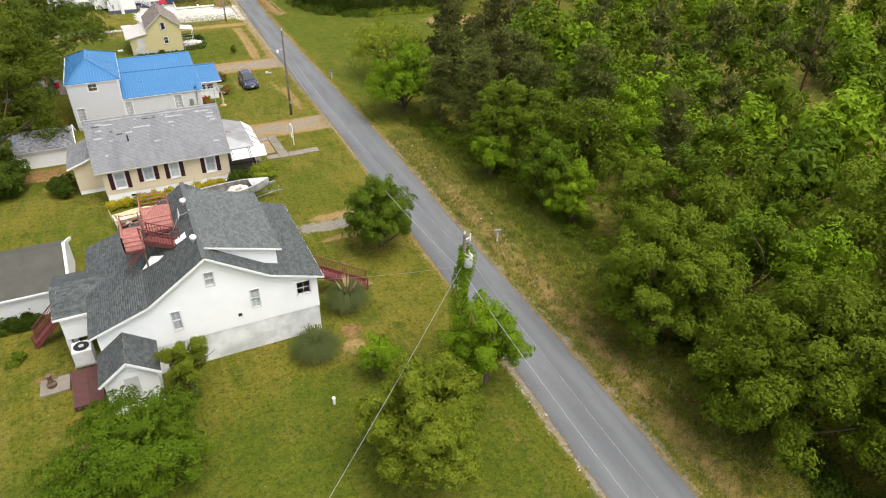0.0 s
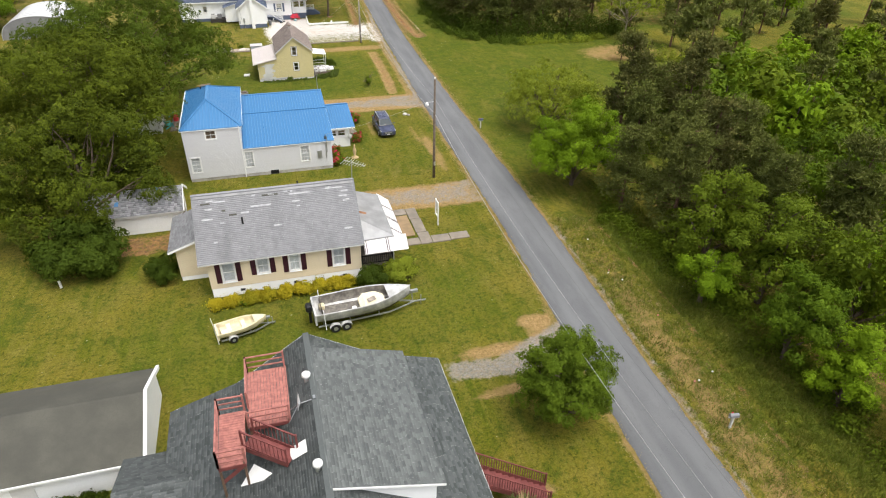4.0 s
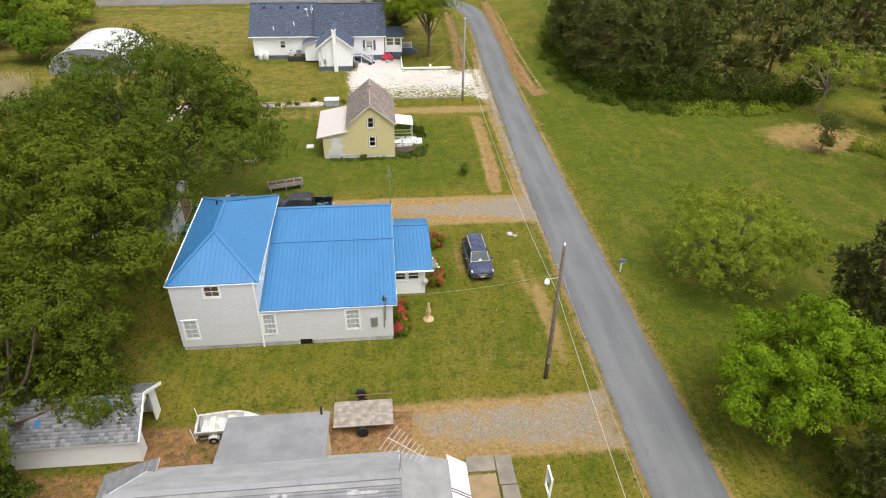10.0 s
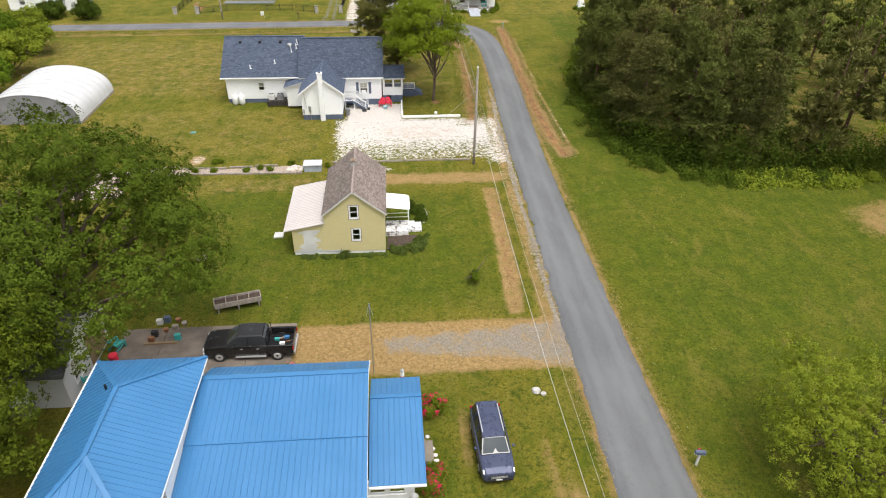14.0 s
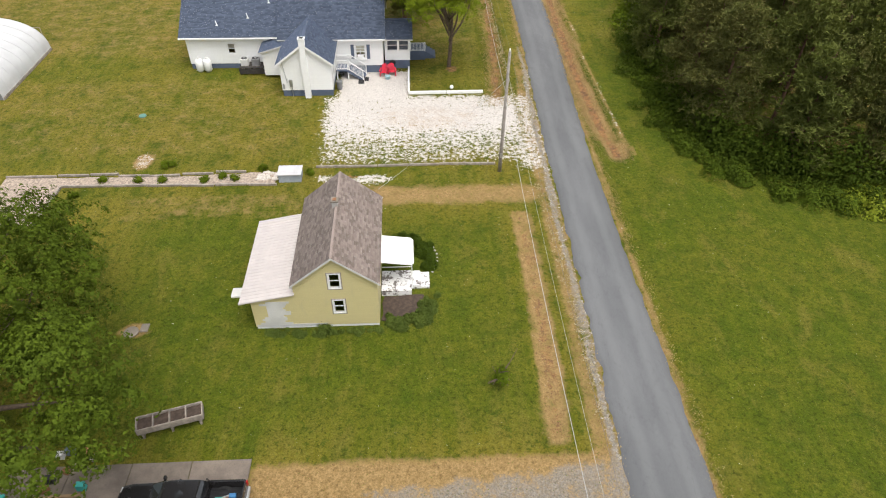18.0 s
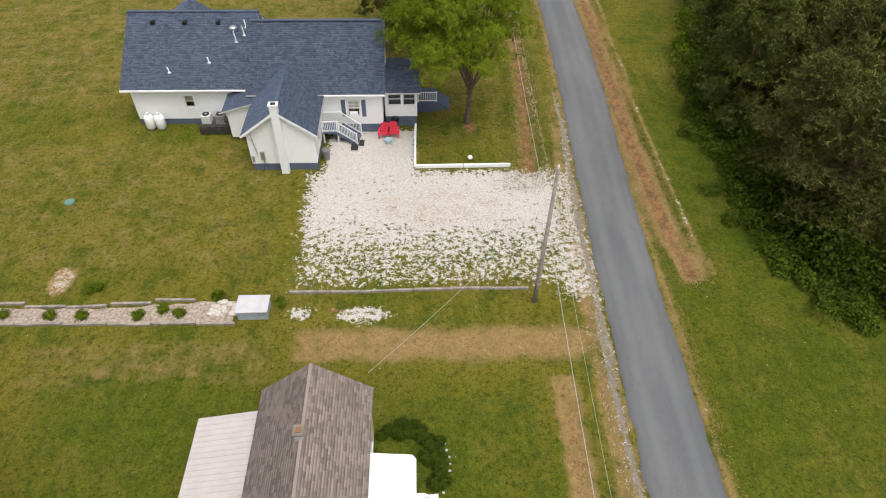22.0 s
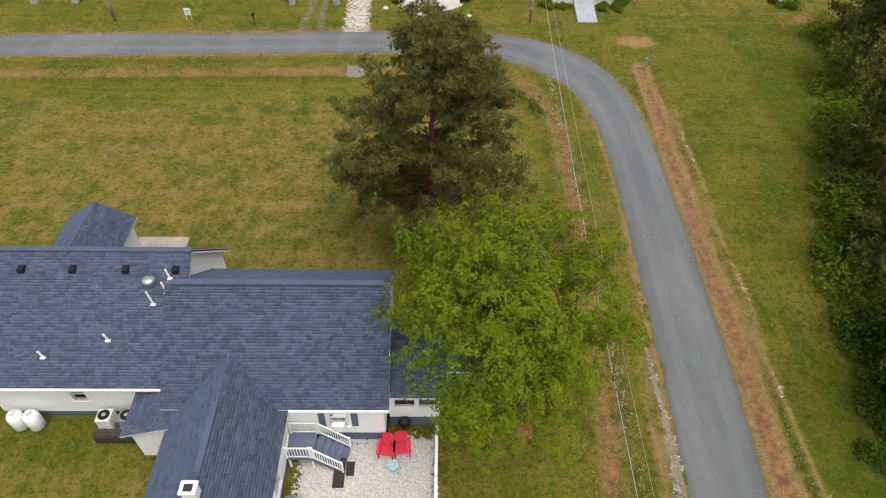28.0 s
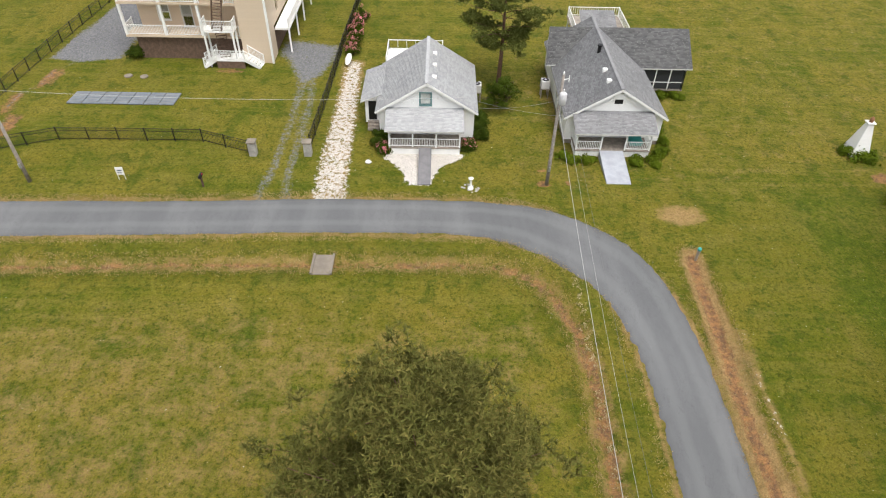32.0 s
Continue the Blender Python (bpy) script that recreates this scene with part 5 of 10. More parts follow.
def roof_deck():
    d = thing("roof_deck", "red-stained timber deck on posts above the shingle roof, with a stair", "deck")
    # upper platform
    x0, x1, y0, y1, z = -1.8, 0.0, 40.8, 44.4, 7.45
    planks(d, x0, x1, y0, y1, z, REDWOOD, "y", 0.145, seed=2)
    for q in ([(x0, y0 + 1.2, z), (x0, y1, z)], [(x0, y1, z), (x1, y1, z)], [(x1, y0, z), (x0, y0, z)]):
        railing(d, q, 0.95, REDWOOD, 0.9, base=0.3)
        part("mid_rail", Shape().beam((q[0][0], q[0][1], z + 0.62), (q[1][0], q[1][1], z + 0.62), 0.04, 0.07), REDWOOD, d)
    part("edge_board", Shape().beam((x1 + 0.03, y0, z - 0.02), (x1 + 0.03, y1, z - 0.02), 0.05, 0.16), REDWOOD, d)
    # landing
    a0, a1, b0, b1, w = -3.12, -1.98, 38.9, 41.95, 7.42
    planks(d, a0, a1, b0, b1, w, REDWOOD, "x", 0.145, seed=3)
    for q in ([(a1, b0, w), (a0, b0, w)], [(a0, b0, w), (a0, b1, w)], [(a0, b1, w), (a1, b1, w)]):
        railing(d, q, 0.95, REDWOOD, 1.3, base=0.3)
        part("mid_rail", Shape().beam((q[0][0], q[0][1], w + 0.62), (q[1][0], q[1][1], w + 0.62), 0.04, 0.07), REDWOOD, d)
    stairs(d, (-1.85, 40.15, 7.4), (-0.05, 38.75, 7.32), 0.8, DARKRED, 7, rail=True, bal_gap=0.2)
    prof = [(-6.1, 4.36), (-2.5, 5.62), (1.24, 8.2)]
    for x, y, t in ((-3.07, 38.95, w), (-2.05, 38.95, w), (-3.07, 41.9, w), (-2.05, 41.9, w), (-1.75, 44.35, z), (-0.05, 40.85, z), (-0.05, 44.35, z), (-1.75, 40.85, z)):
        zz = float(np.interp(x, [p[0] for p in prof], [p[1] for p in prof]))
        part("post", Shape().box(x - 0.05, x + 0.05, y - 0.05, y + 0.05, zz - 0.02, max(t, zz + 0.1)), BROWNWOOD, d)
    for a, b in (((a0, b0, w - 0.12), (a1, b0, w - 0.12)), ((a0, b1, w - 0.12), (a1, b1, w - 0.12)), ((x0, y0, z - 0.12), (x1, y0, z - 0.12)), ((x0, y1, z - 0.12), (x1, y1, z - 0.12)), ((-3.07, 38.95, 6.4), (-2.05, 38.95, 7.25))):
        strip(d, a, b, 0.05, 0.18, DARKRED, "joist")


roof_deck()


def outside_stair(label, a, b, width, n):
    s = thing("outside_stair", label, "stairs")
    stairs(s, a, b, width, DARKRED, n, bal_gap=0.15)
    for p in (a,):
        for o in (-width / 2, width / 2):
            part("post", Shape().box(p[0] - 0.05, p[0] + 0.05, p[1] + o - 0.05, p[1] + o + 0.05, -0.2, p[2]), DARKRED, s)
    return s


outside_stair("dark red wooden stair from the front door to the lawn", (8.5, 39.6, 2.35), (12.7, 38.8, 0.1), 1.15, 12)
outside_stair("dark red wooden stair at the garden side wing", (-8.1, 41.8, 2.3), (-10.3, 41.8, 0.1), 1.1, 11)


def heat_pump(x, y, z, s=0.9, label="white heat pump unit with a round fan grille", shell=None):
    e = thing("heat_pump", label, "air conditioner")
    b = part("casing", Shape().box(x - s / 2, x + s / 2, y - s / 2, y + s / 2, z, z + s * 0.95), shell or WHITE_WORN, e, bevel=0.03)
    part("grille", Shape().lathe(x, y, [(s * 0.4, z + s * 0.95), (s * 0.4, z + s * 0.975), (s * 0.12, z + s * 0.985)], 18), BLACK, e, "dark fan grille")
    part("hub", Shape().lathe(x, y, [(s * 0.14, z + s * 0.98), (s * 0.14, z + s * 1.0)], 12), ALU, e)
    st = Shape()
    for a in (-1, 1):
        for c in (-1, 1):
            st.box(x + a * s * 0.42 - 0.05, x + a * s * 0.42 + 0.05, y + c * s * 0.42 - 0.05, y + c * s * 0.42 + 0.05, -0.1, z)
    st.box(x - s * 0.55, x + s * 0.55, y - s * 0.55, y + s * 0.55, z - 0.08, z)
    part("stand", st, GREYWOOD, e)


heat_pump(-7.0, 37.3, 1.15, 1.15)
bk = thing("bulkhead", "dark red wooden cellar bulkhead against the house", "cellar door")
part("cover", Shape().hexa([(-7.9, 33.9, 0), (-6.2, 33.9, 0), (-6.2, 36.6, 0), (-7.9, 36.6, 0), (-7.9, 33.9, 0.35), (-6.2, 33.9, 0.35), (-6.2, 36.6, 1.0), (-7.9, 36.6, 1.0)]), BULKRED, bk)
part("batten", Shape().beam((-7.05, 33.95, 0.37), (-7.05, 36.6, 1.02), 0.08, 0.04), BULKRED, bk)
# stone slab with a pump and pots
solid("stone_slab", Shape().box(-9.9, -8.2, 36.1, 37.6, -0.05, 0.12), CONCRETE, "cracked concrete slab beside the cellar", "slab", bevel=0.02)
pt = thing("garden_pump", "rusty garden pump and pot on a concrete slab", "pump", at=(-9.2, 36.8, 0.12))
part("body", Shape().lathe(-9.2, 36.8, [(0.28, 0.1), (0.3, 0.35), (0.16, 0.45), (0.12, 0.9), (0.2, 0.95), (0.2, 1.05)], 12), BROWNWOOD, pt)
part("spout", Shape().tube((-9.2, 36.8, 0.75), (-8.75, 36.75, 0.7), 0.06), BROWNWOOD, pt)


def garage():
    """Long white outbuilding with a dark felted roof."""
    g = thing("garage", "long white outbuilding with a dark felt roof and raised white verge", "outbuilding")
    x0, x1, y0, y1 = -24.0, -7.9, 45.2, 51.8
    part("wall", Shape().prism([(x0, y0, -0.3), (x0, y1, -0.3), (x0, y1, 2.1), (x0, (y0 + y1) / 2, 3.5), (x0, y0, 2.1)], (x1 - x0, 0, 0)), SID_WHITE, g)
    ym = (y0 + y1) / 2
    for a, b in ((y0 - 0.3, ym), (y1 + 0.3, ym)):
        roof_slab(g, [(x0 - 0.2, a, 2.05), (x1 + 0.1, a, 2.05), (x1 + 0.1, b, 3.58), (x0 - 0.2, b, 3.58)], ROLLROOF, 0.1)
    for a in (y0 - 0.35, y1 + 0.35):
        strip(g, (x1 + 0.15, a, 2.05), (x1 + 0.15, ym, 3.62), 0.18, 0.24, WHITE, "verge")
    strip(g, (x0, y0 - 0.32, 1.98), (x1 + 0.1, y0 - 0.32, 1.98), 0.06, 0.14, WHITE, "fascia")
    part("door", Shape().box(-14.4, -13.3, y0 - 0.05, y0, 0.1, 2.0), WHITE_WORN, g, "plain white door")
    lm = part("lamp", Shape().lathe(-13.0, y0 - 0.12, [(0.03, 1.8), (0.09, 1.85), (0.05, 2.0)], 10), BLACK, g)


garage()


# ---- cream bungalow ----
def house_cream():
    h = thing("house", "cream clapboard bungalow with maroon shutters and a patched grey shingle roof", "house")
    x0, x1, y0, y1 = -4.95, 6.45, 61.3, 68.7
    ym, ez, rz = 65.0, 3.35, 6.9
    wins = [(-3.95, -3.1, 1.35, 2.9), (-1.4, -0.6, 1.7, 2.95), (0.98, 1.72, 1.55, 2.98), (4.3, 5.12, 1.5, 3.02)]
    wall(h, "x", y0, [(x0, ez), (x1, ez)], 0.8, wins, 0.15, SID_CREAM)
    wall(h, "x", y1, [(x0, ez), (x1, ez)], 0.8, (), 0.15, SID_CREAM, -1)
    gab = [(y0 + 0.15, ez + 0.12), (ym, rz - 0.12), (y1 - 0.15, ez + 0.12)]
    wall(h, "y", x0, gab, 0.8, [(62.5, 63.3, 1.5, 2.9)], 0.15, SID_CREAM, 1)
    wall(h, "y", x1, gab, 0.8, [(64.6, 65.5, 0.85, 2.9)], 0.15, SID_CREAM, -1)
    part("door", Shape().box(x1 - 0.1, x1 - 0.05, 64.6, 65.5, 0.85, 2.9), WHITE_WORN, h)
    window(h, "y", x0, 62.5, 63.3, 1.5, 2.9, 1, blind=BLIND)
    for q in ((x0 + 0.03, x1 - 0.03, y0 + 0.03, y0 + 0.25), (x0 + 0.03, x1 - 0.03, y1 - 0.25, y1 - 0.03), (x0 + 0.03, x0 + 0.25, y0 + 0.25, y1 - 0.25), (x1 - 0.25, x1 - 0.03, y0 + 0.25, y1 - 0.25)):
        part("foundation_wall", Shape().box(*q, -0.3, 0.8), STUCCO, h, "whitewashed foundation")
    for x in (-2.9, 1.1, 4.9):
        part("vent", Shape().box(x, x + 0.35, y0 - 0.005, y0 + 0.02, 0.3, 0.5), DARK, h)
    for w in wins:
        window(h, "x", y0, *w, blind=SHADE, bars=(2, 1) if w[0] > -2 else (1, 1), trim=0.1, drop=0.0)
        for s in (w[0] - 0.5, w[1] + 0.12):
            sh = Shape().box(s, s + 0.38, y0 - 0.045, y0 - 0.002, w[2] - 0.08, w[3] + 0.05)
            p = part("shutter", sh, MAROON, h, "maroon louvred shutter")
            for k in range(9):
                z = w[2] + (w[3] - w[2]) * (k + 0.5) / 9
                part("louvre", Shape().box(s + 0.05, s + 0.33, y0 - 0.062, y0 - 0.044, z - 0.045, z + 0.03), MAROON, p)
    a, b = -5.5, 6.72
    shingled(h, [(a, 60.85, 3.35), (b, 60.85, 3.35), (b, ym, rz), (a, ym, rz)], SH_GREY, 31, lift=0.009)
    # rear slope is a plain sheet, paler than the shingled front
    roof_slab(h, [(b, 69.15, 3.35), (a, 69.15, 3.35), (a, ym, rz), (b, ym, rz)], FELT_PALE, 0.1, label="pale smooth rear slope")
    for x in (a + 0.02, b - 0.02):
        strip(h, (x, 60.87, 3.2), (x, ym, rz - 0.17), 0.04, 0.16, WHITE, "fascia")
        strip(h, (x, 69.15, 3.25), (x, ym, rz - 0.1), 0.04, 0.18, WHITE, "fascia")
    rnd = random.Random(5)
    part("ridge_strip", Shape().prism([(a + 0.1, ym - 0.3, rz - 0.19), (b - 0.1, ym - 0.3, rz - 0.19), (b - 0.1, ym - 0.02, rz + 0.015), (a + 0.1, ym - 0.02, rz + 0.015)], (0, 0, 0.014)), FELT, h, "pale bleached ridge strip")
    slope = (rz - 3.35) / (ym - 60.85)
    # pale and dark patches where tabs are gone
    spots = [(-4.6, 64.0, 0.5), (-4.9, 63.4, 0.8), (-4.0, 64.4, 0.9), (-3.6, 63.1, 0.3), (-2.2, 64.75, 0.9), (-1.3, 63.9, 1.5), (-0.4, 64.5, 1.2), (0.2, 62.6, 0.6), (1.6, 64.4, 1.6), (2.6, 64.8, 0.7), (3.6, 64.75, 1.1), (4.4, 64.5, 1.3), (5.4, 61.9, 0.6), (-4.2, 62.0, 0.3), (0.7, 64.75, 1.0), (5.6, 64.8, 0.7), (-3.4, 64.8, 1.3)]
    spots += [(rnd.uniform(-5.2, 6.0), ym - 0.4 - rnd.random() ** 2 * 1.2, rnd.uniform(0.2, 0.7)) for _ in range(16)]
    for k, (x, y, w) in enumerate(spots):
        z = 3.35 + (y - 60.85) * slope + 0.02
        dy = 0.1
        mat = ROLLROOF if k in (4, 6, 14, 15, 16, 9, 10, 19, 24, 29) else PATCH
        part("roof_patch", Shape().prism([(x, y, z), (x + w, y, z), (x + w, y + dy, z + dy * slope), (x, y + dy, z + dy * slope)], (0, 0, 0.012)), mat, h)
    v = part("vent_pipe", Shape().tube((-2.0, 63.0, 5.1), (-2.0, 63.0, 5.75), 0.07), BLACK, h)
    part("ridge_cap", Shape().beam((a, ym, rz + 0.0), (b, ym, rz + 0.0), 0.28, 0.06), SH_GREY, h)
    # wing on the garden side
    wg = part("wing", Shape().prism([(-7.35, 64.2, 0.35), (-4.96, 64.2, 0.35), (-4.96, 64.2, 3.85), (-7.35, 64.2, 2.95)], (0, 4.4, 0)), SID_CREAM, h, "low side wing under a lean-to roof")
    part("base", Shape().box(-7.32, -5.0, 64.23, 68.5, -0.3, 0.35), STUCCO, wg)
    shingled(wg, [(-7.85, 69.3, 2.92), (-7.85, 63.85, 2.92), (-5.0, 63.85, 3.95), (-5.0, 69.3, 3.95)], SH_MID, 33, lift=0.009)
    strip(wg, (-7.85, 63.84, 2.8), (-5.3, 63.84, 3.72), 0.03, 0.12, WHITE, "fascia")
    # front porch with a metal awning
    pr = part("porch", Shape().box(6.5, 9.3, 61.9, 68.3, -0.2, 0.65), CONCRETE, h, "raised front porch")
    roof_slab(pr, [(6.6, 63.6, 4.1), (9.15, 61.5, 3.35), (9.15, 68.4, 3.35), (6.6, 68.5, 4.1)], FELT, 0.1, label="grey felted porch roof")
    roof_slab(pr, [(6.6, 61.4, 3.35), (9.15, 61.5, 3.35), (6.6, 63.6, 4.1)], FELT_PALE, 0.1, label="felted hip of the porch roof")
    part("rust_stain", Shape().prism([(6.75, 64.5, 4.062), (7.5, 64.45, 3.842), (7.55, 64.75, 3.827), (6.75, 64.95, 4.062)], (0, 0, 0.008)), RUST, pr)
    for k in range(17):
        y = 61.6 + k * 0.42
        part("awning_slat", Shape().hexa([(9.1, y, 3.3), (10.15, y, 2.5), (10.15, y + 0.41, 2.5), (9.1, y + 0.41, 3.3), (9.1, y, 3.33), (10.15, y, 2.53), (10.15, y + 0.41, 2.53), (9.1, y + 0.41, 3.33)]), WHITE_WORN, pr)
    for k in range(8):
        x = 6.7 + k * 0.43
        mat = WHITE_WORN
        part("awning_slat", Shape().hexa([(x, 60.6, 2.5), (x + 0.42, 60.6, 2.5), (x + 0.42, 61.6, 3.3), (x, 61.6, 3.3), (x, 60.6, 2.53), (x + 0.42, 60.6, 2.53), (x + 0.42, 61.6, 3.33), (x, 61.6, 3.33)]), mat, pr)
    for y in (62.7, 62.85, 64.6, 64.75, 66.6, 66.75):
        part("stripe", Shape().beam((9.12, y, 3.335), (10.14, y, 2.555), 0.05, 0.012), MAROON, pr)
    for x in (6.75, 6.9, 8.5, 8.65):
        part("stripe", Shape().beam((x, 60.62, 2.545), (x, 61.58, 3.32), 0.06, 0.012), MAROON, pr)
    for y in (62.0, 65.1, 68.2):
        part("post", Shape().box(9.1, 9.22, y - 0.06, y + 0.06, 0.65, 3.3), WHITE, pr)
    railing(pr, [(9.16, 62.0, 0.65), (9.16, 64.4, 0.65)], 0.8, BLACK, 0.16)
    railing(pr, [(9.16, 65.9, 0.65), (9.16, 68.2, 0.65)], 0.8, BLACK, 0.16)
    railing(pr, [(6.6, 61.95, 0.65), (9.1, 61.95, 0.65)], 0.8, BLACK, 0.16)
    for k in range(3):
        part("step", Shape().box(9.3 + k * 0.3, 9.6 + k * 0.3, 64.5, 65.8, -0.1, 0.48 - k * 0.17), CONCRETE, pr)
    # rear lean-to
    ln = part("lean_to", Shape().box(-2.2, 2.9, 68.7, 72.1, -0.3, 2.75), SID_CREAM, h, "rear lean-to")
    roof_slab(ln, [(-2.45, 68.4, 3.75), (3.05, 68.4, 3.75), (3.05, 72.45, 3.0), (-2.45, 72.45, 3.0)], GREYMETAL, 0.1, label="weathered grey lean-to roof")
    part("stack", Shape().tube((2.6, 72.2, 2.9), (2.6, 72.2, 3.6), 0.06), BLACK, ln)


house_cream()


def white_shed():
    s = thing("shed", "old white clapboard shed with patchy slate roof and open end", "shed")
    x0, x1, y0, y1 = -15.0, -7.6, 72.4, 76.2
    ym = (y0 + y1) / 2
    wall(s, "x", y0, [(x0, 2.0), (x1, 2.0)], -0.2, (), 0.1, SID_WHITE)
    wall(s, "x", y1, [(x0, 2.0), (x1, 2.0)], -0.2, (), 0.1, SID_WHITE, -1)
    wall(s, "y", x1, [(y0 + 0.1, 2.0), (ym, 3.2), (y1 - 0.1, 2.0)], -0.2, [(ym - 1.0, ym + 1.1, -0.1, 2.3)], 0.1, SID_WHITE, -1)
    wall(s, "y", x0, [(y0 + 0.1, 2.0), (ym, 3.2), (y1 - 0.1, 2.0)], -0.2, (), 0.1, SID_WHITE, 1)
    shingled(s, [(x0 - 0.2, y0 - 0.3, 1.95), (x1 + 0.3, y0 - 0.3, 1.95), (x1 + 0.3, ym, 3.35), (x0 - 0.2, ym, 3.35)], SH_OLD, 41, tab=0.25, course=0.2, lift=0.03)
    shingled(s, [(x1 + 0.3, y1 + 0.3, 1.95), (x0 - 0.2, y1 + 0.3, 1.95), (x0 - 0.2, ym, 3.35), (x1 + 0.3, ym, 3.35)], SH_OLD, 42, tab=0.25, course=0.2, lift=0.03)
    for a in (y0 - 0.32, y1 + 0.32):
        strip(s, (x1 + 0.32, a, 1.92), (x1 + 0.32, ym, 3.36), 0.06, 0.2, WHITE, "verge")
    for x, y, r in ((-12.9, 73.0, 0.35), (-9.3, 73.6, 0.4), (-9.6, 74.0, 0.3)):
        z = 1.95 + (y - y0 + 0.3) * 1.4 / (ym - y0 + 0.3) + 0.03
        part("tarpaulin", Shape().prism([(x, y, z), (x + r, y, z), (x + r * 1.1, y + r, z + r * 0.63), (x + 0.1, y + r, z + r * 0.63)], (0, 0, 0.02)), BLUEROOF, s, "scrap of blue tarpaulin")


white_shed()

# ---- grey house with the blue metal roof ----
def house_blue():
    h = thing("house", "pale grey sided house with a bright blue ribbed metal roof", "house")
    x0, x1, xr, y0, y1 = -7.4, -2.0, 6.8, 81.46, 92.6
    wt = [(-5.25, -4.3, 4.4, 5.25), (-7.05, -6.2, 1.0, 2.55)]
    wall(h, "x", y0, [(x0, 5.4), (x1, 5.4)], 0.3, wt, 0.15, SID_GREY)
    wall(h, "y", x0, [(y0 + 0.15, 5.4), (y1 - 0.15, 5.4)], 0.3, [(84, 84.9, 3.8, 5.0), (88, 88.9, 3.8, 5.0), (86, 86.9, 0.9, 2.4)], 0.15, SID_GREY, 1)
    # this east wall takes whiter siding than the block's other three
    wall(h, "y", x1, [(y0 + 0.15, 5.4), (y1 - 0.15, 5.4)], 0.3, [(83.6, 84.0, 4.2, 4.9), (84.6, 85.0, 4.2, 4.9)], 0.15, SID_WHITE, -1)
    wall(h, "x", y1, [(x0, 5.4), (x1, 5.4)], 0.3, (), 0.15, SID_GREY, -1)
    for w in wt:
        window(h, "x", y0, *w, blind=SHADE if w[2] < 3 else BLIND_DARK, bars=(2, 2) if w[2] < 3 else (2, 1), drop=0.05, sill=False)
    for w in ((84, 84.9, 3.8, 5.0), (88, 88.9, 3.8, 5.0), (86, 86.9, 0.9, 2.4)):
        window(h, "y", x0, *w, 1, blind=BLIND)
    for w in ((83.6, 84.0, 4.2, 4.9), (84.6, 85.0, 4.2, 4.9)):
        window(h, "y", x1, *w, -1, blind=BLIND_DARK, trim=0.05)
    wl = [(-1.9, -1.12, 1.05, 2.7), (3.62, 4.5, 1.12, 2.75)]
    wall(h, "x", y0 + 0.02, [(x1, 3.08), (xr, 3.08)], 0.3, wl, 0.15, SID_GREY)
    for w in wl:
        window(h, "x", y0 + 0.02, *w, blind=SHADE, bars=(3, 2), drop=0.05, sill=False)
    wall(h, "y", xr, [(y0 + 0.17, 3.08), (91.6, 4.75), (93.4, 3.7)], 0.3, (), 0.15, SID_GREY, -1)
    wall(h, "x", 93.4, [(x1, 3.6), (xr, 3.6)], 0.3, (), 0.15, SID_GREY, -1)
    for q in ((x0 + 0.04, xr - 0.04, y0 + 0.05, y0 + 0.25), (x0 + 0.04, x0 + 0.25, y0 + 0.25, y1), (xr - 0.25, xr - 0.04, y0 + 0.25, 93.3), (x0 + 0.25, xr - 0.25, 92.4, 92.55)):
        part("foundation_wall", Shape().box(*q, -0.3, 0.3), STONE, h, "grey block foundation")
    part("crawl_vent", Shape().box(0.4, 1.2, y0 - 0.02, y0 + 0.04, 0.02, 0.42), BLACK, h, "black crawl-space hatch")
    # hipped roof of the tall block
    a0, a1, b0, b1, ez, rz, rx, r0, r1 = -7.5, -1.72, 81.4, 92.95, 5.5, 7.12, -4.9, 85.2, 89.3
    ribbed(h, [(a0, b0, ez), (a1, b0, ez), (rx, r0, rz)], BLUEROOF, 0.3)
    ribbed(h, [(a1, b0, ez), (a1, b1, ez), (rx, r1, rz), (rx, r0, rz)], BLUEROOF, 0.3)
    ribbed(h, [(a1, b1, ez), (a0, b1, ez), (rx, r1, rz)], BLUEROOF, 0.3)
    ribbed(h, [(a0, b1, ez), (a0, b0, ez), (rx, r0, rz), (rx, r1, rz)], BLUEROOF, 0.3)
    for s, e in (((a0, b0, ez), (rx, r0, rz)), ((a1, b0, ez), (rx, r0, rz)), ((a1, b1, ez), (rx, r1, rz)), ((a0, b1, ez), (rx, r1, rz)), ((rx, r0, rz), (rx, r1, rz))):
        strip(h, Vector(s) + Vector((0, 0, 0.03)), Vector(e) + Vector((0, 0, 0.03)), 0.22, 0.05, BLUEROOF, "hip_cap")
    part("gutter", Shape().beam((a0, b0 - 0.03, ez - 0.09), (a1, b0 - 0.03, ez - 0.09), 0.04, 0.05), WHITE, h)
    part("gutter", Shape().beam((a1 + 0.02, b0, ez - 0.09), (a1 + 0.02, b1, ez - 0.09), 0.03, 0.06), WHITE, h)
    gutter(h, (a0 - 0.04, b0, ez - 0.06), (a0 - 0.04, b1, ez - 0.06))
    part("soffit", Shape().box(a0 + 0.05, a1 - 0.05, b0 + 0.05, b1 - 0.05, ez - 0.14, ez - 0.08), WHITE, h)
    part("downpipe", Shape().box(x1 - 0.12, x1 - 0.02, y0 - 0.1, y0 - 0.01, 0.0, ez), WHITE, h)
    # low wing
    e0, e1 = -1.98, 7.1
    zf = lambda y: 3.15 + (y - 81.4) * (4.85 - 3.15) / 10.5
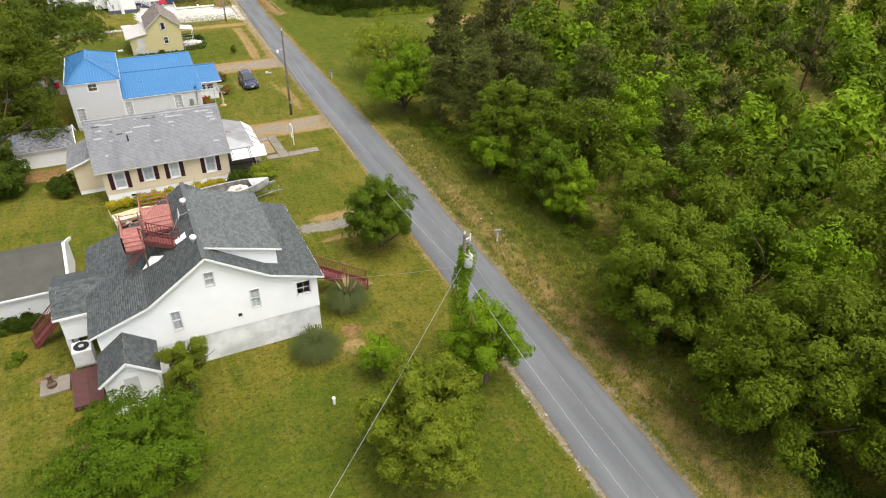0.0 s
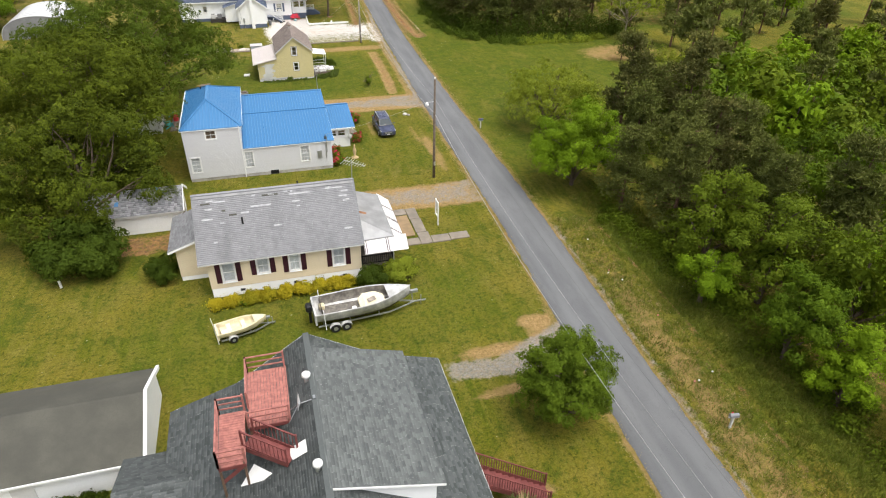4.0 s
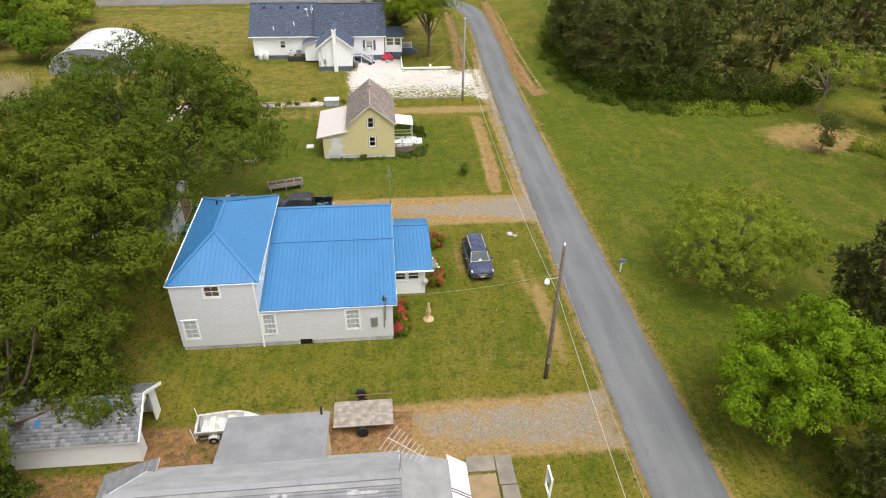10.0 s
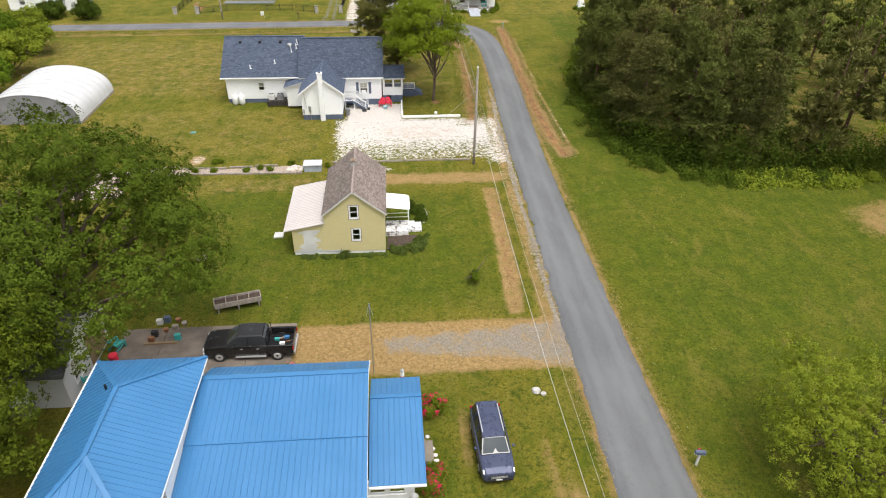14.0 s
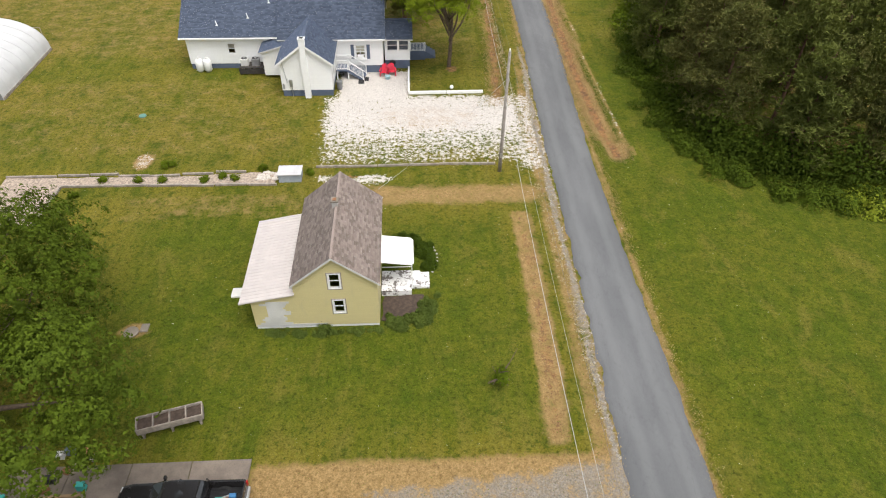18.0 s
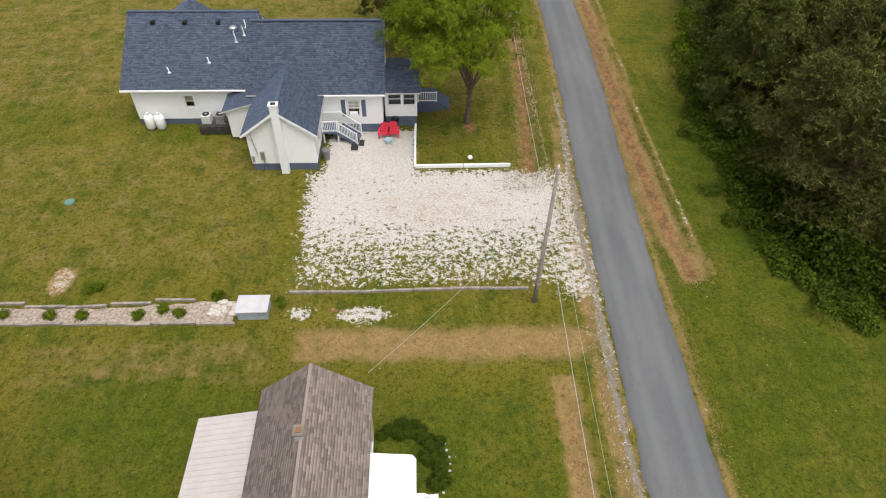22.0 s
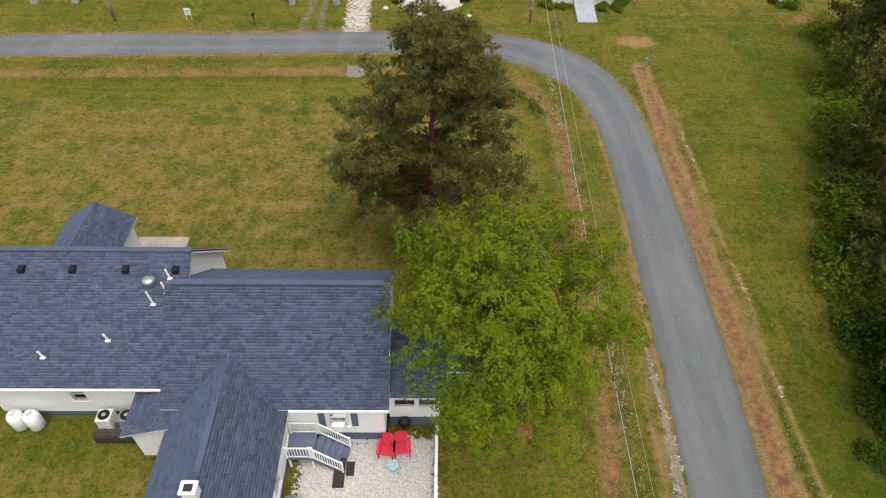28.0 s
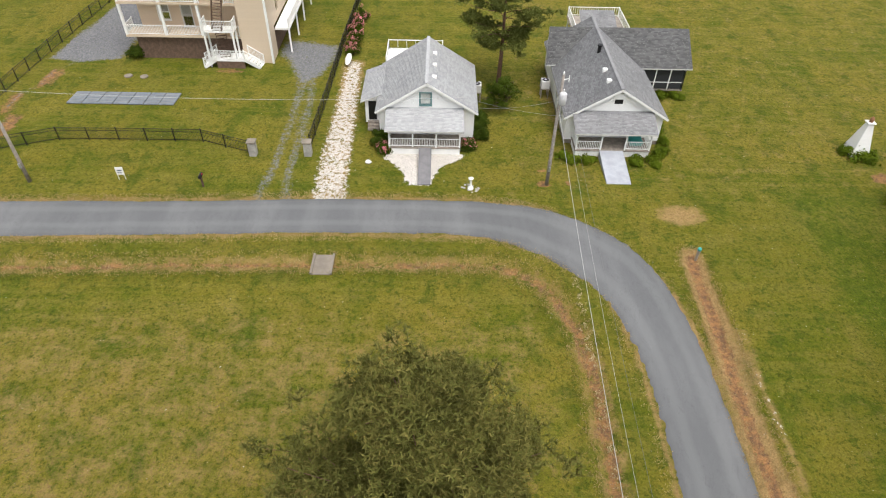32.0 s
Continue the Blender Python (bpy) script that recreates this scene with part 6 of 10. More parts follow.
    ribbed(h, [(e0, 81.38, zf(81.4)), (e1, 81.38, zf(81.4)), (e1, 88.0, zf(88)), (e0, 88.0, zf(88))], BLUEROOF, 0.3)
    ribbed(h, [(e0, 87.9, zf(88) + 0.035), (e1, 87.9, zf(88) + 0.035), (e1, 91.9, zf(91.9) + 0.035), (e0, 91.9, zf(91.9) + 0.035)], BLUEROOF, 0.3)
    ribbed(h, [(e1, 93.9, 3.75), (e0, 93.9, 3.75), (e0, 91.9, 4.88), (e1, 91.9, 4.88)], BLUEROOF, 0.3)
    strip(h, (e0, 91.9, 4.9), (e1, 91.9, 4.9), 0.3, 0.05, BLUEROOF, "ridge_cap")
    strip(h, (e0, 87.95, zf(88) + 0.03), (e1, 87.95, zf(88) + 0.03), 0.12, 0.05, BLUEROOF, "seam")
    part("gutter", Shape().beam((e0, 81.37, 3.06), (e1, 81.37, 3.06), 0.04, 0.05), WHITE, h)
    strip(h, (e1, 81.38, 3.06), (e1, 91.9, 4.76), 0.03, 0.1, WHITE, "fascia")
    strip(h, (e1, 93.9, 3.66), (e1, 91.9, 4.78), 0.05, 0.16, WHITE, "fascia")
    mast = part("service_mast", Shape().tube((6.3, 81.34, 1.9), (6.3, 81.34, 3.9), 0.035).box(5.3, 5.75, y0 - 0.1, y0 + 0.02, 1.3, 2.1).tube((6.2, 81.4, 1.2), (6.2, 81.4, 2.9), 0.03), STEEL, h, "grey meter box and service mast")
    part("roof_boot", Shape().box(6.15, 6.4, 81.7, 82.1, zf(82) - 0.05, zf(82) + 0.12), BLACK, h)
    # porch
    wall(h, "x", 86.6, [(xr, 2.3), (9.4, 2.3)], -0.2, [(7.1, 7.9, 1.3, 1.95), (8.1, 8.9, 1.3, 1.95)], 0.12, SID_WHITE, name="porch_wall")
    for u in (7.1, 8.1):
        window(h, "x", 86.6, u, u + 0.8, 1.3, 1.95, bars=(1, 1), trim=0.05, blind=BLIND_DARK)
    wall(h, "y", 9.4, [(86.72, 2.3), (91.5, 3.0), (93.3, 2.4)], -0.2, [(89.5, 90.4, 0.3, 2.2)], 0.12, SID_WHITE, -1, "porch_wall")
    part("porch_door", Shape().box(9.3, 9.34, 89.5, 90.4, 0.3, 2.2), WHITE, h)
    ribbed(h, [(7.1, 86.3, 2.35), (10.0, 86.3, 2.35), (10.0, 91.6, 3.1), (7.1, 91.6, 3.1)], BLUEROOF, 0.3)
    ribbed(h, [(10.0, 93.7, 2.45), (7.1, 93.7, 2.45), (7.1, 91.6, 3.1), (10.0, 91.6, 3.1)], BLUEROOF, 0.3)
    strip(h, (7.1, 91.6, 3.13), (10.0, 91.6, 3.13), 0.25, 0.05, BLUEROOF, "ridge_cap")
    gutter(h, (7.1, 86.24, 2.28), (10.0, 86.24, 2.28))
    part("porch_steps", Shape().box(9.4, 10.2, 89.2, 90.8, -0.1, 0.35).box(10.2, 10.6, 89.2, 90.8, -0.1, 0.17), CONCRETE, h)
    ds = part("satellite_dish", Shape().loft([[(9.35 + 0.25 * r * math.cos(t), 86.35 - 0.1 * (1 - r), 1.25 + 0.32 * r * math.sin(t)) for t in np.arange(12) * math.pi / 6] for r in (0.05, 0.6, 1.0)]), POLY, h, "grey satellite dish")
    # rear wooden steps
    part("rear_rail", Shape().box(-1.0, 3.0, 94.6, 94.68, 0.9, 1.0).box(-1.0, -0.9, 94.6, 94.7, -0.1, 1.0).box(2.9, 3.0, 94.6, 94.7, -0.1, 1.0).box(1.0, 1.1, 94.6, 94.7, -0.1, 1.0), WHITE, h, "white rail behind the house")
    part("vent_pipe", Shape().tube((-5.6, 89.6, 6.4), (-5.6, 89.6, 7.0), 0.06), BLACK, h)


house_blue()


def grey_outbuilding():
    s = thing("outbuilding", "grey sided outbuilding with white windows and a bare plywood gable panel", "outbuilding")
    x0, x1, y0, y1 = -18.0, -11.2, 95.0, 101.2
    ym = (y0 + y1) / 2
    wins = [(96.2, 97.1, 0.9, 2.4)]
    wall(s, "y", x1, [(y0, 2.7), (ym, 4.4), (y1, 2.7)], -0.2, wins, 0.15, SID_GREY, -1)
    window(s, "y", x1, *wins[0], -1, bars=(2, 2), blind=BLIND)
    part("panel", Shape().box(x1, x1 + 0.03, 98.4, 100.9, 0.2, 2.5), PLY, s, "bare plywood panel")
    wall(s, "x", y0, [(x0, 2.7), (x1 - 0.15, 2.7)], -0.2, [(-14.4, -13.5, 0.0, 2.0), (-17, -16.2, 1.0, 2.1)], 0.15, SID_GREY)
    part("door", Shape().box(-14.4, -13.5, y0 + 0.03, y0 + 0.08, 0, 2.0), WHITE, s, "white door with a lattice pane")
    window(s, "x", y0, -17, -16.2, 1.0, 2.1, blind=BLIND_DARK)
    wall(s, "x", y1, [(x0, 2.7), (x1 - 0.15, 2.7)], -0.2, (), 0.15, SID_GREY, -1)
    shingled(s, [(x0 - 0.2, y0 - 0.3, 2.6), (x1 + 0.3, y0 - 0.3, 2.6), (x1 + 0.3, ym, 4.5), (x0 - 0.2, ym, 4.5)], SH_WORN, 45)
    shingled(s, [(x1 + 0.3, y1 + 0.3, 2.6), (x0 - 0.2, y1 + 0.3, 2.6), (x0 - 0.2, ym, 4.5), (x1 + 0.3, ym, 4.5)], SH_WORN, 46)
    part("step", Shape().box(-14.6, -13.3, 94.3, 95, -0.1, 0.2), CONCRETE, s)


grey_outbuilding()


# ---- yellow cottage ----
def house_yellow():
    h = thing("cottage", "small pale yellow cottage with a brown shingle gable roof", "house")
    x0, xm, x1, y0, y1 = 0.42, 3.05, 8.0, 110.95, 118.8
    ap = (x0 + 0, 0)
    xa = (xm + x1) / 2
    wins = [(5.22, 5.84, 3.4, 4.5), (5.32, 5.94, 1.3, 2.35)]
    wall(h, "x", y0, [(x0, 2.4), (xm, 2.95), (xm + 0.001, 3.8), (xa, 5.75), (x1, 3.8)], 0.22, wins, 0.15, SID_YELLOW, label="yellow shingle-sided gable wall")
    wall(h, "x", y1, [(xm, 3.8), (xa, 5.75), (x1, 3.8)], 0.22, (), 0.15, SID_YELLOW, -1)
    wall(h, "y", x1, [(y0 + 0.15, 3.8), (y1 - 0.15, 3.8)], 0.22, [(114.2, 115.1, 0.45, 2.45), (116.9, 117.7, 1.2, 2.4)], 0.15, SID_YELLOW, -1)
    wall(h, "y", xm, [(y0 + 0.15, 3.8), (y1 - 0.15, 3.8)], 2.4, (), 0.15, SID_YELLOW, 1)
    wall(h, "y", x0, [(y0 + 0.15, 2.4), (118.2, 2.4)], 0.22, [(114, 114.9, 0.9, 1.7)], 0.15, SID_YELLOW, 1)
    wall(h, "x", 118.35, [(x0, 2.4), (xm, 2.95)], 0.22, (), 0.15, SID_YELLOW, -1)
    window(h, "y", x0, 114, 114.9, 0.9, 1.7, 1, blind=BLIND_DARK)
    window(h, "y", x1, 116.9, 117.7, 1.2, 2.4, -1, blind=BLIND)
    part("door", Shape().box(x1 - 0.1, x1 - 0.05, 114.2, 115.1, 0.45, 2.45), WHITE, h)
    for w in wins:
        window(h, "x", y0, *w, bars=(1, 1), trim=0.075, sill=False)
        u0, u1, v0, v1 = w[0] - 0.076, w[1] + 0.076, w[2] - 0.076, w[3] + 0.076
        for q in ((u0 - 0.06, u0, v0 - 0.06, v1 + 0.06), (u1, u1 + 0.06, v0 - 0.06, v1 + 0.06), (u0, u1, v1, v1 + 0.06), (u0, u1, v0 - 0.06, v0)):
            part("casing", Shape().box(q[0], q[1], y0 - 0.025, y0 - 0.002, q[2], q[3]), GREYWOOD, h, "weathered bare casing")
    base = Shape().box(x0 + 0.04, x1 - 0.04, y0 + 0.06, y0 + 0.25, -0.3, 0.22).box(x1 - 0.25, x1 - 0.04, y0 + 0.25, y1 - 0.1, -0.3, 0.22).box(x0 + 0.04, x0 + 0.25, y0 + 0.25, 118.2, -0.3, 0.22)
    part("foundation", base, STUCCO, h)
    # bare primer blocks where siding is gone
    rnd = random.Random(8)
    for r in range(13):
        z = 0.22 + r * 0.165
        a = 1.2 + rnd.choice((-0.3, -0.15, 0, 0.1)) - (0.55 if r < 2 else 0)
        b = 2.4 + rnd.choice((-0.15, 0, 0.1, 0.28)) + (2.3 if r == 0 else 0.3 if r == 1 else 0)
        part("primer_patch", Shape().box(a, b, y0 - 0.008, y0 + 0.002, z, min(z + 0.165, 2.42)), WHITE_WORN, h)
    # roof
    a, b = 110.68, 119.1
    sl = (6.0 - 3.85) / (xa - 2.85)
    xe, xw = 8.18, 2.95
    shingled(h, [(xw, a, 3.85), (xw, b, 3.85), (xa, b, 5.98), (xa, a, 5.98)][::1], SH_BROWN, 51, tab=0.33, course=0.15, lift=0.006)
    shingled(h, [(xe, b, 3.85), (xe, a, 3.85), (xa, a, 5.98), (xa, b, 5.98)], SH_BROWN, 52, tab=0.33, course=0.15, lift=0.006)
    for k in range(28):
        y = a + k * (b - a) / 28
        part("ridge_shingle", Shape().beam((xa, y, 5.975), (xa, y + (b - a) / 28 - 0.004, 5.98), 0.14, 0.02), SH_BROWN, h)
    for x in (xw, xe):
        strip(h, (x, a + 0.02, 3.77), (xa, a + 0.02, 5.9), 0.03, 0.12, WHITE_WORN, "fascia")
        strip(h, (x, b - 0.02, 3.77), (xa, b - 0.02, 5.9), 0.03, 0.12, WHITE_WORN, "fascia")
    ch = part("chimney", Shape().box(5.27, 5.63, 115.4, 115.8, 5.5, 6.28), STONE, h, "small block chimney")
    part("cap", Shape().box(5.22, 5.68, 115.35, 115.85, 6.28, 6.36), CONCRETE, ch)
    part("flue", Shape().box(5.34, 5.56, 115.48, 115.72, 6.36, 6.4), RUST, ch)
    # ribbed lean-to roof
    ribbed(h, [(-0.22, 118.5, 2.44), (-0.22, 110.75, 2.44), (3.1, 110.75, 3.1), (3.1, 118.5, 3.1)], WHITEROOF, 0.28, 0.07, 0.025)
    # porch
    aw = part("awning", Shape().prism([(8.05, 113.75, 2.7), (10.0, 113.75, 2.42), (10.18, 113.95, 2.38), (10.18, 116.15, 2.38), (10.0, 116.35, 2.42), (8.05, 116.35, 2.7)], (0, 0, 0.06)), WHITE, h, "white metal door awning")
    for y in (113.85, 116.2):
        part("post", Shape().tube((10.05, y, 0.3), (10.05, y, 2.4), 0.03), WHITE, aw)
    st = part("stoop", Shape().box(8.05, 10.0, 113.5, 115.4, -0.1, 0.42), PEELED, h, "peeling white-painted stoop")
    for k in range(2):
        part("step", Shape().box(10.0 + 0.6 * k, 10.6 + 0.6 * k, 114.1, 115.5, -0.1, 0.28 - 0.14 * k), PEELED, st)
    for z in (0.8, 1.2):
        part("rail", Shape().beam((10.05, 115.35, z), (8.05, 115.35, z), 0.04), WHITE, st)


house_yellow()


# ---- white house with the slate-blue roof ----
def house_navy():
    h = thing("house", "white sided house with a slate-blue shingle roof and blue-grey base", "house")
    # west block
    x0, x1, y0, y1 = -11.9, -2.4, 146.7, 155.7
    ym, rz = 152.0, 6.97
    wn = [(-7.9, -7.2, 1.6, 2.6), (-4.3, -3.7, 1.5, 2.7)]
    wall(h, "x", y0, [(x0, 3.35), (x1, 3.35)], 0.5, wn, 0.15, SID_WHITE)
    wall(h, "x", y1, [(x0, 3.0), (x1, 3.0)], 0.5, (), 0.15, SID_WHITE, -1)
    for w in wn:
        window(h, "x", y0, *w, blind=BLIND, trim=0.07)
    for x, s in ((x0, 1), (x1, -1)):
        wall(h, "y", x, [(y0 + 0.15, 3.4), (ym, rz - 0.15), (y1 - 0.15, 3.1)], 0.5, (), 0.15, SID_WHITE, s)
    # east block
    e0, e1, f0, f1, fm = -2.4, 7.7, 145.4, 153.6, 149.5
    we = [(5.0, 5.9, 1.55, 2.85)]
    wall(h, "x", f0, [(e0, 3.6), (e1, 3.6)], 0.75, we, 0.15, SID_WHITE)
    window(h, "x", f0, *we[0], blind=BLIND, bars=(2, 2))
    for s in (4.5, 6.08):
        part("shutter", Shape().box(s, s + 0.32, f0 - 0.04, f0, 1.45, 2.95), NAVY, h, "slate-blue shutter")
    ac = part("window_unit", Shape().box(5.15, 5.75, f0 - 0.35, f0 - 0.06, 1.5, 1.95), WHITE, h, "white window air conditioner")
    wall(h, "x", f1, [(e0, 3.45), (e1, 3.45)], 0.75, (), 0.15, SID_WHITE, -1)
    wall(h, "y", e1, [(f0 + 0.15, 3.65), (fm, 7.18), (f1 - 0.15, 3.6)], 0.75, (), 0.15, SID_WHITE, -1)
    wall(h, "y", e0, [(f0 + 0.15, 3.65), (fm, 7.18), (f1 - 0.15, 3.6)], 0.75, (), 0.15, SID_WHITE, 1)
    # gabled wing towards the lot
    g0, g1, k0, gx = -1.85, 2.95, 140.6, 0.55
    wall(h, "x", k0, [(g0, 3.35), (gx, 5.15), (g1, 3.35)], 0.6, (), 0.15, SID_WHITE)
    ws = [(141.9, 142.7, 1.3, 2.7)]
    wall(h, "y", g1, [(k0 + 0.15, 3.35), (f0, 3.35)], 0.6, ws + [(144.2, 145.1, 1.0, 3.0)], 0.15, SID_WHITE, -1)
    window(h, "y", g1, *ws[0], -1, blind=BLIND)
    part("door", Shape().box(g1 - 0.1, g1 - 0.05, 144.2, 145.1, 1.0, 3.0), WHITE, h)
    wall(h, "y", g0, [(k0 + 0.15, 3.35), (f0, 3.35)], 0.6, (), 0.15, SID_WHITE, 1)
    for q in ((x0 + 0.04, x1, y0 + 0.05, y0 + 0.25, 0.5), (x0 + 0.04, x0 + 0.25, y0 + 0.25, y1, 0.5), (g0 + 0.04, g1 - 0.04, k0 + 0.05, k0 + 0.25, 0.6), (g0 + 0.04, g0 + 0.25, k0 + 0.25, f0, 0.6), (g1 - 0.25, g1 - 0.04, k0 + 0.25, f0, 0.6), (g1, e1 - 0.04, f0 + 0.05, f0 + 0.25, 0.75), (e1 - 0.25, e1 - 0.04, f0 + 0.25, f1, 0.75), (x0 + 0.25, e1 - 0.25, f1 - 0.25, f1 - 0.05, 0.5)):
        part("foundation_wall", Shape().box(*q[:4], -0.3, q[4]), NAVY, h, "slate-blue painted foundation")
    # roofs
    a, b = -12.4, -2.1
    shingled(h, [(a, 146.25, 3.4), (b, 146.25, 3.4), (b, ym, rz), (a, ym, rz)], SH_NAVY, 61)
    shingled(h, [(b, 156.1, 2.85), (a, 156.1, 2.85), (a, ym, rz), (b, ym, rz)], SH_NAVY, 62)
    c, d = -2.55, 8.0
    shingled(h, [(c, 145.0, 3.66), (d, 145.0, 3.66), (d, fm, 7.38), (c, fm, 7.38)], SH_NAVY, 63)
    shingled(h, [(d, 153.95, 3.42), (c, 153.95, 3.42), (c, fm, 7.38), (d, fm, 7.38)], SH_NAVY, 64)
    part("ridge_cap", Shape().beam((a, ym, rz + 0.03), (b, ym, rz + 0.03), 0.3, 0.06), SH_NAVY, h)
    part("ridge_vent", Shape().beam((c + 0.3, fm, 7.43), (d - 0.3, fm, 7.43), 0.3, 0.08), SH_NAVY, h)
    shingled(h, [(g0 - 0.3, 140.2, 3.3), (g0 - 0.3, 146.2, 3.3), (gx, 146.9, 5.32), (gx, 140.2, 5.32)], SH_NAVY, 65)
    shingled(h, [(g1 + 0.3, 146.2, 3.3), (g1 + 0.3, 140.2, 3.3), (gx, 140.2, 5.32), (gx, 146.9, 5.32)], SH_NAVY, 66)
    part("ridge_vent", Shape().beam((gx, 141.2, 5.36), (gx, 144.4, 5.36), 0.26, 0.07), SH_NAVY, h)
    for x in (g0 - 0.3, g1 + 0.3):
        strip(h, (x, 140.19, 3.22), (gx, 140.19, 5.24), 0.03, 0.16, WHITE, "fascia")
    for x in (c + 0.02, d - 0.02):
        if x > 0:
            strip(h, (x, 145.0, 3.5), (x, fm, 7.21), 0.04, 0.16, WHITE, "fascia")
        strip(h, (x, 153.95, 3.32), (x, fm, 7.28), 0.04, 0.18, WHITE, "fascia")
    for x in (a + 0.02, b - 0.02):
        strip(h, (x, 146.25, 3.3), (x, ym, rz - 0.1), 0.04, 0.18, WHITE, "fascia")
        strip(h, (x, 156.1, 2.75), (x, ym, rz - 0.1), 0.04, 0.18, WHITE, "fascia")
    gutter(h, (a, 146.2, 3.32), (b, 146.2, 3.32))
    gutter(h, (g1 + 0.4, 144.95, 3.58), (d, 144.95, 3.58))
    # lean-to between the blocks
    ln = part("lean_to", Shape().prism([(-4.1, 144.4, 0.3), (-1.9, 144.4, 0.3), (-1.9, 144.4, 3.2), (-4.1, 144.4, 2.75)], (0, 2.3, 0)), SID_WHITE, h, "white lean-to")
    shingled(ln, [(-4.4, 147.0, 2.75), (-4.4, 144.1, 2.75), (-1.9, 144.1, 3.5), (-1.9, 147.0, 3.5)], SH_NAVY, 67)
    # chimney
    ch = part("chimney", Shape().box(0.3, 0.85, 140.15, 140.6, -0.1, 5.78), SID_WHITE, h, "white rendered chimney")
    part("cap", Shape().box(0.24, 0.91, 140.1, 140.66, 5.78, 5.86), WHITE, ch)
    part("flue", Shape().box(0.4, 0.75, 140.22, 140.52, 5.86, 5.89), DARK, ch)
    mt = part("meter", Shape().box(-1.1, -0.8, k0 - 0.12, k0, 1.0, 1.7).tube((-1.3, k0 - 0.05, 1.4), (-1.6, k0 - 0.05, 3.9), 0.025).box(-1.75, -1.6, k0 - 0.1, k0, 0.8, 1.3).tube((-0.9, k0 - 0.05, 0.0), (-0.9, k0 - 0.05, 1.0), 0.03), STEEL, h, "electric meter and conduit")
    # sunroom
    wall(h, "x", 146.2, [(7.85, 3.15), (10.4, 3.15)], 0.9, [(8.1, 9.15, 1.95, 3.0), (9.3, 10.25, 1.95, 3.0)], 0.1, SID_WHITE, name="sunroom_wall")
    for u, v in ((8.1, 9.15), (9.3, 10.25)):
        window(h, "x", 146.2, u, v, 1.95, 3.0, bars=(1, 1), trim=0.05, sill=False)
    wall(h, "y", 10.4, [(146.3, 3.15), (151, 3.15)], 0.9, [(146.6, 148, 1.95, 3.0), (149.4, 150.3, 1.0, 3.0)], 0.1, SID_WHITE, -1, "sunroom_wall")
    window(h, "y", 10.4, 146.6, 148, 1.95, 3.0, -1, trim=0.05, sill=False)
    part("sunroom_base", Shape().box(7.85, 10.36, 146.24, 151, -0.3, 0.9), NAVY, h)
    shingled(h, [(7.9, 145.9, 3.2), (10.7, 145.9, 3.2), (10.7, 148.6, 4.1), (7.9, 148.6, 4.1)], SH_NAVY, 68)
    shingled(h, [(10.7, 151.3, 3.2), (7.9, 151.3, 3.2), (7.9, 148.6, 4.1), (10.7, 148.6, 4.1)], SH_NAVY, 69)
    lp = part("landing", Shape().box(10.4, 12.0, 148.2, 150.4, -0.1, 0.9), NAVY, h, "slate-blue entrance landing")
    railing(lp, [(10.5, 148.25, 0.9), (12.0, 148.25, 0.9)], 0.9, WHITE, 0.14)
    for k in range(4):
        part("step", Shape().box(12.0 + 0.28 * k, 12.28 + 0.28 * k, 148.5, 150.2, -0.1, 0.72 - 0.18 * k), NAVY, lp)
    # rear gable
    rg = part("rear_wing", Shape().prism([(-10.6, 153, 0.2), (-7.25, 153, 0.2), (-7.25, 153, 4.75), (-8.92, 153, 5.85), (-10.6, 153, 4.75)], (0, 3.3, 0)), SID_WHITE, h)
    shingled(rg, [(-10.85, 152.6, 4.8), (-10.85, 156.6, 4.8), (-8.92, 156.6, 6.05), (-8.92, 152.6, 6.05)], SH_NAVY, 70)
    shingled(rg, [(-7.0, 156.6, 4.8), (-7.0, 152.6, 4.8), (-8.92, 152.6, 6.05), (-8.92, 156.6, 6.05)], SH_NAVY, 71)
    part("patio", Shape().box(-9.4, -6.1, 158.1, 159.8, -0.2, 0.06), PATIO, h, "pale beige concrete patio")
    # roof vents and pipes
    zr = lambda y: 3.4 + (y - 146.25) * (rz - 3.4) / (ym - 146.25)
    for x in (-10.3, -7.8, -5.2, -2.75):
        part("box_vent", Shape().box(x - 0.16, x + 0.16, 150.9, 151.3, zr(151.1) - 0.05, zr(151.1) + 0.22), BLACK, h, "black box vent", bevel=0.03)
    part("turbine_vent", Shape().lathe(-4.0, 150.6, [(0.3, zr(150.5) - 0.1), (0.34, zr(150.5) + 0.25), (0.3, zr(150.5) + 0.35), (0.1, zr(150.5) + 0.4)], 16), STEEL, h, smooth=True)
    for x, y, t in ((-8.7, 147.5, 0.45), (-5.7, 148.2, 0.45), (-3.7, 149.7, 0.9), (-3.1, 150.2, 0.7), (-3.0, 150.8, 0.6)):
        part("vent_pipe", Shape().tube((x, y, zr(y) - 0.05), (x - 0.08, y, zr(y) + t), 0.05).box(x - 0.12, x + 0.12, y - 0.12, y + 0.12, zr(y) - 0.02, zr(y) + 0.03), WHITE, h)


house_navy()


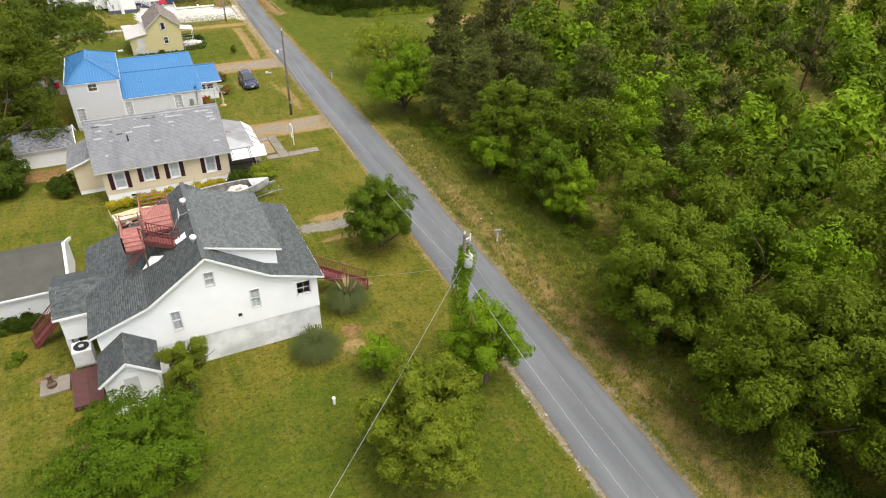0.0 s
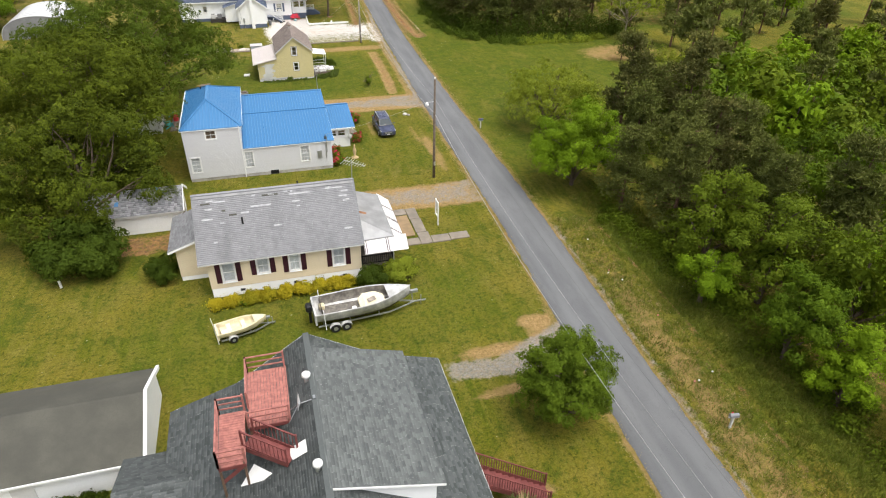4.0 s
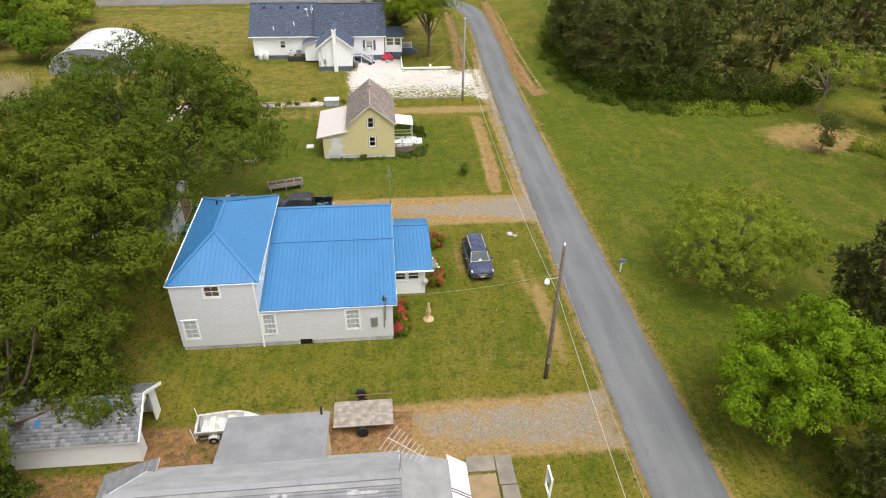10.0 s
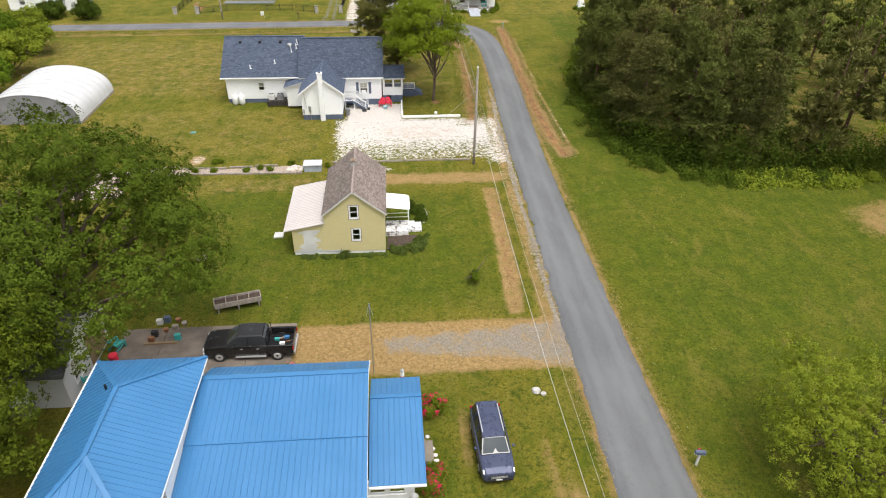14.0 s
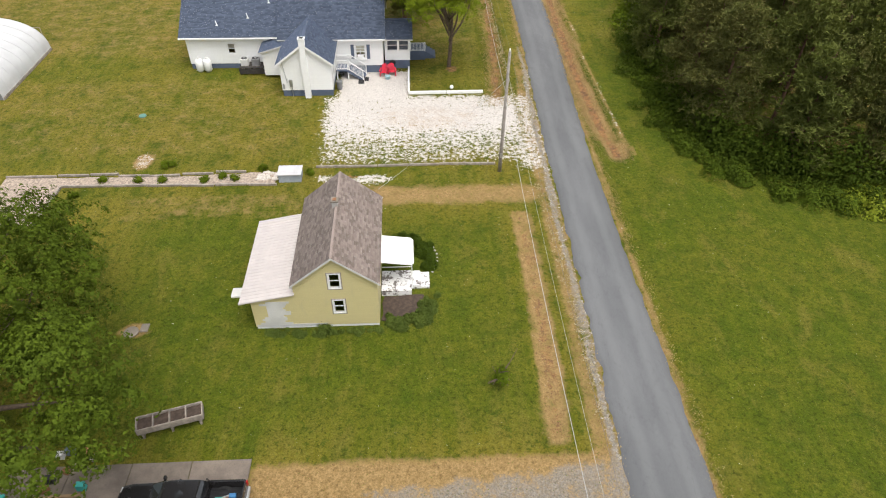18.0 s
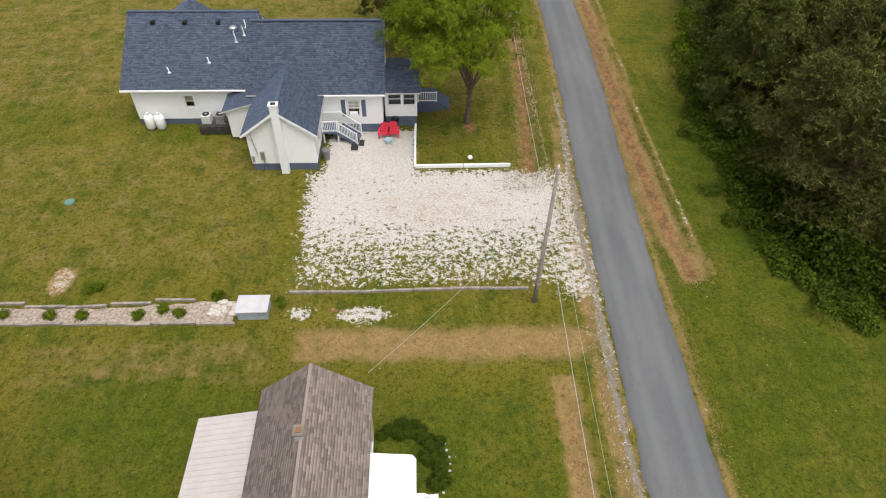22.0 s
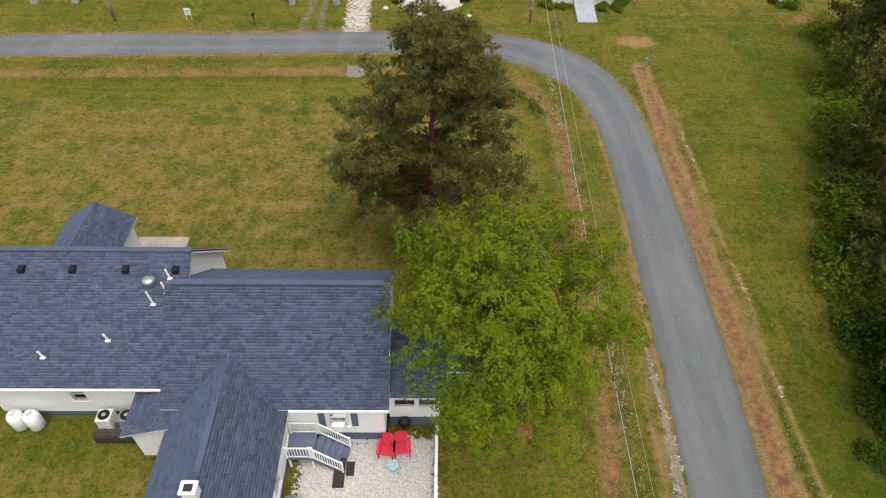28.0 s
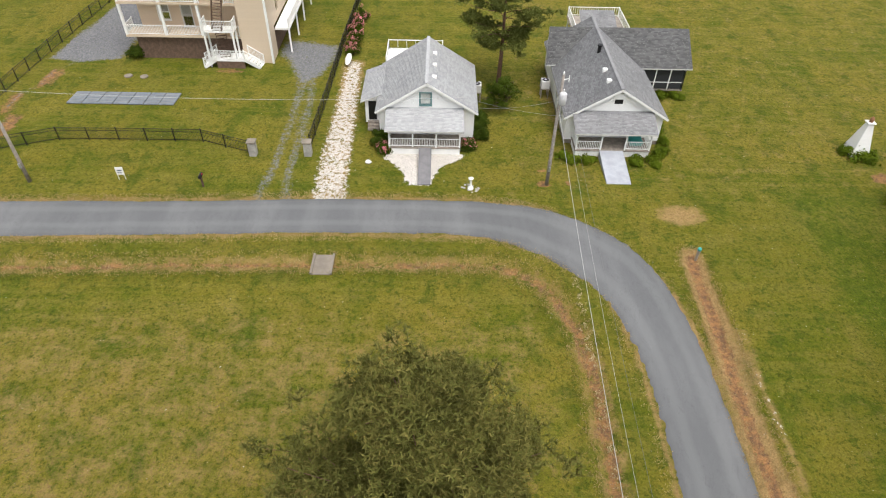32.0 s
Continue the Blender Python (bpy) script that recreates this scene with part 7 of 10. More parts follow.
def side_steps():
    s = thing("entry_steps", "blue-grey steps with white picket railing to a side door", "stairs")
    part("landing", Shape().box(3.0, 4.3, 143.9, 145.3, 0.85, 0.98), NAVY, s)
    stairs(s, (4.3, 144.6, 0.98), (5.8, 144.3, 0.05), 1.3, NAVY, 5, rail_mat=WHITE, bal_gap=0.13)
    railing(s, [(3.05, 143.95, 0.98), (4.3, 143.95, 0.98)], 0.95, WHITE, 0.13)
    railing(s, [(3.05, 145.25, 0.98), (4.3, 145.25, 0.98)], 0.95, WHITE, 0.13)
    for x, y in ((3.1, 144.0), (4.2, 144.0), (3.1, 145.2), (4.2, 145.2)):
        part("post", Shape().box(x - 0.05, x + 0.05, y - 0.05, y + 0.05, -0.1, 0.85), WHITE, s)


side_steps()

SCREENMESH = plain("insect_screen_mesh", (0.03, 0.032, 0.034), 0.8, var=0.1)


# ---- over the road: two white cottages and the tall house ----
def cottage(label, x0, x1, y0, y1, apex, ez, px0, px1, py, shingle_mat, seed, ramp, ramp_mat, green=False):
    h = thing("cottage", label, "house")
    xm = (x0 + x1) / 2
    wins = [(xm - 0.55, xm + 0.35, 3.55, 4.6)] if green else [(xm - 0.35, xm + 0.35, 3.9, 4.4)]
    door = (xm - 0.5, xm + 0.5, 0.7, 2.2)
    side = [(px0 + 0.6, px0 + 1.6, 1.2, 2.1), (px1 - 1.7, px1 - 0.7, 1.2, 2.1)]
    wall(h, "x", y0, [(x0, ez), (xm, apex), (x1, ez)], 0.4, wins + [door] + side, 0.15, SID_WHITE)
    wall(h, "x", y1, [(x0, ez), (xm, apex), (x1, ez)], 0.4, (), 0.15, SID_WHITE, -1)
    for x, s in ((x0, 1), (x1, -1)):
        ww = [(y0 + 2, y0 + 2.9, 1.1, 2.3), (y0 + 5.2, y0 + 6.1, 1.1, 2.3)]
        wall(h, "y", x, [(y0 + 0.15, ez), (y1 - 0.15, ez)], 0.4, ww, 0.15, SID_WHITE, s)
        for w in ww:
            window(h, "y", x, *w, s, blind=BLIND)
    part("foundation", Shape().box(x0 + 0.05, x1 - 0.05, y0 + 0.05, y0 + 0.25, -0.3, 0.4).box(x0 + 0.05, x0 + 0.25, y0 + 0.25, y1, -0.3, 0.4).box(x1 - 0.25, x1 - 0.05, y0 + 0.25, y1, -0.3, 0.4), CONCRETE, h)
    part("door", Shape().box(door[0], door[1], y0 + 0.04, y0 + 0.09, 0.7, 2.2), WHITE, h)
    for w in side:
        window(h, "x", y0, *w, blind=BLIND_DARK)
    if green:
        window(h, "x", y0, *wins[0], frame_mat=DULLTEAL, blind=WHITE, trim=0.09, drop=0.0)
    else:
        part("louvre_vent", Shape().box(*wins[0][:2], y0 + 0.03, y0 + 0.06, *wins[0][2:]), BLACK, h)
        part("hood", Shape().box(wins[0][0] - 0.2, wins[0][1] + 0.25, y0 - 0.12, y0, 4.4, 4.95), WHITE, h)
    o = 0.3
    sl = (apex - ez) / (x1 - xm)
    zt, ze = apex + 0.14, ez + 0.14 - o * sl
    a, b = y0 - 0.35, y1 + 0.3
    shingled(h, [(x0 - o, a, ze), (x0 - o, b, ze), (xm, b, zt), (xm, a, zt)], shingle_mat, seed)
    shingled(h, [(x1 + o, b, ze), (x1 + o, a, ze), (xm, a, zt), (xm, b, zt)], shingle_mat, seed + 1)
    part("ridge_cap", Shape().beam((xm, a, zt + 0.02), (xm, b, zt + 0.02), 0.28, 0.05), shingle_mat, h)
    for x in (x0 - o, x1 + o):
        strip(h, (x, a + 0.01, ze - 0.1), (xm, a + 0.01, zt - 0.1), 0.04, 0.18, WHITE, "fascia")
    # porch
    pz = 0.65
    p = part("porch", Shape().box(px0, px1, py, y0, pz - 0.12, pz), GREYWOOD, h, "raised porch")
    part("skirt", Shape().box(px0 + 0.05, px1 - 0.05, py + 0.05, py + 0.1, -0.1, pz - 0.12).box(px0 + 0.05, px0 + 0.1, py + 0.1, y0, -0.1, pz - 0.12).box(px1 - 0.1, px1 - 0.05, py + 0.1, y0, -0.1, pz - 0.12), WHITE, p)
    shingled(p, [(px0 - 0.25, py - 0.3, 2.4), (px1 + 0.25, py - 0.3, 2.4), (px1 + 0.25, y0, 3.25), (px0 - 0.25, y0, 3.25)], shingle_mat, seed + 2)
    for x in np.linspace(px0 + 0.08, px1 - 0.08, 4):
        part("post", Shape().box(x - 0.06, x + 0.06, py + 0.04, py + 0.16, pz, 2.4), WHITE, p)
    xs = np.linspace(px0 + 0.08, px1 - 0.08, 4)
    for k in range(3):
        if not green and k == 1:
            continue
        railing(p, [(xs[k], py + 0.1, pz), (xs[k + 1], py + 0.1, pz)], 0.8, WHITE, 0.14, posts=False)
    railing(p, [(px0 + 0.08, py + 0.1, pz), (px0 + 0.08, y0, pz)], 0.8, WHITE, 0.14, posts=False)
    railing(p, [(px1 - 0.08, py + 0.1, pz), (px1 - 0.08, y0, pz)], 0.8, WHITE, 0.14, posts=False)
    r0, r1, ry = ramp
    part("ramp", Shape().hexa([(r0, ry, -0.05), (r1, ry, -0.05), (r1, py, -0.05), (r0, py, -0.05), (r0, ry, 0.03), (r1, ry, 0.03), (r1, py, pz - 0.02), (r0, py, pz - 0.02)]), ramp_mat, p, "sloping entrance ramp")
    return h


c1 = cottage("white cottage with pale grey roof and green-framed gable window", 5.75, 13.85, 196.75, 205.0, 5.55, 3.0, 6.6, 12.7, 194.65, SH_LIGHT, 80, (9.2, 10.25, 190.3), DARKSLAB, True)
part("side_entry", Shape().prism([(4.3, 199.2, 0.3), (5.7, 199.2, 0.3), (5.7, 199.2, 3.0), (4.3, 199.2, 2.5)], (0, 5.3, 0)), SID_WHITE, c1)
shingled(c1, [(3.95, 204.8, 2.5), (3.95, 198.9, 2.5), (6.2, 198.9, 3.35), (6.2, 204.8, 3.35)], SH_LIGHT, 84)
part("side_door", Shape().box(4.6, 5.3, 199.14, 199.2, 0.6, 2.4), BLACK, c1, "dark side door")
for k in range(3):
    part("step", Shape().box(4.5, 5.5, 198.3 + 0.3 * k, 198.6 + 0.3 * k, -0.1, 0.17 + 0.17 * k), GREYWOOD, c1)
for y in (198.2, 200.4, 202.6):
    part("box_vent", Shape().box(10.2, 10.6, y - 0.2, y + 0.2, 5.15, 5.45), WHITE, c1, bevel=0.04)
dk = part("rear_deck", Shape().box(5.6, 11.2, 205.2, 210.4, 1.9, 2.05), WHITE, c1, "white-railed rear deck")
railing(dk, [(5.7, 210.3, 2.05), (11.1, 210.3, 2.05), (11.1, 205.3, 2.05)], 1.0, WHITE, 0.9)
railing(dk, [(5.7, 210.3, 2.05), (5.7, 206.5, 2.05)], 1.0, WHITE, 0.9)
for x in (5.8, 8.4, 11.0):
    for y in (205.5, 210.2):
        part("post", Shape().box(x - 0.07, x + 0.07, y - 0.07, y + 0.07, -0.1, 1.9), WHITE, dk)

c2 = cottage("white cottage with a grey roof and screened side room", 21.75, 30.0, 196.75, 211.0, 5.3, 2.75, 22.4, 28.8, 194.7, SH_MID, 90, (24.5, 26.5, 190.8), PALEPAINT)
shingled(c2, [(26, 205.4, 2.9), (34.9, 205.4, 2.9), (34.9, 209.0, 5.3), (26, 209.0, 5.3)], SH_WORN, 94)
shingled(c2, [(34.9, 212.6, 2.9), (26, 212.6, 2.9), (26, 209.0, 5.3), (34.9, 209.0, 5.3)], SH_WORN, 95)
shingled(c2, [(20.9, 205.6, 3.0), (26, 205.6, 3.0), (26, 209.0, 5.28), (21.4, 209.0, 5.28)], SH_WORN, 96)
sr = part("screen_room", Shape().box(30.0, 34.6, 205.8, 212, 0.4, 0.55), GREYWOOD, c2, "screened side porch")
for x in np.linspace(30.3, 34.5, 4):
    part("post", Shape().box(x - 0.05, x + 0.05, 205.8, 205.9, 0.5, 2.95), WHITE, sr)
for y in (205.85, 208, 210, 212):
    part("post", Shape().box(34.45, 34.55, y - 0.05, y + 0.05, 0.5, 2.95), WHITE, sr)
part("rail", Shape().box(30.3, 34.5, 205.82, 205.88, 1.25, 1.33).box(34.47, 34.53, 205.9, 212, 1.25, 1.33), WHITE, sr)
# screens are opaque near-black: the room's inner shade is put into their colour
for a, b in zip(np.linspace(30.3, 34.5, 4), np.linspace(30.3, 34.5, 4)[1:]):
    part("insect_screen", Shape().box(a + 0.06, b - 0.06, 205.84, 205.85, 0.6, 2.9), SCREENMESH, sr, "dark insect screen")
for a, b in ((205.95, 207.9), (208.1, 209.9), (210.1, 211.9)):
    part("insect_screen", Shape().box(34.49, 34.5, a, b, 0.6, 2.9), SCREENMESH, sr)
part("back_wall", Shape().box(30.2, 34.4, 211.9, 212, 0.5, 2.9), DARK, sr)
for y in (198.5, 200.5):
    part("box_vent", Shape().box(25.0, 25.4, y - 0.2, y + 0.2, 4.9, 5.25), WHITE, c2, bevel=0.04)
part("flue", Shape().tube((25.3, 204, 4.8), (25.3, 204, 5.7), 0.16).tube((25.3, 204, 5.7), (25.3, 204, 5.8), 0.24), BLACK, c2)
rd = part("rear_deck", Shape().box(25.0, 30.8, 212.5, 219.5, 2.0, 2.15), GREYWOOD, c2, "raised rear deck with white rails")
railing(rd, [(25.1, 213, 2.15), (25.1, 219.4, 2.15), (30.7, 219.4, 2.15), (30.7, 213, 2.15)], 1.0, WHITE, 0.25)
for x in (25.2, 28, 30.6):
    for y in (213, 219.3):
        part("post", Shape().box(x - 0.07, x + 0.07, y - 0.07, y + 0.07, -0.1, 2.0), WHITE, rd)
shingled(c2, [(25.5, 213.0, 3.2), (29.2, 213.0, 3.2), (29.2, 216, 4.2), (25.5, 216, 4.2)], SH_MID, 97)


def house_tall():
    h = thing("house", "tall beige house with white balconies and brown lattice skirt", "house")
    x0, x1, y0, y1 = -20.0, -6.6, 213.4, 226
    wall(h, "x", y0, [(x0, 9.6), (x1, 9.6)], 2.6, [(-18, -16.9, 3.4, 5.0), (-15.6, -14.6, 2.75, 5.0), (-18, -16.9, 6.9, 8.5), (-15.6, -14.6, 6.3, 8.5)], 0.2, SID_BEIGE)
    for w in ((-18, -16.9, 3.4, 5.0), (-15.6, -14.6, 2.75, 5.0), (-18, -16.9, 6.9, 8.5), (-15.6, -14.6, 6.3, 8.5)):
        window(h, "x", y0, *w, blind=BLIND)
    wall(h, "y", x1, [(y0 + 0.2, 9.6), (y1, 9.6)], 2.6, [(216, 217, 3.4, 5), (220, 221, 3.4, 5)], 0.2, SID_BEIGE, -1)
    wall(h, "y", x0, [(y0 + 0.2, 9.6), (y1, 9.6)], 2.6, (), 0.2, SID_BEIGE, 1)
    wall(h, "x", y1, [(x0, 9.6), (x1, 9.6)], 2.6, (), 0.2, SID_BEIGE, -1)
    tw = part("stair_tower", Shape().box(-9.3, -6.4, 211.0, 213.4, -0.2, 9.6), SID_BEIGE, h, "beige projecting bay")
    part("corner_board", Shape().box(-6.5, -6.3, 210.9, 211.1, -0.2, 9.6), WHITE, tw)
    shingled(h, [(x0 - 0.5, 210.5, 9.5), (x1 + 0.5, 210.5, 9.5), (x1 + 0.5, 219.7, 13), (x0 - 0.5, 219.7, 13)], SH_MID, 100)
    shingled(h, [(x1 + 0.5, 229, 9.5), (x0 - 0.5, 229, 9.5), (x0 - 0.5, 219.7, 13), (x1 + 0.5, 219.7, 13)], SH_MID, 101)
    for z in (2.6, 5.95):
        d = part("balcony", Shape().box(-21.0, -9.4, 211.3, 213.4, z - 0.2, z), SID_BEIGE, h, "white-railed balcony")
        railing(d, [(-20.9, 213.3, z), (-20.9, 211.4, z), (-16.9, 211.4, z), (-12.9, 211.4, z)], 1.0, WHITE, 0.15)
        railing(d, [(-10.4, 211.4, z), (-9.5, 211.4, z)], 1.0, WHITE, 0.15)
    for x in (-20.9, -16.9, -13.2):
        part("column", Shape().box(x - 0.12, x + 0.12, 211.35, 211.6, 2.6, 9.5), WHITE, h)
    lt = part("skirt", Shape().box(-20.2, -9.4, 211.75, 211.8, -0.1, 2.4), LATTICE, h, "brown lattice skirt")
    for k in range(44):
        x = -20.1 + k * 0.245
        part("slat", Shape().box(x, x + 0.16, 211.7, 211.745, -0.05, 2.38), LATTICE, lt)
    part("side_skirt", Shape().box(-6.55, -6.5, 213.4, 227, -0.1, 2.4), LATTICE, h)
    sd = part("side_deck", Shape().box(-6.4, -4.9, 213.6, 227, 2.4, 2.6), WHITE, h)
    railing(sd, [(-4.95, 213.6, 2.6), (-4.95, 227, 2.6)], 1.0, WHITE, 0.2)
    for y in (213.7, 218, 222, 226.8):
        part("post", Shape().box(-5.05, -4.9, y - 0.07, y + 0.07, -0.1, 2.4), WHITE, sd)
    # front flights: two short flights to a low landing, then a steep flight up
    st = part("front_stair", Shape().box(-11.9, -8.9, 209.6, 211.3, 0.75, 0.9), WHITE, h, "white railed front stair")
    part("lattice", Shape().box(-11.8, -9.0, 209.65, 209.7, -0.1, 0.75), LATTICE, st)
    railing(st, [(-11.9, 209.65, 0.9), (-8.9, 209.65, 0.9)], 0.95, WHITE, 0.14)
    stairs(st, (-11.9, 210.4, 0.9), (-13.2, 210.2, 0.05), 1.2, WHITE, 5, bal_gap=0.15)
    stairs(st, (-8.9, 210.4, 0.9), (-7.4, 210.2, 0.05), 1.2, WHITE, 5, bal_gap=0.15)
    stairs(st, (-11.4, 211.5, 4.3), (-11.0, 210.2, 0.95), 1.0, BROWNWOOD, 14, rail=False)
    ld = part("landing", Shape().box(-12.7, -9.6, 209.9, 211.3, 3.6, 3.75), WHITE, h, "white mid landing")
    railing(ld, [(-12.65, 211.2, 3.75), (-12.65, 209.95, 3.75), (-9.65, 209.95, 3.75), (-9.65, 211.2, 3.75)], 1.0, WHITE, 0.15)
    for x in (-12.55, -9.75):
        for y in (210.0, 211.1):
            part("post", Shape().box(x - 0.08, x + 0.08, y - 0.08, y + 0.08, -0.1, 3.6), WHITE, ld)
    stairs(ld, (-11.0, 211.3, 6.9), (-11.2, 210.0, 3.8), 1.0, BROWNWOOD, 12, rail=False)


house_tall()


def hoop_barn():
    """Arched film-covered barn."""
    b = thing("hoop_barn", "arched barn covered in pale grey film", "barn")
    xc, r, y0, y1 = -33.5, 5.6, 140.6, 151.6
    arc = lambda k, q: (xc - k * math.cos(q), 3.6 * (max(0, math.sin(q)) ** 0.75))
    rows = []
    for y in np.linspace(y0, y1, 9):
        rows.append([(arc(r, q)[0], y, arc(r, q)[1] - 0.05) for q in np.linspace(0, math.pi, 19)])
    part("cover", Shape().loft(rows, False), POLY, b, smooth=True)
    for y in np.linspace(y0, y1, 9):
        ring = lambda q: [(arc(r + k, q)[0], y + w, arc(r + k, q)[1] - 0.04 + k) for k, w in ((-0.02, -0.03), (0.03, -0.03), (0.03, 0.03), (-0.02, 0.03))]
        part("hoop", Shape().loft([ring(q) for q in np.linspace(0, math.pi, 19)]), POLY, b)
    # end walls and door in darker grey: the end's shadow is put into the colour
    for y in (y0 + 0.02, y1 - 0.02):
        pts = [(arc(r, q)[0], y, arc(r, q)[1] - 0.05) for q in np.linspace(0, math.pi, 19)]
        part("end_wall", Shape().prism(pts, (0, 0.04, 0)), GREYMETAL, b)
    part("door", Shape().box(-35, -32, y0 - 0.04, y0, 0, 2.6), GREYMETAL, b)
    part("base_board", Shape().box(xc + r - 0.02, xc + r + 0.06, y0, y1, -0.1, 0.22), GREYWOOD, b)
    fr = Shape().beam((xc - r, y1 + 0.5, 0), (xc - r, y1 + 0.5, 2.2), 0.06).beam((xc + r - 0.6, y1 + 0.5, 0), (xc + r - 0.6, y1 + 0.5, 2.2), 0.06).beam((xc - r, y1 + 0.5, 2.2), (xc + r - 0.6, y1 + 0.5, 2.2), 0.06)
    part("end_frame", fr, GREYWOOD, b, "bare timber end frame")


hoop_barn()

# ---- single trees ----
make_tree("round dense tree at the lane's edge", 11, 3.0, 0.1, 6.5, 27000, 0.07, LEAF_LANE, at=(15.85, 43.7), clumps=90, core=0.75, flat=0.95)
make_tree("bright green tree under the ivy-grown pole", 12, 2.6, 0.7, 7.0, 13000, 0.08, LEAF_LIME, at=(16.1, 25.7), clumps=30, core=0.5)
make_tree("broad yellow-green tree on the front lawn", 13, 3.7, 0.1, 7.2, 36000, 0.075, LEAF_OLIVE, at=(9.9, 21.6), clumps=80, core=0.65)
make_tree("small bright tree beside the lawn tree", 14, 1.6, 0.3, 3.3, 4500, 0.075, LEAF_LIME, at=(10.3, 29.4), clumps=16)
make_tree("dark green broad tree in front of the white house", 15, 4.3, 0.2, 4.6, 36000, 0.066, LEAF_OAK, at=(-4.8, 27.4), clumps=90, core=0.6)
make_tree("tall slender bush against the white wall", 16, 1.4, 0.1, 5.5, 11000, 0.065, LEAF_OLIVE, at=(-1.2, 32.4), clumps=22)
make_tree("large round tree at the wood's edge", 17, 5.0, 0.4, 10.6, 32000, 0.1, LEAF_MID, at=(29.6, 24.8), clumps=90, low=0.7, core=0.65)
make_tree("very large green tree at the wood's edge", 18, 5.9, 0.2, 10.8, 40000, 0.1, LEAF_MID, at=(30.5, 14.6), clumps=96, low=0.7, core=0.65)
make_tree("tall green tree at the south end of the wood", 30, 5.4, 0.3, 9.6, 24000, 0.11, LEAF_MID, at=(34.6, 7.4), clumps=80, low=0.7, core=0.65)
make_tree("young bright tree beside the ditch", 19, 2.2, 0.6, 5.6, 8000, 0.09, LEAF_LIME, at=(31.0, 51.6), clumps=26)
make_tree("bright round tree on the meadow's edge", 20, 5.0, 0.4, 9.0, 30000, 0.085, LEAF_LIME, at=(29.8, 71.9), clumps=80, core=0.65)
make_tree("airy light green tree on the meadow", 21, 6.5, 0.4, 8.0, 26000, 0.07, LEAF_GREY, at=(33.2, 86.4), clumps=150, fill=0.08)
make_tree("huge spreading maple behind the sheds", 22, 9.6, 1.3, 14.2, 66000, 0.1, LEAF_MAPLE, trunk=0.45, at=(-16.9, 86.6), clumps=96, core=0.86, fill=0.1)
make_tree("huge dark green maple beside the outbuilding", 23, 11.6, 1.2, 14.5, 84000, 0.095, LEAF_FRESH, trunk=0.45, at=(-13.9, 102.7), clumps=120, core=0.86, fill=0.1, limbs=30)
make_tree("broad maple over the old shed", 24, 8.2, 0.5, 10.6, 42000, 0.1, LEAF_MAPLE, trunk=0.35, at=(-15.6, 75.0), clumps=84, low=0.9, core=0.84, fill=0.1)
make_tree("leafy shade tree beside the sunroom", 36, 6.2, 3.4, 14.2, 44000, 0.07, LEAF_SHADE, trunk=0.22, at=(14.4, 146.5), lean=(-1.2, 0.1), clumps=120, core=0.35, low=0.35, stretch=0.5, fill=0.12, limbs=22)
make_pine("tall brown-tipped pine behind the shade tree", 26, 6.4, 1.6, 15.4, 32000, NEEDLE_BROWN, 0.3, at=(9.95, 159.3), needles=9, length=0.23, width=0.032, boughs=110, wide=1, loose=0.7, pad=22)
make_tree("spindly pale-barked tree with thin yellow-green foliage", 28, 6.4, 3.4, 8.6, 4200, 0.12, LEAF_GREY, bark=PALEBARK, trunk=0.16, at=(62.8, 120.6), clumps=70, limbs=16, fill=0, core=0.5)
make_pine("small young pine on the bare clearing", 29, 1.7, 0.8, 4.5, 500, NEEDLE, 0.08, at=(56.0, 109.2), needles=8, length=0.3, width=0.04, boughs=16)
make_pine("dark pine between the two cottages", 27, 4.6, 3.8, 12.4, 8000, NEEDLE, 0.24, at=(16.7, 207.4), needles=7, length=0.27, width=0.045, boughs=54, wide=1, loose=0.75, pad=20)

# ---- the woods east of the lane ----
def woodland(n, size, tufts, length, width, clumps, boughs):
    """One set of woodland trees to be copied: broadleaf and pine."""
    broad, needle = [], []
    for k, (mat, r, h1) in enumerate(((LEAF_MID, 3.6, 9.0), (LEAF_LIME, 3.2, 8.6), (LEAF_MID, 3.8, 9.6), (LEAF_OAK, 3.4, 9.8), (LEAF_LIME, 3.0, 8.6), (LEAF_OAK, 3.1, 8.2))):
        broad.append(make_tree("leafy woodland tree in the mixed wood", 40 + k, r, 0.4, h1, n, size, mat, at=(70 + 6 * k, 60), clumps=clumps, limbs=5, group="woodland trees", low=0.8))
    for k, (mat, r, h1) in enumerate(((NEEDLE, 3.4, 11.0), (NEEDLE_WOOD, 3.2, 11.5), (NEEDLE, 3.6, 10.0))):
        needle.append(make_pine("woodland pine with dull brownish-green needles", 50 + k, r, 0.6, h1, tufts, mat, at=(70 + 7 * k, 140), group="woodland pines", needles=9, length=length, width=width, boughs=boughs))
    return broad, needle


edge_set = woodland(7600, 0.1, 2300, 0.3, 0.05, 44, 50)
near_set = woodland(3400, 0.15, 1200, 0.4, 0.075, 36, 40)
far_set = woodland(750, 0.32, 220, 0.8, 0.14, 26, 16)


def inside(x, y, poly):
    c = False
    for (ax, ay), (bx, by) in zip(poly, poly[1:] + poly[:1]):
        if (ay > y) != (by > y) and x < (bx - ax) * (y - ay) / (by - ay) + ax:
            c = not c
    return c


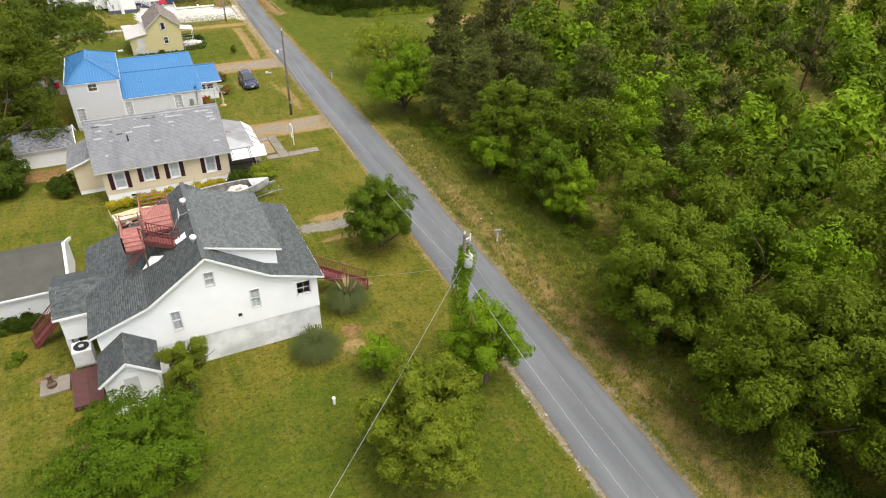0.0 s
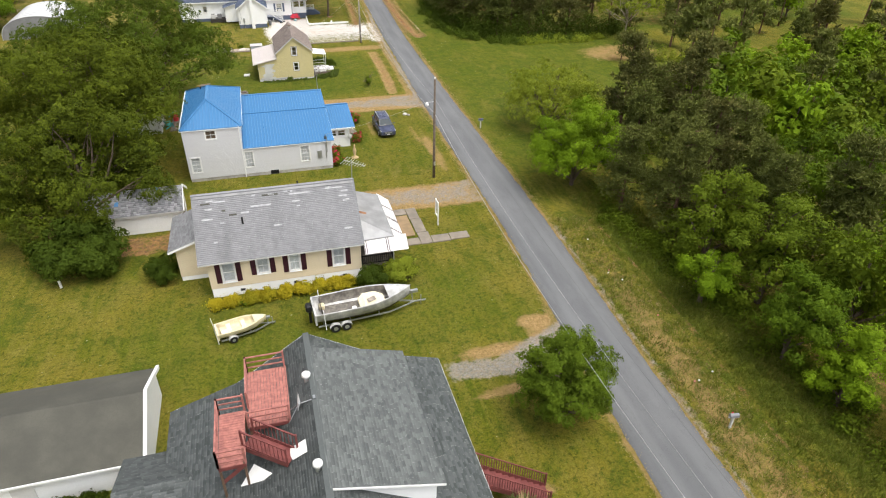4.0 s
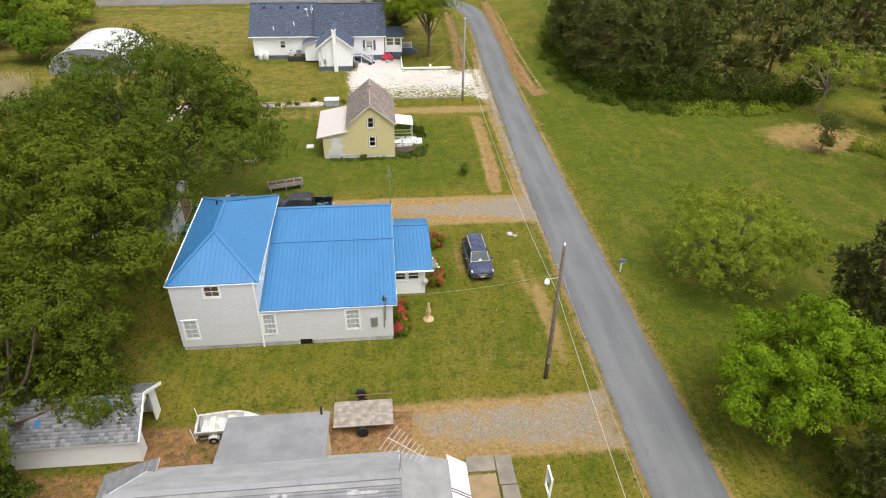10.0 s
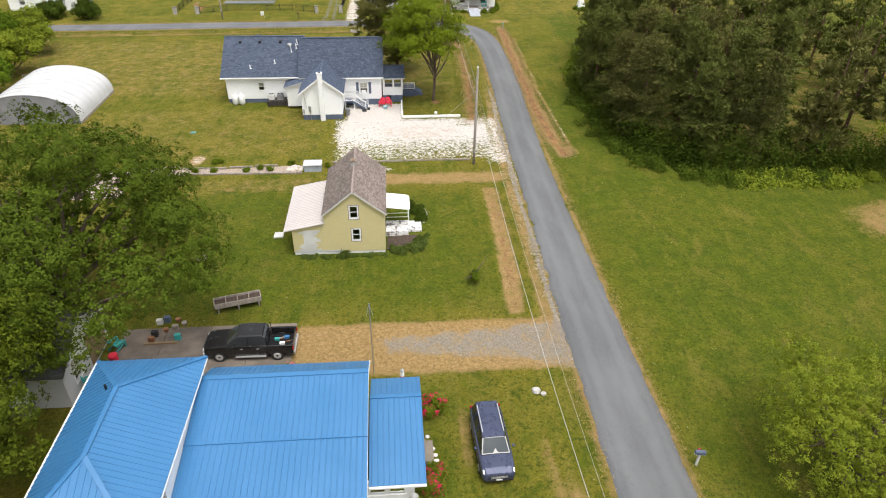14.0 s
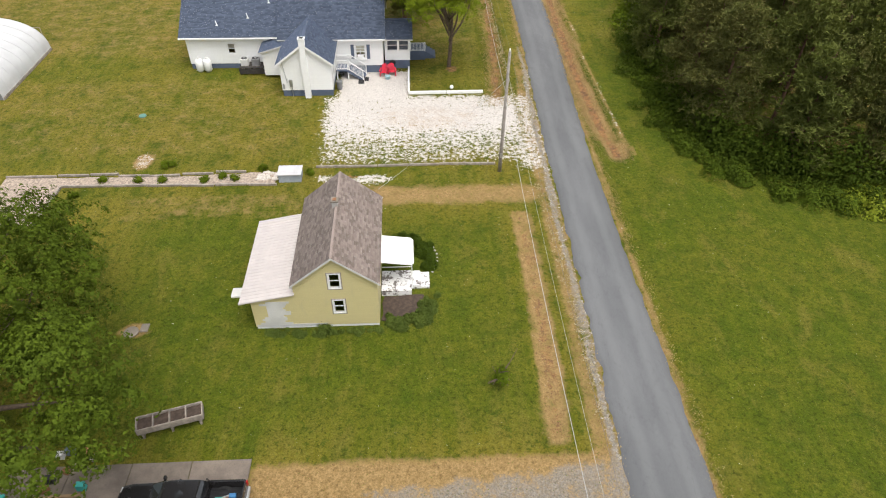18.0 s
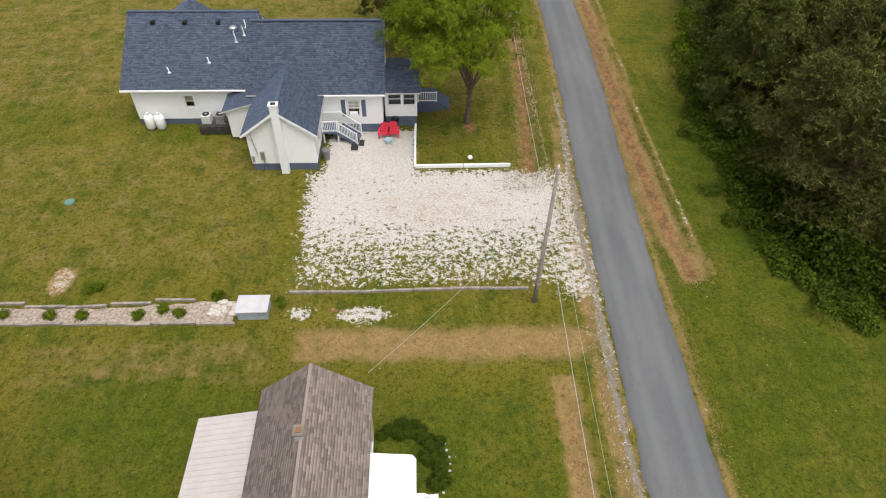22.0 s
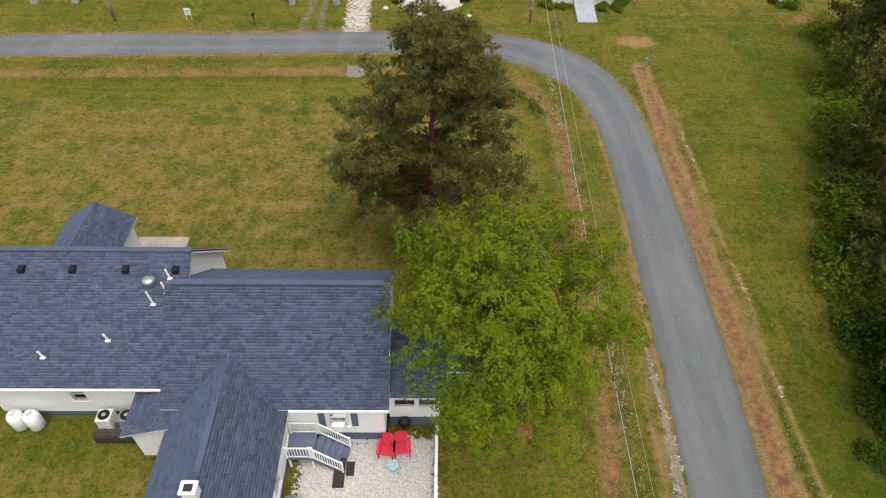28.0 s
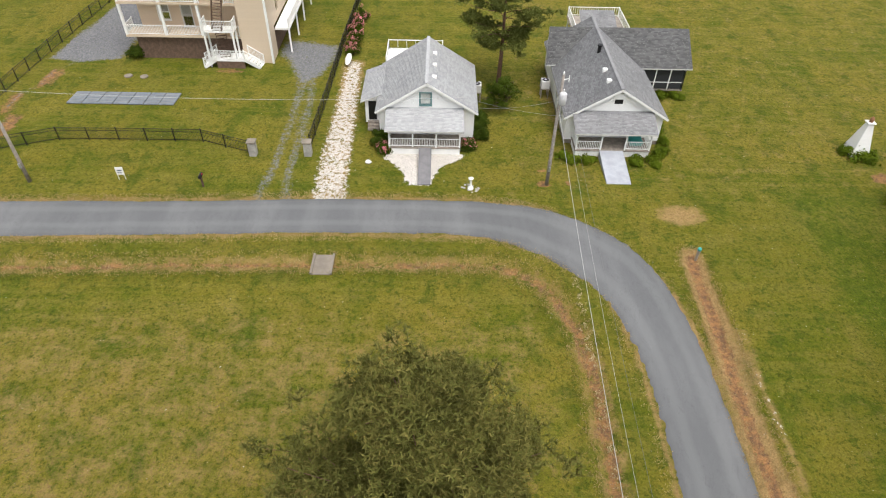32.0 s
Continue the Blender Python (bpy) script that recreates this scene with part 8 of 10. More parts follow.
rw = random.Random(77)
SOUTH = [(36, 2), (37.5, 30), (33, 33.5), (32.4, 50), (31.8, 56), (31.2, 62), (31.8, 67), (36, 71), (37.5, 78), (43, 83), (54, 87), (70, 96), (120, 100), (120, 30), (80, 6), (45, 0)]
NORTH = [(36.2, 152), (35.2, 145), (35.4, 134), (38.2, 126.6), (46, 124), (62, 123.5), (90, 128), (100, 150), (90, 186), (60, 194), (50, 190), (47, 182), (42, 168), (38.5, 160)]
FAR = [(56, 100), (72, 98), (118, 103), (118, 150), (92, 150), (88, 126), (68, 121)]
placed = [(32.0, 25.8, 5), (32.6, 14.2, 5), (34.6, 7.4, 5), (31, 51.6, 2), (32.6, 71.6, 4), (35, 85.5, 4.5)]


def plant(poly, tries, pine, gap):
    xs, ys = [p[0] for p in poly], [p[1] for p in poly]
    for _ in range(tries):
        x, y = rw.uniform(min(xs), max(xs)), rw.uniform(min(ys), max(ys))
        if not inside(x, y, poly):
            continue
        s = rw.uniform(0.8, 1.25)
        g = gap(x, y)
        if any(math.hypot(x - a, y - b) < (g * s + r) * 0.5 for a, b, r in placed):
            continue
        placed.append((x, y, g * s))
        broad, needle = edge_set if x < 37.5 else near_set if x < 50 else far_set
        kind = rw.choice(needle) if rw.random() < pine(x, y) else rw.choice(broad)
        copy_thing(kind, pose(x, y, 0, 0, 0, rw.uniform(0, 360)) @ Matrix.Diagonal((s, s, s * rw.uniform(0.85, 1.15), 1)))


plant(SOUTH, 5000, lambda x, y: 0.8 if y > 55 and x < 48 else 0.18, lambda x, y: 4.1 if x < 48 and y > 55 else 4.5 if x < 62 else 6.2)
plant(NORTH, 4000, lambda x, y: 1.0 if x < 80 else 0.9, lambda x, y: 3.7 if x < 54 and y < 165 else 6.0)
plant(FAR, 600, lambda x, y: 0.9, lambda x, y: 8.0)
for o in edge_set[0] + edge_set[1] + near_set[0] + near_set[1] + far_set[0] + far_set[1]:
    for c in o.children_recursive:
        bpy.data.objects.remove(c)
    bpy.data.objects.remove(o)

# ---- undergrowth along the woods ----
def hedge_run(label, line, n, r, h, mat, seed, size=0.13, off=0.7):
    """A belt of scrub: one uncountable mass."""
    rs = np.random.RandomState(seed)
    L = smooth_line(line, 8)
    vs = []
    for _ in range(n):
        k = rs.randint(len(L) - 1)
        c = L[k] + (L[k + 1] - L[k]) * rs.rand() + rs.normal(size=2) * off
        rr = r * (0.6 + 0.7 * rs.rand())
        hh = h * (0.5 + 0.8 * rs.rand())
        m = int(170 * (0.13 / size) ** 1.3)
        o = unit(rs.normal(size=(m, 3)))
        o[:, 2] = np.abs(o[:, 2])
        p = np.array([c[0], c[1], float(lay(c[0], c[1]))]) + o * np.array([rr, rr, hh]) * (0.55 + 0.5 * rs.rand(m))[:, None]
        vs.append(leaf_quads(rs, p, unit(o + rs.normal(size=(m, 3)) * 0.6 + np.array([0, 0, 0.4])), size * (0.6 + 0.8 * rs.rand(m))))
    v = np.concatenate(vs)
    i = np.arange(len(v))[:, None] * 4
    m = mesh_np("undergrowth", v.reshape(-1, 3), i + np.array([[0, 1, 2, 3]]), None, mat)
    return tagged(new("undergrowth", m), label, "undergrowth", kind="stuff")


hedge_run("green scrub along the foot of the pines", [(34.8, 153), (33.8, 145), (33.8, 134), (36.6, 125.4), (45, 122.2), (54, 122)], 120, 0.9, 1.1, LEAF_FRESH, 1, 0.09)
hedge_run("dark scrub and young growth among the pines", [(36.4, 153), (35.6, 145), (35.8, 134.6), (38.6, 127.6), (46, 124.6), (56, 124.2), (66, 125)], 170, 1.6, 4.2, LEAF_DARK, 7, 0.13)
hedge_run("lighter bramble at the edge of the clearing", [(44, 122.4), (52, 121.6), (60, 122)], 46, 1.2, 1.0, LEAF_GREY, 2)
hedge_run("green scrub along the north side of the wood", [(36, 156), (38.5, 162), (42, 170), (46.5, 181), (50, 190)], 80, 1.4, 2.2, LEAF_MID, 3)
hedge_run("green scrub at the foot of the wood", [(33.0, 34), (33.0, 44), (32.6, 54), (31.6, 60), (31.0, 70)], 70, 1.1, 1.4, LEAF_MID, 4, 0.09)
hedge_run("low shaded scrub under the great trees", [(29.5, 6), (30.2, 14), (30.0, 20), (31, 27), (33, 33)], 50, 1.0, 0.8, LEAF_DARK, 5, 0.09)
hedge_run("scrub between wood and clearing", [(38, 75), (44, 82), (52, 87), (60, 92), (70, 97)], 90, 1.5, 2.2, LEAF_MID, 6)
hedge_run("sparse young growth on the bare clearing", [(60, 109.5), (63, 107.5), (66, 106), (72, 104)], 18, 0.8, 2.2, LEAF_GREY, 7, 0.1)


def sown(x0, x1, y0, y1, n, seed, test=None):
    rs = np.random.RandomState(seed)
    p = np.stack([rs.uniform(x0, x1, n), rs.uniform(y0, y1, n)], 1)
    if test is not None:
        p = p[test(p[:, 0], p[:, 1])]
    return np.concatenate([p, lay(p[:, 0], p[:, 1])[:, None]], 1)


off_road = lambda X, Y: line_dist(X, Y, CENTRE) > 2.35
bank = lambda X, Y: (line_dist(X, Y, CENTRE) > 2.6) & (X > np.interp(Y, CENTRE[:60, 1], CENTRE[:60, 0]))
blades("tall_weeds", "tangled tall weeds between lane and wood", sown(22, 33, 8, 66, 5200, 11, bank), 0.32, 0.022, WEED, 21, 7, 0.6, 0.16)
slope = lambda X, Y: X > np.interp(Y, DITCH_WOOD[:, 1], DITCH_WOOD[:, 0]) + 0.4
blades("tall_weeds", "lush green weeds on the slope below the wood", sown(26, 34, 14, 70, 4200, 31, slope), 0.42, 0.03, WEED, 32, 6, 0.5, 0.2)
blades("dry_weeds", "dry straw-coloured weeds on the lane's bank", sown(21, 28, 8, 66, 2600, 12, bank), 0.24, 0.018, STRAW, 22, 6, 0.7, 0.14)
wet = lambda X, Y: line_dist(X, Y, DITCH_FIELD) < 1.2
blades("ditch_grass", "withered grass in the field ditch", sown(-60, 21, 138, 183, 60000, 13, wet), 0.2, 0.02, STRAW, 23, 3, 0.7, 0.12)
blades("ditch_grass", "green grass on the field ditch's banks", sown(-60, 21, 138, 183, 60000, 14, lambda X, Y: (line_dist(X, Y, DITCH_FIELD) < 1.9) & (line_dist(X, Y, DITCH_FIELD) > 0.7)), 0.16, 0.02, WEED, 24, 3, 0.7, 0.12)
blades("ditch_grass", "withered grass beside the eastern ditch", sown(26, 30, 128, 184, 5000, 15, lambda X, Y: (line_dist(X, Y, DITCH_EAST) < 1.3) & (line_dist(X, Y, DITCH_EAST) > 0.35)), 0.16, 0.02, STRAW, 25, 4, 0.7, 0.12)
edge_band = lambda X, Y: (np.abs(line_dist(X, Y, CENTRE) - 2.45) < 0.42)
blades("verge_grass", "ragged dry grass along the lane's edges", sown(15, 31, 8, 190, 60000, 16, edge_band), 0.11, 0.02, STRAW, 26, 3, 0.8, 0.1)
blades("verge_grass", "ragged dry grass along the far lane", sown(-60, 20, 178, 192, 60000, 17, edge_band), 0.11, 0.02, STRAW, 27, 3, 0.8, 0.1)
clear = lambda X, Y: off_road(X, Y) & ~((X > 2.2) & (X < 21) & (Y > 128) & (Y < 146))
blades("lawn_tufts", "short uneven tufts of mown grass", sown(-13, 34, 14, 60, 11000, 18, clear), 0.07, 0.022, WEED, 28, 3, 0.9, 0.14)
blades("lawn_tufts", "short uneven tufts of mown grass", sown(-13, 36, 60, 126, 14000, 19, clear), 0.07, 0.022, WEED, 29, 3, 0.9, 0.14)
blades("lawn_tufts", "short uneven tufts of mown grass", sown(-18, 34, 126, 196, 14000, 20, clear), 0.07, 0.022, WEED, 30, 3, 0.9, 0.14)

# pale dead tufts breaking the lane's west edge
rs = np.random.RandomState(91)
tp = []
for y in np.arange(104, 180, 0.35):
    if rs.rand() < 0.62:
        for _ in range(rs.randint(2, 7)):
            tp.append((float(np.interp(y, EDGES[:60, 1], EDGES[:60, 0])) + rs.normal() * 0.14 + 0.02, y + rs.normal() * 0.16, 0.0))
blades("edge_tufts", "pale dead tufts breaking the lane's edge", tp, 0.1, 0.03, PALE_STRAW, 92, 6, 0.9, 0.07)

# ---- vehicles ----
def ring(y, w, z0, z1, crown=0.03, tuck=0.9):
    h = z1 - z0
    return [(-w * tuck, y, z0), (-w, y, z0 + 0.25 * h), (-w, y, z1 - 0.28 * h), (-w * 0.95, y, z1 - 0.06), (-w * 0.8, y, z1), (0, y, z1 + crown), (w * 0.8, y, z1), (w * 0.95, y, z1 - 0.06), (w, y, z1 - 0.28 * h), (w, y, z0 + 0.25 * h), (w * tuck, y, z0)]


def lofted(rings):
    sh = Shape().loft(rings)
    sh.poly(list(reversed(rings[0]))).poly(rings[-1])
    return sh


def wheel(parent, x, y, r, w, side, chrome=None):
    t = part("wheel", Shape().tube((x, y, r), (x + side * w, y, r), r, None, 18), RUBBER, parent, "black tyre")
    part("rim", Shape().tube((x + side * (w - 0.01), y, r), (x + side * (w + 0.012), y, r), r * 0.64, r * 0.6, 14), chrome or ALU, t)
    part("hub", Shape().tube((x + side * (w + 0.012), y, r), (x + side * (w + 0.03), y, r), r * 0.2, r * 0.14, 8), BLACK, t)
    return t


PAINT_BLUE = plain("slate_blue_car_paint", (0.055, 0.065, 0.115), 0.28, 0.3, 0.6, var=0.06, bump=0)
PAINT_BLACK = plain("black_car_paint", (0.013, 0.012, 0.012), 0.22, 0.1, 0.6, var=0.1, bump=0)
CARGLASS = plain("tinted_car_glass", (0.02, 0.022, 0.024), 0.06, 0, 0.8, var=0.05, bump=0)
SCREEN = plain("windscreen", (0.045, 0.055, 0.06), 0.4, 0, 0.15, var=0.05, bump=0)
LAMP = plain("headlamp_glass", (0.7, 0.72, 0.75), 0.15, 0.2, 0.6, var=0.05, bump=0)
TAIL = plain("tail_lamp", (0.35, 0.01, 0.01), 0.2, 0, 0.5, var=0.05, bump=0)


def suv():
    """Nose towards -y, centre of the wheelbase at the origin."""
    c = thing("car", "dark slate-blue sport utility car parked on the lawn", "car")
    L = [(-2.45, 0.74, 0.42, 0.78), (-2.38, 0.86, 0.3, 0.9), (-2.05, 0.94, 0.24, 1.0), (-1.2, 0.965, 0.24, 1.07), (0.2, 0.97, 0.24, 1.1), (1.6, 0.965, 0.24, 1.12), (2.2, 0.93, 0.28, 1.1), (2.42, 0.86, 0.34, 1.02), (2.46, 0.78, 0.42, 0.95)]
    body = part("body", lofted([ring(*q) for q in L]), PAINT_BLUE, c, smooth=False)
    # cabin: sides taper to the roof
    def cab(y, wb, zb, wt, zt):
        return [(-wb, y, zb), (-wt - 0.05, y, zt - 0.1), (-wt, y, zt), (0, y, zt + 0.03), (wt, y, zt), (wt + 0.05, y, zt - 0.1), (wb, y, zb)]
    g = lofted([cab(-1.25, 0.82, 1.06, 0.8, 1.12), cab(-0.5, 0.86, 1.1, 0.66, 1.6), cab(0.3, 0.87, 1.1, 0.65, 1.67), cab(1.6, 0.87, 1.1, 0.64, 1.66), cab(2.1, 0.85, 1.1, 0.62, 1.58), cab(2.36, 0.8, 1.06, 0.7, 1.2)])
    part("cabin", g, CARGLASS, c, "dark tinted glasshouse")
    part("windscreen", Shape().poly([(-0.74, -1.2, 1.15), (0.74, -1.2, 1.15), (0.6, -0.52, 1.6), (-0.6, -0.52, 1.6)]).prism([(-0.74, -1.21, 1.155), (0.74, -1.21, 1.155), (0.6, -0.53, 1.61), (-0.6, -0.53, 1.61)], (0, -0.004, 0.012)), SCREEN, c, "windscreen with pale reflections")
    part("roof", lofted([[(-0.62, -0.5, 1.6), (0, -0.5, 1.64), (0.62, -0.5, 1.6), (0.62, -0.5, 1.58), (-0.62, -0.5, 1.58)], [(-0.66, 0.3, 1.68), (0, 0.3, 1.72), (0.66, 0.3, 1.68), (0.66, 0.3, 1.62), (-0.66, 0.3, 1.62)], [(-0.65, 1.6, 1.67), (0, 1.6, 1.71), (0.65, 1.6, 1.67), (0.65, 1.6, 1.62), (-0.65, 1.6, 1.62)], [(-0.63, 2.18, 1.6), (0, 2.18, 1.63), (0.63, 2.18, 1.6), (0.63, 2.18, 1.56), (-0.63, 2.18, 1.56)]]), PAINT_BLUE, c)
    for s in (-1, 1):
        part("roof_rail", Shape().beam((s * 0.6, -0.2, 1.75), (s * 0.6, 1.8, 1.74), 0.05, 0.05), ALU, c)
        part("pillar", Shape().beam((s * 0.86, 0.35, 1.1), (s * 0.68, 0.4, 1.62), 0.05, 0.08), PAINT_BLUE, c)
        part("pillar", Shape().beam((s * 0.86, 1.3, 1.1), (s * 0.68, 1.35, 1.62), 0.05, 0.08), PAINT_BLUE, c)
        part("mirror", Shape().box(s * 1.08 - 0.09, s * 1.08 + 0.09, -0.85, -0.72, 1.08, 1.22), PAINT_BLUE, c, bevel=0.03)
        part("headlight", Shape().hexa([(s * 0.5, -2.43, 0.72), (s * 0.88, -2.3, 0.74), (s * 0.9, -2.1, 0.82), (s * 0.52, -2.3, 0.8), (s * 0.5, -2.42, 0.84), (s * 0.86, -2.3, 0.88), (s * 0.88, -2.1, 0.96), (s * 0.54, -2.3, 0.9)]), LAMP, c, "bright headlight")
        part("tail_light", Shape().box(s * 0.84 - 0.08, s * 0.84 + 0.08, 2.36, 2.44, 0.85, 1.05), TAIL, c)
        for y in (-1.5, 1.45):
            wheel(c, s * 0.76, y, 0.37, 0.22, s)
        part("side_trim", Shape().beam((s * 0.975, -1.0, 0.38), (s * 0.975, 1.0, 0.38), 0.03, 0.12), BLACK, c)
    gr = part("grille", Shape().box(-0.48, 0.48, -2.49, -2.42, 0.62, 0.82), BLACK, c)
    for k in range(3):
        part("bar", Shape().box(-0.46, 0.46, -2.505, -2.485, 0.64 + 0.06 * k, 0.665 + 0.06 * k), ALU, gr)
    part("bumper", Shape().box(-0.8, 0.8, -2.5, -2.38, 0.36, 0.5), BLACK, c, bevel=0.03)
    part("number_plate", Shape().box(-0.17, 0.17, -2.515, -2.5, 0.48, 0.58), WHITE, c)
    part("bonnet_crease", Shape().beam((-0.45, -2.1, 1.03), (-0.6, -1.25, 1.11), 0.03, 0.02).beam((0.45, -2.1, 1.03), (0.6, -1.25, 1.11), 0.03, 0.02), PAINT_BLUE, c)
    c.matrix_world = pose(13.95, 90.1, -0.02, 0, 0, 2)


suv()


def pickup():
    """Nose towards -y before it is turned."""
    c = thing("pickup_truck", "black crew-cab pickup truck with an open bed, on the drive", "truck")
    L = [(-2.95, 0.82, 0.5, 0.98), (-2.85, 0.95, 0.4, 1.12), (-2.4, 1.0, 0.36, 1.2), (-1.5, 1.0, 0.36, 1.25), (0, 1.0, 0.36, 1.28), (1.2, 1.0, 0.36, 1.28)]
    part("body", lofted([ring(*q) for q in L]), PAINT_BLACK, c)
    def cab(y, wb, zb, wt, zt):
        return [(-wb, y, zb), (-wt - 0.05, y, zt - 0.1), (-wt, y, zt), (0, y, zt + 0.03), (wt, y, zt), (wt + 0.05, y, zt - 0.1), (wb, y, zb)]
    part("cabin", lofted([cab(-1.4, 0.88, 1.24, 0.85, 1.3), cab(-0.72, 0.9, 1.26, 0.7, 1.82), cab(0.1, 0.9, 1.26, 0.7, 1.88), cab(0.95, 0.9, 1.26, 0.69, 1.85), cab(1.15, 0.88, 1.26, 0.72, 1.7)]), CARGLASS, c, "dark cab glass")
    part("windscreen", Shape().prism([(-0.8, -1.36, 1.32), (0.8, -1.36, 1.32), (0.64, -0.75, 1.81), (-0.64, -0.75, 1.81)], (0, -0.006, 0.012)), SCREEN, c)
    part("roof", Shape().hexa([(-0.68, -0.72, 1.82), (0.68, -0.72, 1.82), (0.68, 1.0, 1.83), (-0.68, 1.0, 1.83), (-0.6, -0.6, 1.9), (0.6, -0.6, 1.9), (0.6, 0.95, 1.9), (-0.6, 0.95, 1.9)]), PAINT_BLACK, c)
    for s in (-1, 1):
        for y in (-0.25, 0.98):
            part("pillar", Shape().beam((s * 0.9, y + 0.25, 1.26), (s * 0.73, y + 0.28, 1.82), 0.06, 0.09), PAINT_BLACK, c)
        part("bed_side", Shape().box(s * 0.98 - 0.09 if s > 0 else -1.0, 1.0 if s > 0 else -0.89, 1.22, 2.92, 0.55, 1.27), PAINT_BLACK, c, bevel=0.03)
        part("mirror", Shape().box(s * 1.12 - 0.1, s * 1.12 + 0.1, -0.98, -0.85, 1.2, 1.42), PAINT_BLACK, c, bevel=0.03)
        part("running_board", Shape().box(s * 1.0 - 0.07, s * 1.0 + 0.07, -0.9, 1.1, 0.36, 0.41), ALU, c)
        part("headlight", Shape().box(s * 0.78 - 0.12, s * 0.78 + 0.12, -2.98, -2.86, 0.82, 0.98), LAMP, c)
        part("tail_light", Shape().box(s * 0.93 - 0.06, s * 0.93 + 0.06, 2.9, 2.98, 0.85, 1.15), TAIL, c)
        for y in (-1.95, 1.85):
            wheel(c, s * 0.78, y, 0.41, 0.25, s, ALU)
        for y in (-0.5, 0.55):
            part("door_handle", Shape().box(s * 1.0 - 0.02, s * 1.0 + 0.02, y, y + 0.18, 1.02, 1.06), ALU, c)
    bed = part("bed_floor", Shape().box(-0.9, 0.9, 1.2, 2.85, 0.6, 0.68), BLACK, c, "ribbed black bed liner")
    for k in range(9):
        x = -0.8 + k * 0.2
        part("bed_rib", Shape().box(x - 0.04, x + 0.04, 1.25, 2.8, 0.68, 0.705), BLACK, bed)
    part("tailgate", Shape().box(-0.95, 0.95, 2.85, 2.93, 0.62, 1.26), PAINT_BLACK, c, bevel=0.02)
    part("bumper", Shape().box(-0.95, 0.95, 2.93, 3.02, 0.45, 0.62).box(-0.95, 0.95, -3.02, -2.9, 0.45, 0.68), ALU, c)
    part("grille", Shape().box(-0.6, 0.6, -3.0, -2.9, 0.72, 1.0), BLACK, c)
    c.matrix_world = pose(-1.1, 99.35, 0.02, 0, 0, -91)


pickup()
cl = random.Random(6)
for k in range(7):
    x, y = cl.uniform(0.6, 1.4), cl.uniform(98.8, 99.9)
    sh = Shape().box(x - 0.16, x + 0.16, y - 0.1, y + 0.1, 0.73, 0.9) if k < 3 else Shape().beam((x - 0.4, y - 0.1, 0.76), (x + 0.4, y + 0.15, 0.78), 0.04)
    solid("cargo", sh, (BLUEROOF, WHITE, TEAL, RUST, GREYWOOD, STEEL, RUST)[k], "loose tools and boxes lying in the truck bed", "cargo", "things in the truck bed")


def hull(L, W, H, bow_rise, n=13):
    """Rings of an open boat along x, stern at 0: outer shell, gunwale, inner shell."""
    outer, inner = [], []
    for k in range(n):
        t = k / (n - 1)
        w = W / 2 * (1 - max(0, (t - 0.45) / 0.55) ** 2.1) * (0.94 + 0.06 * min(1, t * 3))
        w = max(w, 0.015)
        z1 = H + bow_rise * t**2
        keel = 0.0 + 0.55 * H * max(0, (t - 0.72) / 0.28) ** 1.8
        x = L * t
        outer.append([(x, -w, z1), (x, -w * 0.97, z1 - 0.12), (x, -w * 0.82, keel + (z1 - keel) * 0.38), (x, 0, keel), (x, w * 0.82, keel + (z1 - keel) * 0.38), (x, w * 0.97, z1 - 0.12), (x, w, z1)])
        wi = max(w - 0.1, 0.01)
        fl = keel + 0.32 * H
        inner.append([(x, -wi, z1), (x, -wi * 0.95, z1 - 0.25), (x, -wi * 0.88, min(fl, z1 - 0.3)), (x, 0, min(fl, z1 - 0.3)), (x, wi * 0.88, min(fl, z1 - 0.3)), (x, wi * 0.95, z1 - 0.25), (x, wi, z1)])
    return outer, inner


HULLWHITE = plain("chalky_white_gelcoat", (0.52, 0.515, 0.5), 0.45, var=0.35, scale=2)
HULLCREAM = plain("cream_gelcoat", (0.66, 0.58, 0.38), 0.5, var=0.2, scale=2)
BOATDECK = plain("dirty_boat_sole", (0.16, 0.145, 0.125), 0.85, var=0.45, scale=3)
COVER = plain("stained_cream_console", (0.74, 0.66, 0.47), 0.6, var=0.15, scale=3)


